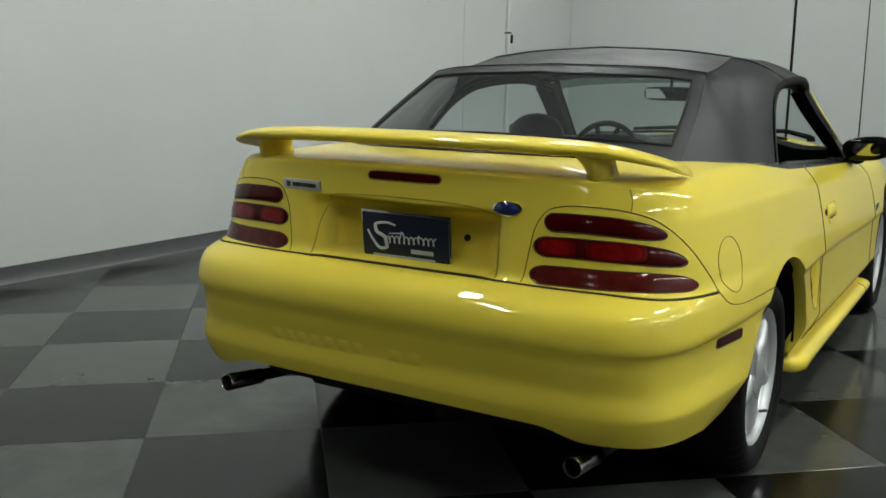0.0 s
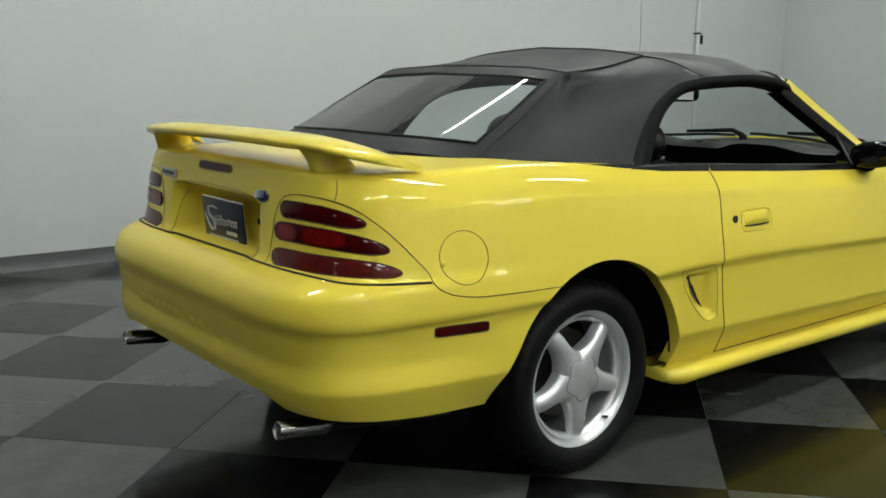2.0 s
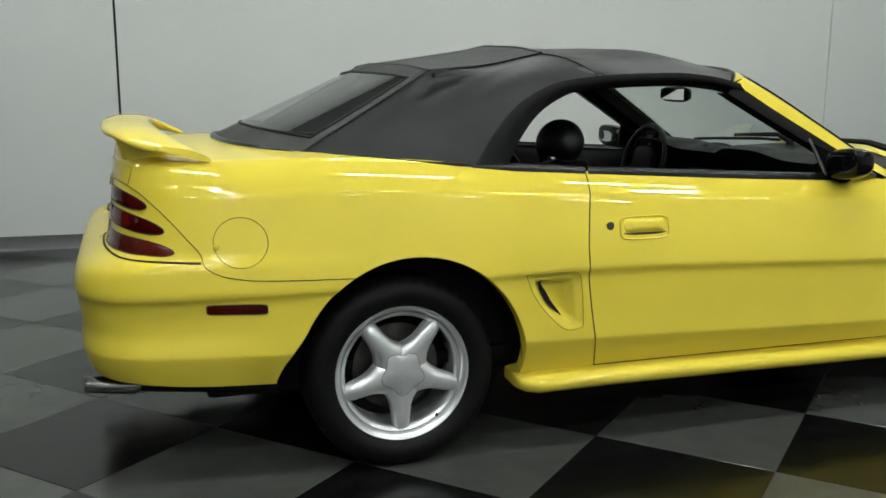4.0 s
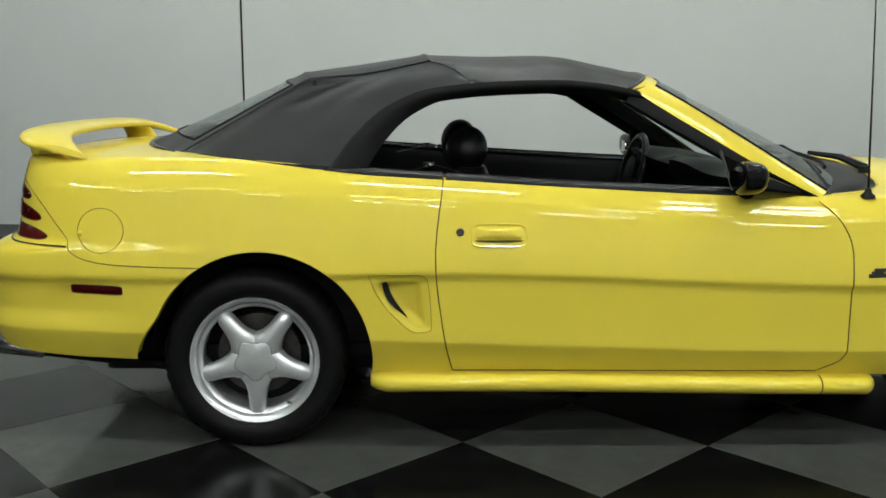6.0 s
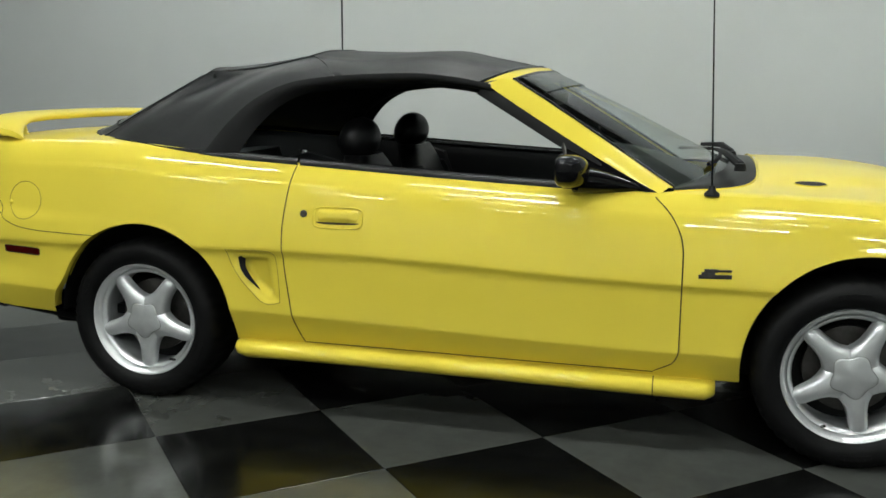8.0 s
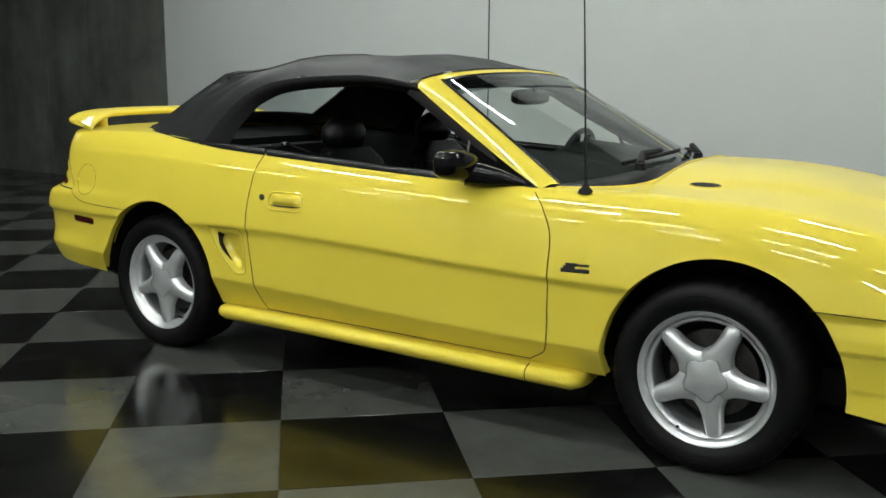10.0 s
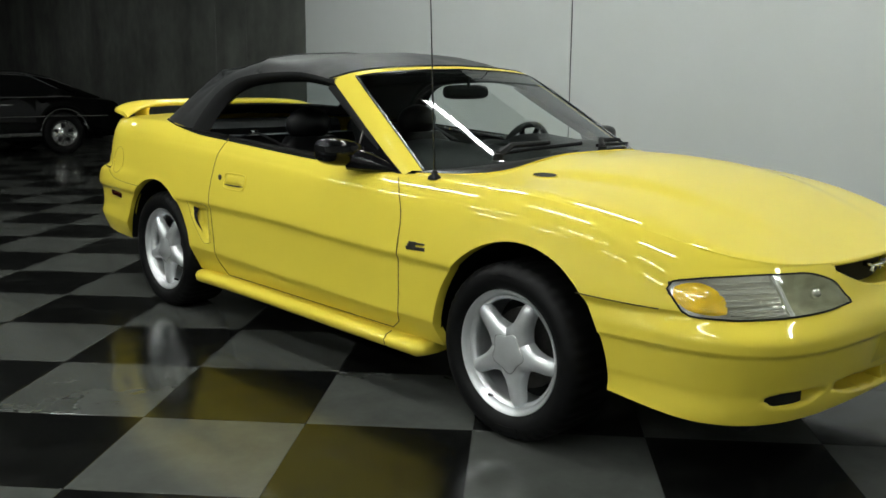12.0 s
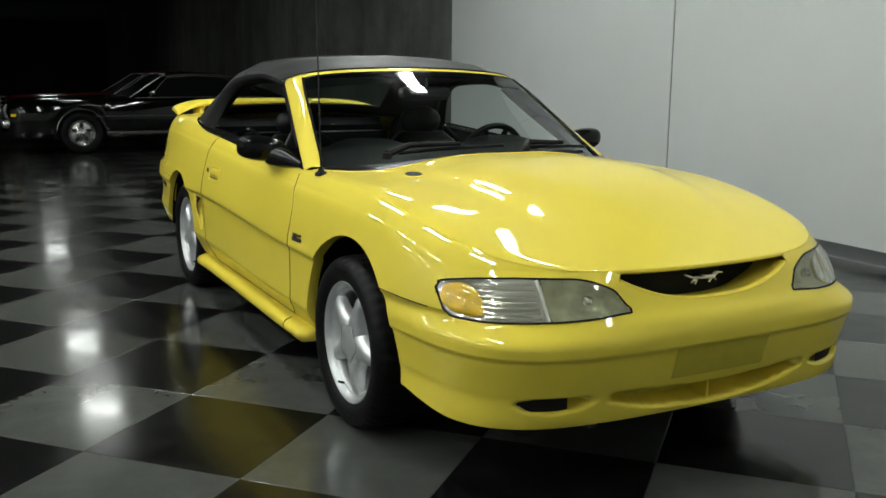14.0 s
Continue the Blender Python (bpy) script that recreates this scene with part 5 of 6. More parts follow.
part("windscreen_header", bm, PAINT, car, "yellow windscreen header rail", angle=70)
part("header_seal", tube([tuple(p) for p in f_edge + np.array([-0.002, 0, 0.0])], 0.007, 6), TRIM, car, "black seal between header and soft top")
part("glass_band", tube([tuple(p) for p in g_top + np.array([0.006, 0, -0.002])], 0.008, 6), TRIM, windscreen, "black upper glass edge")
# shaded top band of the glass
bm = bmesh.new()
for m in (1, -1):
    add_grid(bm, (half[:, -5:] + np.array([0.003, 0, 0.004])) * np.array([1, m, 1]))
bmesh.ops.remove_doubles(bm, verts=bm.verts, dist=1e-3)
bmesh.ops.recalc_face_normals(bm, faces=bm.faces)
part("tint_band", bm, BAND, windscreen, "dark tinted band along the top of the glass", angle=80)

# ---- cowl panel and wipers
rear_edge = [(2.28 - 0.29 * (y / 0.745) ** 7, -y, hood_z(2.28 - 0.29 * (y / 0.745) ** 7, y, 0.775)) for y in (0.745, 0.735, 0.72, 0.70, 0.66, 0.60, 0.5, 0.4, 0.3, 0.2, 0.1, 0.0)]
rear_edge = spline(rear_edge, 17)
cowl = [[tuple(g + np.array([-0.05, 0, -0.012])), tuple(0.7 * g + 0.3 * h + np.array([0, 0, 0.004])), tuple(0.35 * g + 0.65 * h + np.array([0, 0, 0.004])), tuple(h + np.array([0.03, 0, -0.012]))] for g, h in zip(GLASS_LOW, rear_edge)]
bm = bmesh.new()
add_grid(bm, np.array(cowl))
add_grid(bm, np.array(cowl) * np.array([1, -1, 1]))
bmesh.ops.remove_doubles(bm, verts=bm.verts, dist=1e-3)
bmesh.ops.recalc_face_normals(bm, faces=bm.faces)
part("cowl_panel", bm, COWL, car, "black plastic cowl under the windscreen", angle=60)
h_edge = np.r_[rear_edge, (rear_edge * np.array([1, -1, 1]))[::-1][1:]]
part("hood_lip", tube([tuple(p) for p in h_edge], 0.0035, 6), PAINT, hood, "rolled rear edge of the hood")
for y0, y1 in ((-0.42, 0.06), (0.16, 0.62)):
    w = []
    for k in np.linspace(0, 1, 10):
        y = y0 + (y1 - y0) * k
        gx = float(np.interp(abs(y), [0, 0.28, 0.55, 0.70], [2.20, 2.17, 2.08, 1.985]))
        gz = float(np.interp(abs(y), [0, 0.28, 0.55, 0.70], [0.930, 0.925, 0.905, 0.886]))
        rise = 0.018 + 0.012 * k
        w.append((gx - 1.7 * rise + 0.012, y, gz + rise * 0.92 + 0.016))
    wiper = assembly("wiper", "black windscreen wiper with a rubber blade")
    part("blade", tube(w, 0.008, 6), SATIN, wiper, "black rubber blade")
    a = Vector(w[5])
    part("arm", tube([(2.21, y0 - 0.10 if y0 < 0 else y0 - 0.02, 0.955), (2.17, y0 + 0.02, 0.985), a + Vector((0.0, 0, 0.018))], [0.016, 0.013, 0.009], 6), SATIN, wiper, "black wiper arm")
    part("pivot", lathe([(0.0, 0.03), (0.018, 0.025), (0.022, 0.0)], 14, "z"), SATIN, wiper, matrix=Matrix.Translation((2.21, y0 - 0.10 if y0 < 0 else y0 - 0.02, 0.935)))

# ---- hood slots
SLOT_X, SLOT_Y = 2.446, 0.518
for m in (1, -1):
    ring, inner = [], []
    for q in np.linspace(0, 2 * math.pi, 33)[:-1]:
        x, y = SLOT_X + 0.052 * math.cos(q), SLOT_Y + 0.024 * math.sin(q) - 0.05 * math.cos(q) * 0.05
        ring.append((x, -m * y, hood_z(x, y, 0.775) + 0.0005))
    part("slot_rim", tube(ring, 0.0028, 6, True), PAINT, hood, "raised rim of the hood slot")
    slot = bmesh.new()
    mid = slot.verts.new((SLOT_X, -m * SLOT_Y, hood_z(SLOT_X, SLOT_Y, 0.775) + 0.0030))
    vs = [slot.verts.new((p[0], p[1], p[2] + 0.0025)) for p in ring]
    for a, b in zip(vs, vs[1:] + vs[:1]):
        slot.faces.new((mid, a, b))
    bmesh.ops.recalc_face_normals(slot, faces=slot.faces)
    part("hood_slot", slot, SATIN, hood, "dark oval slot in the hood")

# ---- antenna
ant = assembly("antenna", "thin black whip antenna on a rubber foot")
ax, ay, az = 2.111, -0.762, hood_z(2.111, 0.762, 0.775)
part("foot", lathe([(0.0, 0.03), (0.009, 0.028), (0.013, 0.014), (0.024, 0.004), (0.026, -0.006)], 16, "z"), SATIN, ant, matrix=Matrix.Translation((ax, ay, az)))
part("mast", tube([(ax, ay, az + 0.02), (ax - 0.012, ay, az + 0.30), (ax - 0.036, ay, az + 0.86)], [0.0042, 0.0032, 0.002], 6), TRIM, ant)


# ---- head lamps
def head_patch(lift_mid, lift_edge, y0, y1, n=26, m=8, inset=0.0):
    A, Bv = np.meshgrid(np.linspace(0, 1, n), np.linspace(0, 1, m), indexing="ij")
    y = y0 + (y1 - y0) * A
    lo, hi = head_bot(y) + inset, head_top(y) - inset
    z = lo + (hi - lo) * Bv
    along = (y - HEAD_IN) / (HEAD_OUT - HEAD_IN)
    rim = np.clip(np.minimum(4 * np.minimum(Bv, 1 - Bv), 8 * np.minimum(along, 1 - along)), 0, 1)
    return lifted(end_s(y, z, True), z, (lift_edge + (lift_mid - lift_edge) * rim)[..., None])


for m in (1, -1):
    lamp = assembly("head_lamp", "clear oval head lamp with an amber outer corner")
    skin_patch("reflector", head_patch(-0.040, -0.004, HEAD_IN, 0.575), DULL_REFLECTOR, lamp, "dulled main reflector", m)
    skin_patch("side_reflector", head_patch(-0.030, -0.004, 0.58, HEAD_OUT), REFLECTOR, lamp, "silvery fluted side reflector", m)
    # amber cell behind the clear corner, with a round inner end
    A, Bv = np.meshgrid(np.linspace(0, 1, 24), np.linspace(0, 1, 9), indexing="ij")
    y = 0.730 + (0.806 - 0.730) * A
    mid_z, tall = (head_bot(y) + head_top(y)) / 2, (head_top(y) - head_bot(y)) / 2 - 0.006
    z = mid_z + tall * np.sqrt(np.clip(1 - (1 - np.minimum(A / 0.45, 1)) ** 2, 0.02, 1)) * (2 * Bv - 1)
    skin_patch("amber_lens", lifted(end_s(y, z, True), z, (-0.010 + 0.006 * (1 - (2 * Bv - 1) ** 2))[..., None]), AMBER, lamp, "amber turn lamp cell", m)
    skin_patch("lamp_glass", head_patch(0.006, 0.001, HEAD_IN, 0.588), LENS_CLOUDY, lamp, "clouded main lens", m)
    skin_patch("corner_glass", head_patch(0.006, 0.001, 0.588, HEAD_OUT), LENS_CLEAR, lamp, "clear corner lens", m)
    ys = np.linspace(0.602, 0.735, 8)
    for f in np.linspace(0.12, 0.88, 7):
        zz = head_bot(ys) + f * (head_top(ys) - head_bot(ys))
        pts = lifted(end_s(ys, zz, True), zz, -0.008)
        part("flute", tube([(p[0], p[1] * m, p[2]) for p in pts], 0.0046, 6), REFLECTOR, lamp, "lens flute")
    pts = [lifted(end_s(0.588, z, True), z, -0.002) for z in np.linspace(float(head_bot(0.588)) + 0.004, float(head_top(0.588)) - 0.004, 8)]
    part("divider", tube([(p[0], p[1] * m, p[2]) for p in pts], 0.006, 6), PIPE, lamp, "pale divider")
    pts = [lifted(end_s(0.46, z, True), z, -0.016) for z in (0.626,)]
    bulb = bmesh.new()
    bmesh.ops.create_uvsphere(bulb, u_segments=14, v_segments=10, radius=0.018, matrix=Matrix.Translation((pts[0][0], pts[0][1] * m, pts[0][2])))
    part("bulb_shield", bulb, CHROME, lamp, "chrome bulb shield")
    ys = np.linspace(HEAD_IN + 0.002, HEAD_OUT - 0.001, 40)
    loop = [(y, float(head_bot(y))) for y in ys] + [(y, float(head_top(y))) for y in ys[::-1]]
    ly, lz = np.array(loop).T
    pts = lifted(end_s(ly, lz, True), lz, 0.001)
    part("lamp_bezel", tube([(p[0], p[1] * m, p[2]) for p in pts], 0.0032, 6, True), SATIN, lamp, "black rubber bezel")

# ---- grille
rows = []
for y in np.linspace(-0.36, 0.36, 30):
    lo = float(grille_low(y)) - 0.03
    rows.append([(3.415 - 0.10 * (y / 0.36) ** 2, y, z) for z in np.linspace(lo, 0.69, 5)])
bm = grid_bm(rows)
grille = part("grille", thicken(bm, 0.01), SATIN, car, "black grille between the head lamps")
for m in (1, -1):
    pts = []
    for y in np.linspace(0.0, 0.345, 18):
        z = float(grille_low(y))
        pts.append(lifted(end_s(y, z, True), z, -0.003))
    part("grille_edge", tube([(p[0] - 0.004, p[1] * m, p[2] - 0.001) for p in pts], 0.008, 8), PAINT, car, "rounded yellow edge of the grille")
    rows = [[(p[0] + 0.000, p[1] * m, p[2] + 0.003), (p[0] - 0.004, p[1] * m, p[2] + 0.008), (p[0] - 0.03, p[1] * m, p[2] + 0.004), (p[0] - 0.13, p[1] * m, p[2] - 0.012)] for p in pts]
    bm = grid_bm(rows)
    bmesh.ops.recalc_face_normals(bm, faces=bm.faces)
    part("grille_lip", bm, PAINT, car, "yellow lip below the grille", angle=80)
edge = [tuple(BODY[i, -1]) for i in range(I_N + 30, len(cols))]
edge = edge + [(p[0], -p[1], p[2]) for p in edge[::-1][1:]]
part("hood_nose", tube([(p[0] - 0.004, p[1], p[2] - 0.004) for p in edge], 0.007, 6), PAINT, hood, "rolled front edge of the hood")
horse = [(3.458, -0.058, 0.652), (3.460, -0.02, 0.650), (3.460, 0.03, 0.650), (3.458, 0.055, 0.660), (3.456, 0.078, 0.657)]
emblem = part("grille_emblem", tube([tuple(p) for p in spline(horse, 24)], [0.004 + 0.008 * math.sin(math.pi * k / 23) for k in range(24)], 8, flat=0.6), REFLECTOR, car, "plain silver emblem in the grille")
for pts in (((-0.055, 0.653), (-0.082, 0.662)), ((-0.035, 0.647), (-0.052, 0.634)), ((-0.03, 0.645), (-0.036, 0.628)), ((0.03, 0.645), (0.022, 0.630)), ((0.036, 0.646), (0.052, 0.634))):
    part("emblem_bar", tube([(3.459, y, z) for y, z in pts], [0.005, 0.003], 6), REFLECTOR, emblem)
part("emblem_stud", tube([(3.41, 0.0, 0.645), (3.455, 0.0, 0.645)], 0.01, 6), SATIN, grille)


# ---- insides of the openings in the front bumper
def pocket_back(name, span, lines, deep, mat, label):
    """A panel standing inside one of the pockets of the front bumper."""
    for m in (1, -1):
        rows = []
        for y in np.linspace(span[0], span[1], 26):
            x = float(skin(end_s(y, 0.362, True), 0.362)[0]) - deep
            rows.append([(x, -m * y, z) for z in (float(lines[0](y)) - 0.004, float(lines[1](y)) + 0.006)])
        part(name, thicken(grid_bm(rows), 0.002), mat, car, label)


pocket_back("fog_opening", (0.525, 0.668), FOG, 0.030, SATIN, "dark lamp opening in the bumper")
# the intake's back is body yellow; the duller colour paints in its shade
pocket_back("air_intake", (0.0, 0.388), INTAKE, 0.120, MOUNT, "back of the long air intake, yellow darkened for shade")
rib_x = float(skin(end_s(0.0, 0.345, True), 0.345)[0])
part("intake_rib", one_box((rib_x - 0.118, -0.004, 0.262), (rib_x - 0.030, 0.004, 0.338), 0.002, 1), PAINT, car, "thin yellow rib in the air intake")
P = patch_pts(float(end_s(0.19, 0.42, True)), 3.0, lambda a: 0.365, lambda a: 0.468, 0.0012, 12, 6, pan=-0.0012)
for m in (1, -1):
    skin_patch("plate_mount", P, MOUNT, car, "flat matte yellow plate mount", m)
part("tow_bracket", one_box((3.22, -0.28, 0.12), (3.26, -0.24, 0.23), 0.006), STEEL, car, "small metal bracket under the bumper")
part("chin_spoiler", one_box((2.98, -0.62, 0.185), (3.36, 0.62, 0.235), 0.02), SATIN, car, "black air dam under the bumper")

# ---- exhaust tips
for m in (1, -1):
    ex = assembly("exhaust_tip", "worn chrome exhaust tip below the bumper")
    ex.matrix_local = Matrix.Translation((-0.965, -0.585 * m, 0.305)) @ pose(0, 0, 0, 0, 97, 0)
    part("tip", lathe([(0.021, 0.10), (0.022, 0.003), (0.024, 0.0), (0.027, 0.004), (0.027, 0.15), (0.020, 0.16), (0.018, 0.17)], 28, "z"), OLD_CHROME, ex, "worn chrome tube", angle=50)
    part("pipe", lathe([(0.019, 0.16), (0.019, 0.60)], 16, "z"), SATIN, ex)
    part("bore", lathe([(0.0215, 0.05), (0.0, 0.05)], 20, "z"), SATIN, ex)
# added black block closing the tail, for the shadow below the bumper
bm = one_box((-0.88, -0.50, 0.335), (-0.66, 0.50, 0.46), 0.03)
part("rear_shade_block", bm, SATIN, car, "added black block for the shadow under the rear bumper")

# ---- rear wing on two posts
wing = assembly("rear_wing", "yellow rear wing on two posts over the trunk lid")
wx = curve([0, 0.30, 0.50, 0.60, 0.67, 0.715, 0.735], [-0.800, -0.793, -0.773, -0.745, -0.709, -0.672, -0.648])
wz = curve([0, 0.30, 0.50, 0.60, 0.67, 0.715, 0.735], [1.090, 1.088, 1.081, 1.069, 1.051, 1.036, 1.028])
wc = curve([0, 0.50, 0.60, 0.67, 0.715, 0.735], [0.086, 0.088, 0.092, 0.098, 0.098, 0.085])
wt = curve([0, 0.50, 0.67, 0.735], [0.0155, 0.0155, 0.0155, 0.0125])
wp = curve([0, 0.45, 0.62, 0.735], [0.02, 0.03, 0.12, 0.20])      # the tips droop forward
rows = []
for y in np.r_[-0.735, -0.73, np.linspace(-0.715, 0.715, 61), 0.73, 0.735]:
    a = abs(y)
    ring = []
    for q in np.linspace(0, 2 * math.pi, 21)[:-1]:
        cx, cz = math.cos(q), math.sin(q)
        dx = float(wc(a)) * np.sign(cx) * abs(cx) ** 0.85
        up = float(wt(a)) * np.sign(cz) * abs(cz) ** 0.8 * (1.0 if cz > 0 else 1.75 - 0.75 * min(1.0, max(0.0, (a - 0.45) / 0.25)))
        ring.append((float(wx(a)) + dx, y * 0.985, float(wz(a)) + up - dx * float(wp(a)) - 0.008 * (cx * cx)))
    rows.append(ring + ring[:1])
bm = grid_bm(rows)
bmesh.ops.remove_doubles(bm, verts=bm.verts, dist=1e-5)
bmesh.ops.holes_fill(bm, edges=bm.edges, sides=40)
bmesh.ops.recalc_face_normals(bm, faces=bm.faces)
part("wing_blade", bm, PAINT, wing, "smooth yellow blade", angle=60)
for m in (1, -1):
    rows = []
    for f in np.linspace(0, 1, 14):
        z = 0.985 + f * (1.080 - 0.985)
        long, wide = 0.064 * (1 + 0.18 * (1 - f) ** 2), 0.030 * (1 + 0.35 * (1 - f) ** 3 + 1.3 * f ** 3)
        rows.append([(-0.735 - 0.045 * f + long * math.cos(q), m * (-0.548 + 0.040 * f ** 3 + wide * math.sin(q)), z) for q in np.linspace(0, 2 * math.pi, 25)])
    bm = grid_bm(rows)
    bmesh.ops.recalc_face_normals(bm, faces=bm.faces)
    part("wing_post", bm, PAINT, wing, angle=60)

# ---- door mirrors
for m in (1, -1):
    mir = assembly("door_mirror", "glossy black door mirror")
    rows = []
    for f in np.linspace(0, 1, 21):
        q = math.pi * f
        y = -0.866 + 0.104 * math.cos(q) * (1.0 + 0.05 * math.cos(q))
        fat = max(0.02, math.sin(q)) ** 0.50
        ring = []
        for w in np.linspace(0, 2 * math.pi, 29):
            cx, cz = math.cos(w), math.sin(w)
            rx = 0.066 if cx > 0 else 0.036
            ring.append((1.648 + 0.10 * (y + 0.868) + rx * fat * np.sign(cx) * abs(cx) ** (0.8 if cx > 0 else 0.5), m * y,
                         0.948 - 0.10 * (y + 0.868) + 0.056 * fat * np.sign(cz) * abs(cz) ** 0.7))
        rows.append(ring)
    bm = grid_bm(rows)
    bmesh.ops.remove_doubles(bm, verts=bm.verts, dist=1e-5)
    bmesh.ops.holes_fill(bm, edges=bm.edges, sides=60)
    bmesh.ops.recalc_face_normals(bm, faces=bm.faces)
    part("mirror_shell", bm, GLOSS, mir, "glossy black shell", angle=60)
    bm = loft([rounded_ring(x, m * -0.868, 0.946, a, b, 28, 0.62, axis="x") for x, a, b in ((1.6110, 0.060, 0.028), (1.620, 0.062, 0.030))])
    part("mirror_glass", bm, DARK_MIRROR, mir, "mirror glass", smooth=False)
    part("mirror_arm", tube([(1.67, m * -0.82, 0.920), (1.74, m * -0.785, 0.908), (1.80, m * -0.765, 0.898), (1.88, m * -0.755, 0.885)], [0.048, 0.042, 0.030, 0.012], 12), GLOSS, mir, "curved black arm")
    sail = bmesh.new()
    vs = [sail.verts.new(p) for p in ((1.915, m * -0.770, 0.882), (1.64, m * -0.772, 0.900), (1.615, m * -0.700, 1.028), (1.70, m * -0.716, 0.998))]
    sail.faces.new(vs)
    part("mirror_sail", thicken(sail, 0.012), GLOSS, mir, "black corner plate", smooth=False)
    part("sail_edge", tube([(1.610, m * -0.701, 1.030), (1.636, m * -0.775, 0.900)], 0.0055, 6), STEEL, mir, "dull metal edge of the corner plate")


# ---------------------------------------------------------------- the car's interior
tub = bmesh.new()
box(tub, (-0.30, -0.70, 0.30), (2.05, 0.70, 0.34))
part("cabin_floor", tub, PLASTIC, car, "black carpeted cabin floor", smooth=False)
for m in (1, -1):
    rows = []
    for x in np.linspace(-0.27, 1.98, 28):
        zt = float(z_top(x))
        rows.append([(x, m * -0.700, zt - 0.012), (x, m * -0.672, zt - 0.05), (x, m * -0.650, zt - 0.16), (x, m * -0.615, zt - 0.24), (x, m * -0.610, zt - 0.30), (x, m * -0.655, zt - 0.36), (x, m * -0.66, 0.33)])
    bm = grid_bm(rows)
    bmesh.ops.recalc_face_normals(bm, faces=bm.faces)
    part("door_trim", thicken(bm, 0.01), PLASTIC, car, "black moulded inner door panel")
    part("sill_line", tube([(0.30, m * -0.699, float(z_top(0.30)) - 0.002), (1.0, m * -0.699, float(z_top(1.0)) - 0.002), (1.9, m * -0.699, float(z_top(1.9)) - 0.002)], 0.008, 6), TRIM, car, "black inner window seal")
# bulkhead under the top, behind the rear seat
rows = []
for y in np.linspace(-0.57, 0.57, 17):
    end = float(np.interp(abs(y), [0, 0.2, 0.42, 0.57], [-0.475, -0.455, -0.385, -0.27]))
    rows.append([(-0.26, y, 0.34), (-0.22, y, 0.80), (-0.23, y, 0.94), (min(-0.25, (end - 0.23) / 2), y, 0.972), (end, y, 0.988)])
bm = grid_bm(rows)
part("rear_bulkhead", thicken(bm, 0.01), PLASTIC, car, "black panel behind the rear seat")


def front_seat(m):
    seat = assembly("front_seat", "black leather bucket seat with a round headrest")
    seat.matrix_local = Matrix.Translation((0.0, 0.37 * m, 0.0))
    part("cushion", loft([rounded_ring(1.10, 0, z, a, b, 28) for z, a, b in ((0.36, 0.22, 0.22), (0.42, 0.25, 0.245), (0.50, 0.255, 0.25), (0.535, 0.235, 0.23), (0.545, 0.15, 0.15))]), LEATHER, seat)
    rings = []
    for f in np.linspace(0, 1, 9):
        z = 0.47 + 0.48 * f
        x = 0.93 - 0.17 * f
        w = 0.245 - 0.05 * f ** 2 - (0.06 if f > 0.95 else 0)
        t = 0.085 - 0.03 * f
        rings.append(rounded_ring(x, 0, z, t, w, 28, 0.6))
    part("backrest", loft(rings), LEATHER, seat)
    for s in (1, -1):
        rings = [rounded_ring(0.985 - 0.16 * f, s * (0.215 - 0.03 * f), 0.52 + 0.34 * f, 0.055 * (1 - 0.4 * f), 0.036 * (1 - 0.3 * f), 14, 0.8) for f in np.linspace(0, 1, 7)]
        part("side_bolster", loft(rings), LEATHER, seat)
    hr = bmesh.new()
    bmesh.ops.create_uvsphere(hr, u_segments=28, v_segments=18, radius=1.0, matrix=Matrix.Translation((0.745, 0, 1.008)) @ pose(0, 0, 0, 0, 20, 0) @ Matrix.Diagonal((0.078, 0.128, 0.090, 1)))
    part("headrest", hr, LEATHER, seat, "rounded black headrest")
    for s in (1, -1):
        part("headrest_rod", tube([(0.765, 0.05 * s, 0.93), (0.752, 0.05 * s, 0.98)], 0.006, 6), CHROME, seat)
    return seat


front_seat(-1)
front_seat(1)
bench = assembly("rear_seat", "black leather rear bench seat")
part("cushion", loft([rounded_ring(0.30, 0, z, a, b, 28, 0.4) for z, a, b in ((0.36, 0.22, 0.52), (0.50, 0.24, 0.54), (0.56, 0.22, 0.52), (0.565, 0.12, 0.40))]), LEATHER, bench)
part("backrest", loft([rounded_ring(0.05 - 0.10 * f, 0, 0.55 + 0.36 * f, 0.07, 0.54 - 0.03 * f, 28, 0.4) for f in np.linspace(0, 1, 6)]), LEATHER, bench)

# dashboard with its twin brows
rows = []
for y in np.linspace(-0.69, 0.69, 49):
    brow = 0.034 * math.exp(-((abs(y) - 0.36) / 0.17) ** 4)
    mid = 0.02 * math.exp(-(y / 0.10) ** 4)
    back = 1.60 - 0.05 * math.exp(-((abs(y) - 0.36) / 0.2) ** 4) + 0.05 * (abs(y) / 0.69) ** 4
    rows.append([(2.10 - 0.12 * (abs(y) / 0.69) ** 2, y, 0.885), (1.95 - 0.06 * (abs(y) / 0.69) ** 2, y, 0.918 + 0.3 * brow), (1.78, y, 0.940 + 0.7 * brow), (back + 0.06, y, 0.945 + brow + mid), (back, y, 0.932 + brow),
                 (back + 0.012, y, 0.885 + brow), (back + 0.07, y, 0.85), (back + 0.09, y, 0.72), (back + 0.05, y, 0.66), (back + 0.10, y, 0.55), (1.90, y, 0.50)])
bm = grid_bm(rows)
bmesh.ops.recalc_face_normals(bm, faces=bm.faces)
dash = part("dashboard", thicken(bm, 0.01), DASH, car, "black dashboard with two rounded brows", angle=45)
vent = bmesh.new()
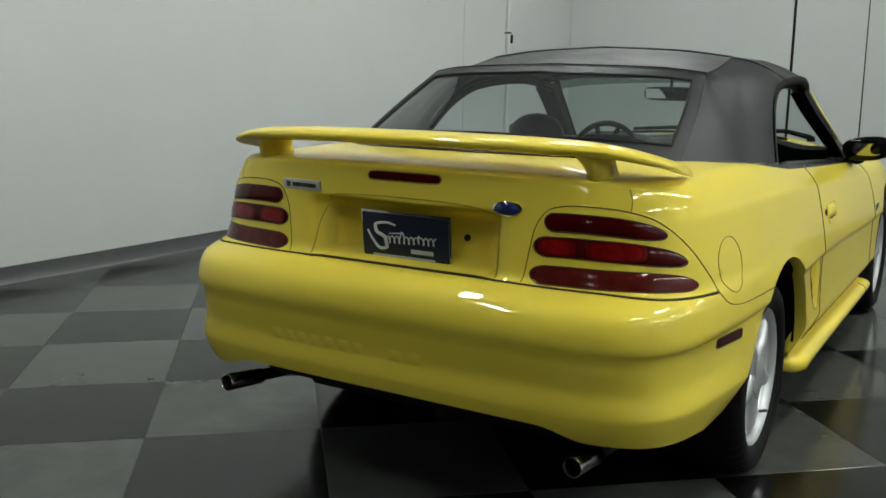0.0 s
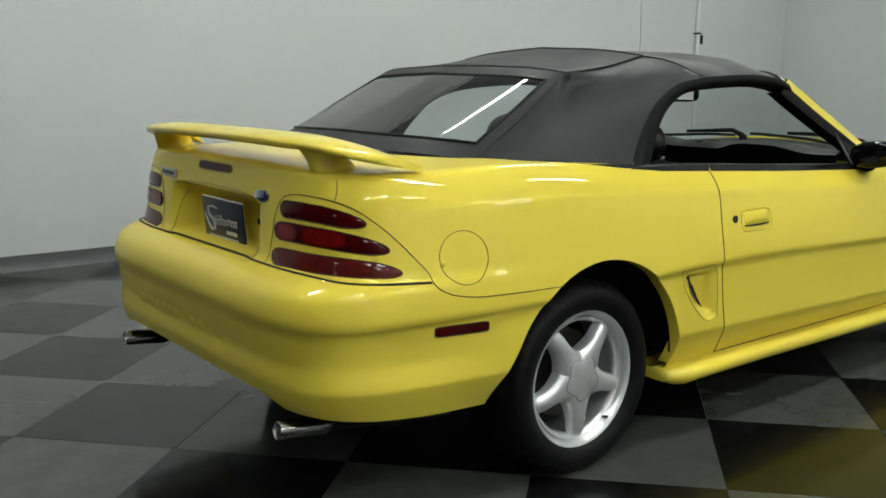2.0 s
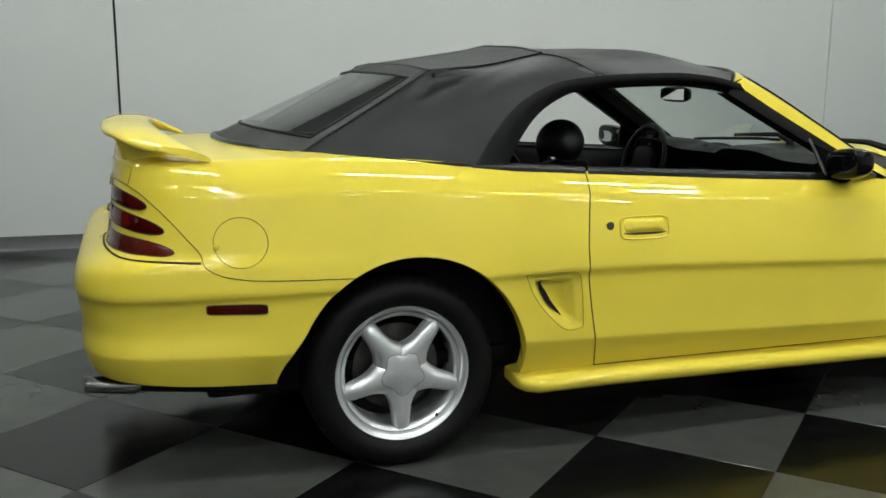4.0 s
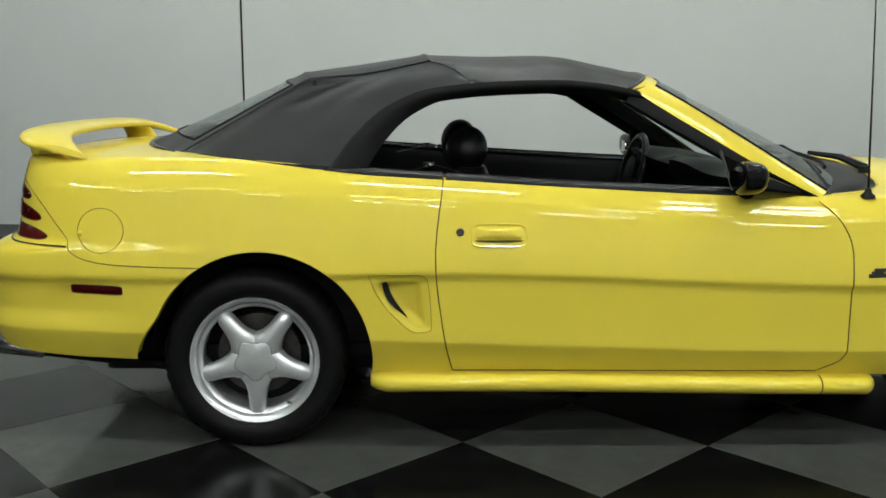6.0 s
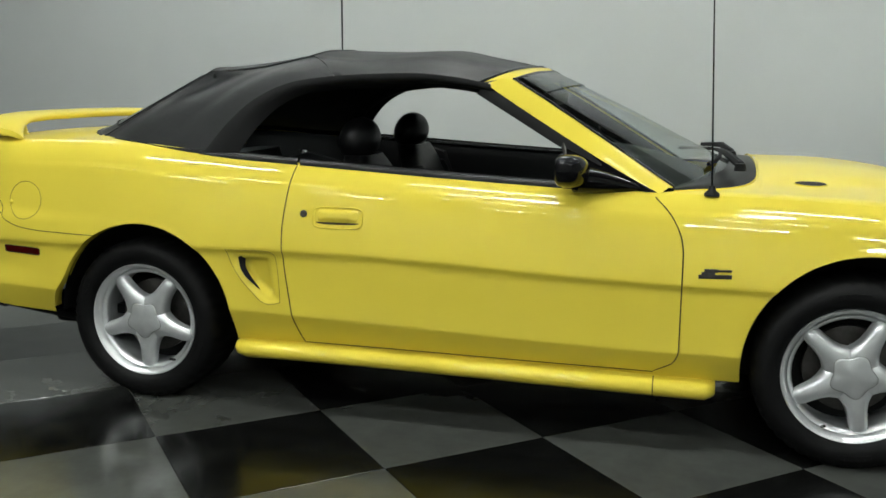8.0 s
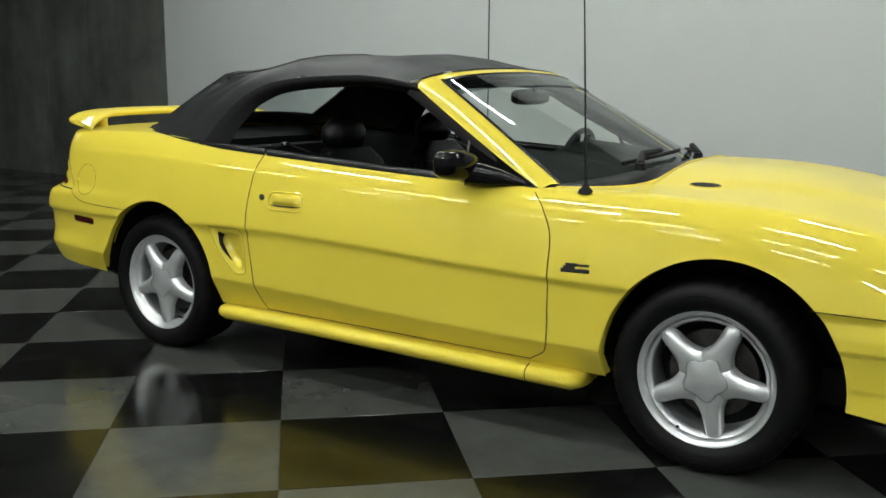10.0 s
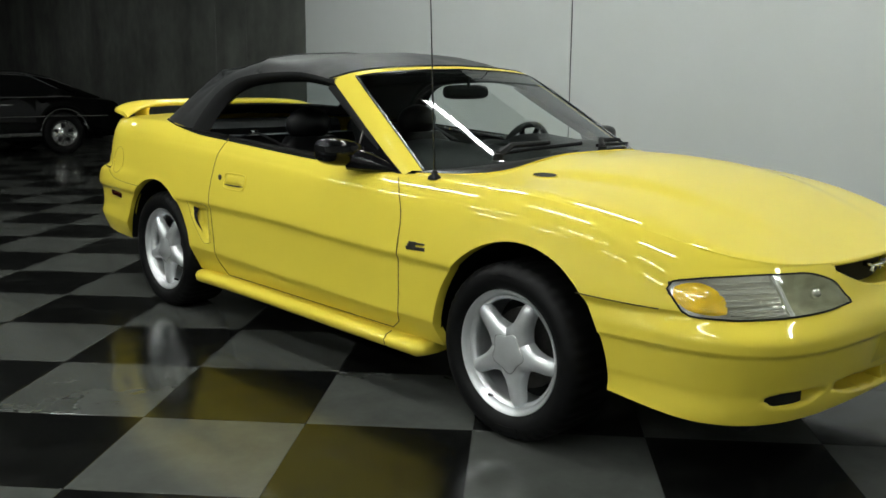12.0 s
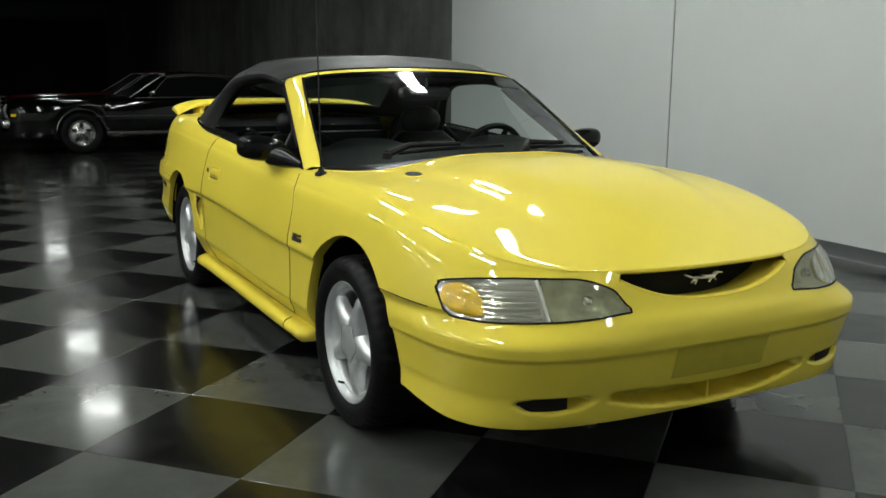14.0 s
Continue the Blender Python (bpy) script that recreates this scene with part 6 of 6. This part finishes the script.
bmesh.ops.create_uvsphere(vent, u_segments=20, v_segments=10, radius=1.0, matrix=Matrix.Translation((1.70, 0.0, 0.945)) @ Matrix.Diagonal((0.07, 0.07, 0.022, 1)))
part("clock_pod", vent, PLASTIC, dash, "round pod on the dashboard")
part("console", one_box((0.75, -0.10, 0.34), (1.72, 0.10, 0.60), 0.03), PLASTIC, car, "black centre console")
part("gear_knob", lathe([(0.0, 0.0), (0.012, 0.0), (0.010, 0.10), (0.022, 0.115), (0.024, 0.14), (0.0, 0.155)], 16, "z"), LEATHER, car, matrix=Matrix.Translation((1.30, 0.0, 0.60)))

wheel_s = assembly("steering_wheel", "black four-spoke steering wheel")
wheel_s.matrix_local = pose(1.55, 0.37, 0.850, 0, -76, 0)
ring = [(0.178 * math.cos(q), 0.178 * math.sin(q), 0) for q in np.linspace(0, 2 * math.pi, 41)[:-1]]
part("wheel_ring", tube(ring, 0.0155, 10, True), LEATHER, wheel_s)
part("wheel_hub", loft([rounded_ring(0, 0, z, a, a * 1.1, 20) for z, a in ((-0.05, 0.05), (-0.01, 0.085), (0.015, 0.075), (0.022, 0.04))]), PLASTIC, wheel_s)
for q in (0.35, math.pi - 0.35, -1.2, math.pi + 1.2):
    part("wheel_spoke", tube([(0.06 * math.cos(q + 1.57), 0.06 * math.sin(q + 1.57), 0), (0.18 * math.cos(q + 1.57), 0.18 * math.sin(q + 1.57), 0)], [0.018, 0.013], 8), PLASTIC, wheel_s)
part("steering_column", tube([(1.55, 0.37, 0.870), (1.75, 0.37, 0.78)], 0.035, 10), PLASTIC, wheel_s, matrix=wheel_s.matrix_local.inverted())

# inner mirror, sun visors, belts and the inside bow of the top
rm = assembly("inner_mirror", "black framed inner rear-view mirror")
rm.matrix_local = pose(1.485, 0.02, 1.180, 0, 0, -8)
part("mirror_case", loft([rounded_ring(x, 0, 0, a, b, 24, 0.5, axis="x") for x, a, b in ((-0.012, 0.128, 0.028), (0.0, 0.134, 0.034), (0.02, 0.12, 0.028), (0.032, 0.07, 0.015))]), SATIN, rm)
part("mirror_face", one_box((-0.0145, -0.118, -0.023), (-0.0125, 0.118, 0.023)), MIRROR, rm, smooth=False)
part("stalk", tube([(0.02, 0, 0.02), (0.02, 0, 0.075)], 0.008, 6), SATIN, rm)
for m in (1, -1):
    v = part("sun_visor", one_box((1.20, min(m * 0.12, m * 0.52), 1.252), (1.37, max(m * 0.12, m * 0.52), 1.268), 0.007), PLASTIC, car, "folded black sun visor", matrix=pose(0, 0, 0, 0, 0, 0))
    part("seat_belt", tube([(0.46, m * -0.64, 0.93), (0.62, m * -0.60, 0.97), (0.86, m * -0.56, 0.90), (0.98, m * -0.52, 0.62)], 0.016, 6, flat=0.15), SATIN, car, "black seat belt")
    part("belt_guide", lathe([(0.0, 0.0), (0.02, 0.0), (0.02, 0.012), (0.0, 0.016)], 14, "z"), CHROME, car, matrix=Matrix.Translation((0.60, m * -0.60, 0.965)))
    rail = [tuple((p + np.array([0.02, 0.05, -0.03])) * np.array([1, m, 1])) for p in np.r_[EDGE_A[4:], EDGE_B[1:]]]
    part("roof_rail", tube(rail, 0.016, 6), SATIN, car, "black folding roof rail")
for pts in ((RIDGE_A[-1], CROWN_A[-1]), (RIDGE_A[1], CROWN_A[1]), (RIDGE_B[14], CROWN_B[14])):
    a, b = (np.array(p) + np.array([0, 0, -0.022]) for p in pts)
    arc = [tuple(a), tuple(0.5 * (a + b) + np.array([0, 0, 0.010])), tuple(b), (0.5 * (a[0] + b[0]), -0.5 * a[1], 0.5 * (a[2] + b[2]) + 0.010), (a[0], -a[1], a[2])]
    part("roof_bow", tube([tuple(p) for p in spline(arc, 20)], 0.014, 6), SATIN, car, "black bow under the soft top")


# ---------------------------------------------------------------- old cars parked in the dark
def old_coupe(name, label, paint, matrix):
    """A long-nosed old coupe. Its nose points along +x here; length about 5.1 m."""
    c = thing(name, label, "car", matrix @ Matrix.Diagonal((0.93, 1, 1, 1)), "parked old cars")
    top = curve([-2.55, -2.35, -1.6, -0.9, 0.6, 1.6, 2.4, 2.62], [0.72, 0.84, 0.90, 0.90, 0.88, 0.86, 0.83, 0.78])
    wide = curve([-2.56, -2.45, -1.6, 0.0, 1.6, 2.45, 2.63], [0.80, 0.90, 0.955, 0.965, 0.94, 0.88, 0.78])
    rows = []
    for x in np.r_[-2.56, -2.52, np.linspace(-2.4, 2.5, 70), 2.58, 2.63]:
        t, w = float(top(x)), float(wide(x))
        lowz = 0.27
        for ax in (-1.45, 1.50):
            d = abs(x - ax)
            if d < 0.39:
                lowz = max(lowz, 0.33 + math.sqrt(0.39 ** 2 - d * d) * 0.93)
        zs = [lowz, lowz + 0.25 * (t - lowz), lowz + 0.55 * (t - lowz), lowz + 0.8 * (t - lowz), t - 0.02]
        prof = [(w * 0.97, zs[0]), (w, zs[1]), (w * 0.995, zs[2]), (w * 0.985, zs[3]), (w * 0.95, zs[4]), (w * 0.88, t), (w * 0.45, t + 0.025), (0, t + 0.03)]
        rows.append([(x, y, z) for y, z in prof] + [(x, -y, z) for y, z in prof[::-1][1:]])
    bm = grid_bm(rows)
    bmesh.ops.holes_fill(bm, edges=bm.edges, sides=20)
    bmesh.ops.recalc_face_normals(bm, faces=bm.faces)
    part("body", bm, paint, c, "long glossy body", angle=50)
    # cabin: fast roof line
    roof_rows = []
    for x, z, w in ((0.62, 0.89, 0.78), (0.30, 1.08, 0.72), (-0.05, 1.26, 0.64), (-0.45, 1.30, 0.62), (-0.95, 1.285, 0.62), (-1.35, 1.21, 0.64), (-1.75, 1.06, 0.70), (-2.15, 0.90, 0.80)):
        roof_rows.append([(x, w + 0.16 * min(1.0, (z - 0.88) / 0.3), 0.88), (x, w, z - 0.05 * min(1, (z - 0.88) / 0.1)), (x, w * 0.9, z), (x, 0, z + 0.015), (x, -w * 0.9, z),
                          (x, -w, z - 0.05 * min(1, (z - 0.88) / 0.1)), (x, -w - 0.16 * min(1.0, (z - 0.88) / 0.3), 0.88)])
    bm = grid_bm(roof_rows)
    bmesh.ops.recalc_face_normals(bm, faces=bm.faces)
    part("roof", bm, paint, c, "fast sloping roof", angle=50)
    for m in (1, -1):
        pane = bmesh.new()
        vs = [pane.verts.new(p) for p in ((0.34, m * 0.86, 0.90), (0.02, m * 0.72, 1.20), (-0.45, m * 0.70, 1.24), (-1.0, m * 0.70, 1.22), (-1.42, m * 0.80, 1.02), (-1.5, m * 0.86, 0.90))]
        pane.faces.new(vs)
        part("side_window", thicken(pane, 0.01), CAR_GLASS, c, "dark side window", smooth=False)
        part("window_trim", tube([(0.34, m * 0.868, 0.90), (0.02, m * 0.728, 1.205), (-0.45, m * 0.708, 1.248), (-1.0, m * 0.708, 1.228), (-1.42, m * 0.808, 1.025)], 0.008, 6), BRIGHT_TRIM, c, "bright window trim")
        part("roof_gutter", tube([(0.10, m * 0.66, 1.225), (-0.45, m * 0.635, 1.272), (-0.95, m * 0.635, 1.258), (-1.4, m * 0.67, 1.17), (-1.8, m * 0.74, 1.02)], 0.011, 6), BRIGHT_TRIM, c, "bright roof gutter")
        part("belt_trim", tube([(0.6, m * 0.90, 0.885), (-0.5, m * 0.925, 0.895), (-1.6, m * 0.915, 0.905)], 0.010, 6), BRIGHT_TRIM, c, "bright belt trim")
        # bright bar added in place of the lamps' reflections along the body side
        part("side_highlight", tube([(-2.2, m * 0.955, 0.60), (-1.2, m * 0.972, 0.605), (0.0, m * 0.972, 0.60), (1.3, m * 0.952, 0.595)], 0.008, 6), BRIGHT_TRIM, c, "thin bright line in place of lamp reflections on the side")
        part("door_handle", one_box((-0.62, m * 0.958 - 0.012, 0.775), (-0.44, m * 0.958 + 0.012, 0.795), 0.005), BRIGHT_TRIM, c, "bright door handle")
        part("front_seat_back", loft([rounded_ring(-0.42, m * 0.36, z, 0.07, w, 16) for z, w in ((0.80, 0.25), (0.98, 0.24), (1.06, 0.18))]), SATIN, c, "dark seat back")
        part("quarter_pillar_trim", tube([(-1.02, m * 0.705, 1.21), (-1.05, m * 0.80, 0.91)], 0.009, 6), BRIGHT_TRIM, c, "bright window post")
        part("sill_trim", tube([(-1.05, m * 0.948, 0.33), (0.0, m * 0.955, 0.325), (1.1, m * 0.94, 0.33)], 0.030, 6), BRIGHT_TRIM, c, "bright sill trim")
        part("fender_trim", tube([(1.5 + 0.40 * math.cos(q), m * 0.935, 0.33 + 0.385 * math.sin(q)) for q in np.linspace(0.15, math.pi - 0.15, 18)], 0.009, 6), BRIGHT_TRIM, c, "bright arch trim")
        part("fender_trim", tube([(-1.45 + 0.40 * math.cos(q), m * 0.945, 0.33 + 0.385 * math.sin(q)) for q in np.linspace(0.15, math.pi - 0.15, 18)], 0.009, 6), BRIGHT_TRIM, c, "bright arch trim")
        for ax in (-1.45, 1.50):
            w = part("wheel", lathe([(0.20, 0.0), (0.215, -0.016), (0.26, -0.022), (0.31, -0.012), (0.335, 0.02), (0.335, 0.20), (0.20, 0.21)], 40), RUBBER, c, "black tyre",
                     matrix=Matrix.Translation((ax, m * 0.90, 0.335)) @ Matrix.Diagonal((1 / 0.93, 1, 1, 1)) @ pose(0, 0, 0, 0, 0, 0 if m == -1 else 180))
            part("rim", lathe([(0.0, 0.0), (0.05, -0.005), (0.09, 0.03), (0.16, 0.035), (0.185, 0.0), (0.20, -0.012), (0.205, 0.0)], 32), BRIGHT_TRIM, w, "polished rim", angle=50)
            for k in range(5):
                q = 2 * math.pi * k / 5
                part("slot", one_box((-0.028, 0.02, 0.075), (0.028, 0.03, 0.155), 0.012), SATIN, w, matrix=pose(0, 0, 0, 0, math.degrees(q), 0))
        part("mirror", loft([rounded_ring(0.32 + x, m * 0.99, 0.97, a, a * 0.7, 14, 0.8, axis="x") for x, a in ((-0.03, 0.05), (0.02, 0.045), (0.05, 0.015))]), BRIGHT_TRIM, c, "small chrome mirror")
    ws = bmesh.new()
    vs = [ws.verts.new(p) for p in ((0.66, -0.76, 0.885), (0.66, 0.76, 0.885), (0.02, 0.62, 1.262), (0.02, -0.62, 1.262))]
    ws.faces.new(vs)
    part("windscreen", thicken(ws, 0.008), CAR_GLASS, c, "dark windscreen", smooth=False)
    part("windscreen_trim", tube([(0.66, -0.77, 0.89), (0.02, -0.63, 1.268), (0.02, 0.63, 1.268), (0.66, 0.77, 0.89)], 0.010, 6), BRIGHT_TRIM, c, "bright windscreen trim")
    part("front_bumper", one_box((2.60, -0.86, 0.42), (2.72, 0.86, 0.54), 0.04), BRIGHT_TRIM, c, "chrome front bumper")
    part("rear_bumper", one_box((-2.66, -0.86, 0.44), (-2.55, 0.86, 0.56), 0.04), BRIGHT_TRIM, c, "chrome rear bumper")
    part("grille", one_box((2.60, -0.50, 0.56), (2.645, 0.50, 0.75), 0.012), SATIN, c, "dark grille between the head lamps")
    for k in range(5):
        part("grille_bar", one_box((2.640, -0.50, 0.585 + 0.036 * k), (2.655, 0.50, 0.593 + 0.036 * k), 0.003, 1), BRIGHT_TRIM, c, "bright grille bar")
    for m in (1, -1):
        part("fender_edge", tube([(2.60, m * 0.80, 0.50), (2.66, m * 0.80, 0.66), (2.63, m * 0.79, 0.79)], 0.016, 6), BRIGHT_TRIM, c, "bright leading edge of the fender")
        part("corner_lamp", one_box((2.50, m * 0.865 - 0.012, 0.60), (2.58, m * 0.865 + 0.012, 0.64), 0.006), AMBER, c, "small amber corner lamp")
        part("head_lamp", lathe([(0.0, -0.02), (0.06, -0.015), (0.085, 0.0), (0.09, 0.02)], 20), REFLECTOR, c, "round head lamp", matrix=Matrix.Translation((2.66, m * 0.62, 0.67)) @ pose(0, 0, 0, 0, 0, 90))
    part("hood_stripe", one_box((0.75, 0.30, 0.0), (2.3, 0.36, 0.004)), WHITE_INK if paint is RED_CAR else paint, c, matrix=pose(0, 0, 0.895, 0, 1.5, 0), smooth=False)
    part("underside", one_box((-2.2, -0.75, 0.22), (2.3, 0.75, 0.45), 0.03), SATIN, c, "dark underside")
    return c


old_coupe("parked_coupe", "glossy black old coupe with chrome trim, parked in the dark", BLACK_CAR, pose(-11.0, 1.26, 0, 0, 0, -90))
old_coupe("parked_coupe", "dark red old coupe with a pale hood stripe, unlit", RED_CAR, pose(-13.5, 1.40, 0, 0, 0, -90))


# ---------------------------------------------------------------- the chequered floor
floor = thing("floor", "polished chequered floor of black and grey square tiles", "floor", kind="structure")
GRID = radians(41.74)
TU = Vector((math.cos(GRID), math.sin(GRID))) * TILE
TV = Vector((math.sin(GRID), -math.cos(GRID))) * TILE
ORIGIN = Vector((0.719, -0.778))
bed = part("bed", one_box((-40.2, -9.2, -0.1), (WALL_FRONT + 0.1, WALL_Y + 0.1, -0.004)), GROUT, floor, "dark bed under the tiles", smooth=False, matrix=ROOM_POSE)


tile_meshes = []
for mat in (TILE_DARK, TILE_LIGHT):
    h = TILE / 2 - 0.0006
    e = 0.0012
    vs = [(-h, -h, -0.004), (h, -h, -0.004), (h, h, -0.004), (-h, h, -0.004),
          (-h, -h, -e), (h, -h, -e), (h, h, -e), (-h, h, -e),
          (-h + e, -h + e, 0), (h - e, -h + e, 0), (h - e, h - e, 0), (-h + e, h - e, 0)]
    fs = [(8, 9, 10, 11)] + [(a + 4, (a + 1) % 4 + 4, (a + 1) % 4 + 8, a + 8) for a in range(4)] + [(a, (a + 1) % 4, (a + 1) % 4 + 4, a + 4) for a in range(4)]
    me = mesh_of("tile", vs, fs, smooth=False)
    me.materials.append(mat)
    tile_meshes.append(me)
turn_room = Matrix.Rotation(-ROOM, 2)
near, far = [], {0: ([], []), 1: ([], [])}
for i in range(-75, 40):
    for j in range(-75, 40):
        c = ORIGIN + (i + 0.5) * TU + (j + 0.5) * TV
        r = turn_room @ c
        if not (-40.2 < r.x < WALL_FRONT + 0.4 and -9.3 < r.y < WALL_Y + 0.45):
            continue
        tone = (i + j + 1) % 2
        if ((c.x - 0.9) / 5.6) ** 2 + ((c.y + 0.3) / 3.9) ** 2 < 1 and len(near) < 300:
            near.append((c, tone))
        else:
            vs, fs = far[tone]
            n = len(vs)
            vs += [(*(c + a * 0.4985 * TU + b * 0.4985 * TV), 0.0) for a, b in ((-1, -1), (-1, 1), (1, 1), (1, -1))]
            fs.append((n, n + 1, n + 2, n + 3))
for tone, (vs, fs) in far.items():
    me = mesh_of("far_tiles", vs, fs, smooth=False)
    me.update()
    ob = put("far_tiles", me, (TILE_DARK, TILE_LIGHT)[tone], floor)
    tagged(ob, kind="stuff")
    bm = bmesh.new()
    bm.from_mesh(me)
    bmesh.ops.recalc_face_normals(bm, faces=bm.faces)
    for f in bm.faces:
        if f.normal.z < 0:
            f.normal_flip()
    bm.to_mesh(me)
    bm.free()
for c, tone in near:
    ob = new("tile", tile_meshes[tone])
    ob.parent = floor
    ob.matrix_local = Matrix.Translation((c.x, c.y, 0.0)) @ Matrix.Rotation(GRID, 4, "Z")
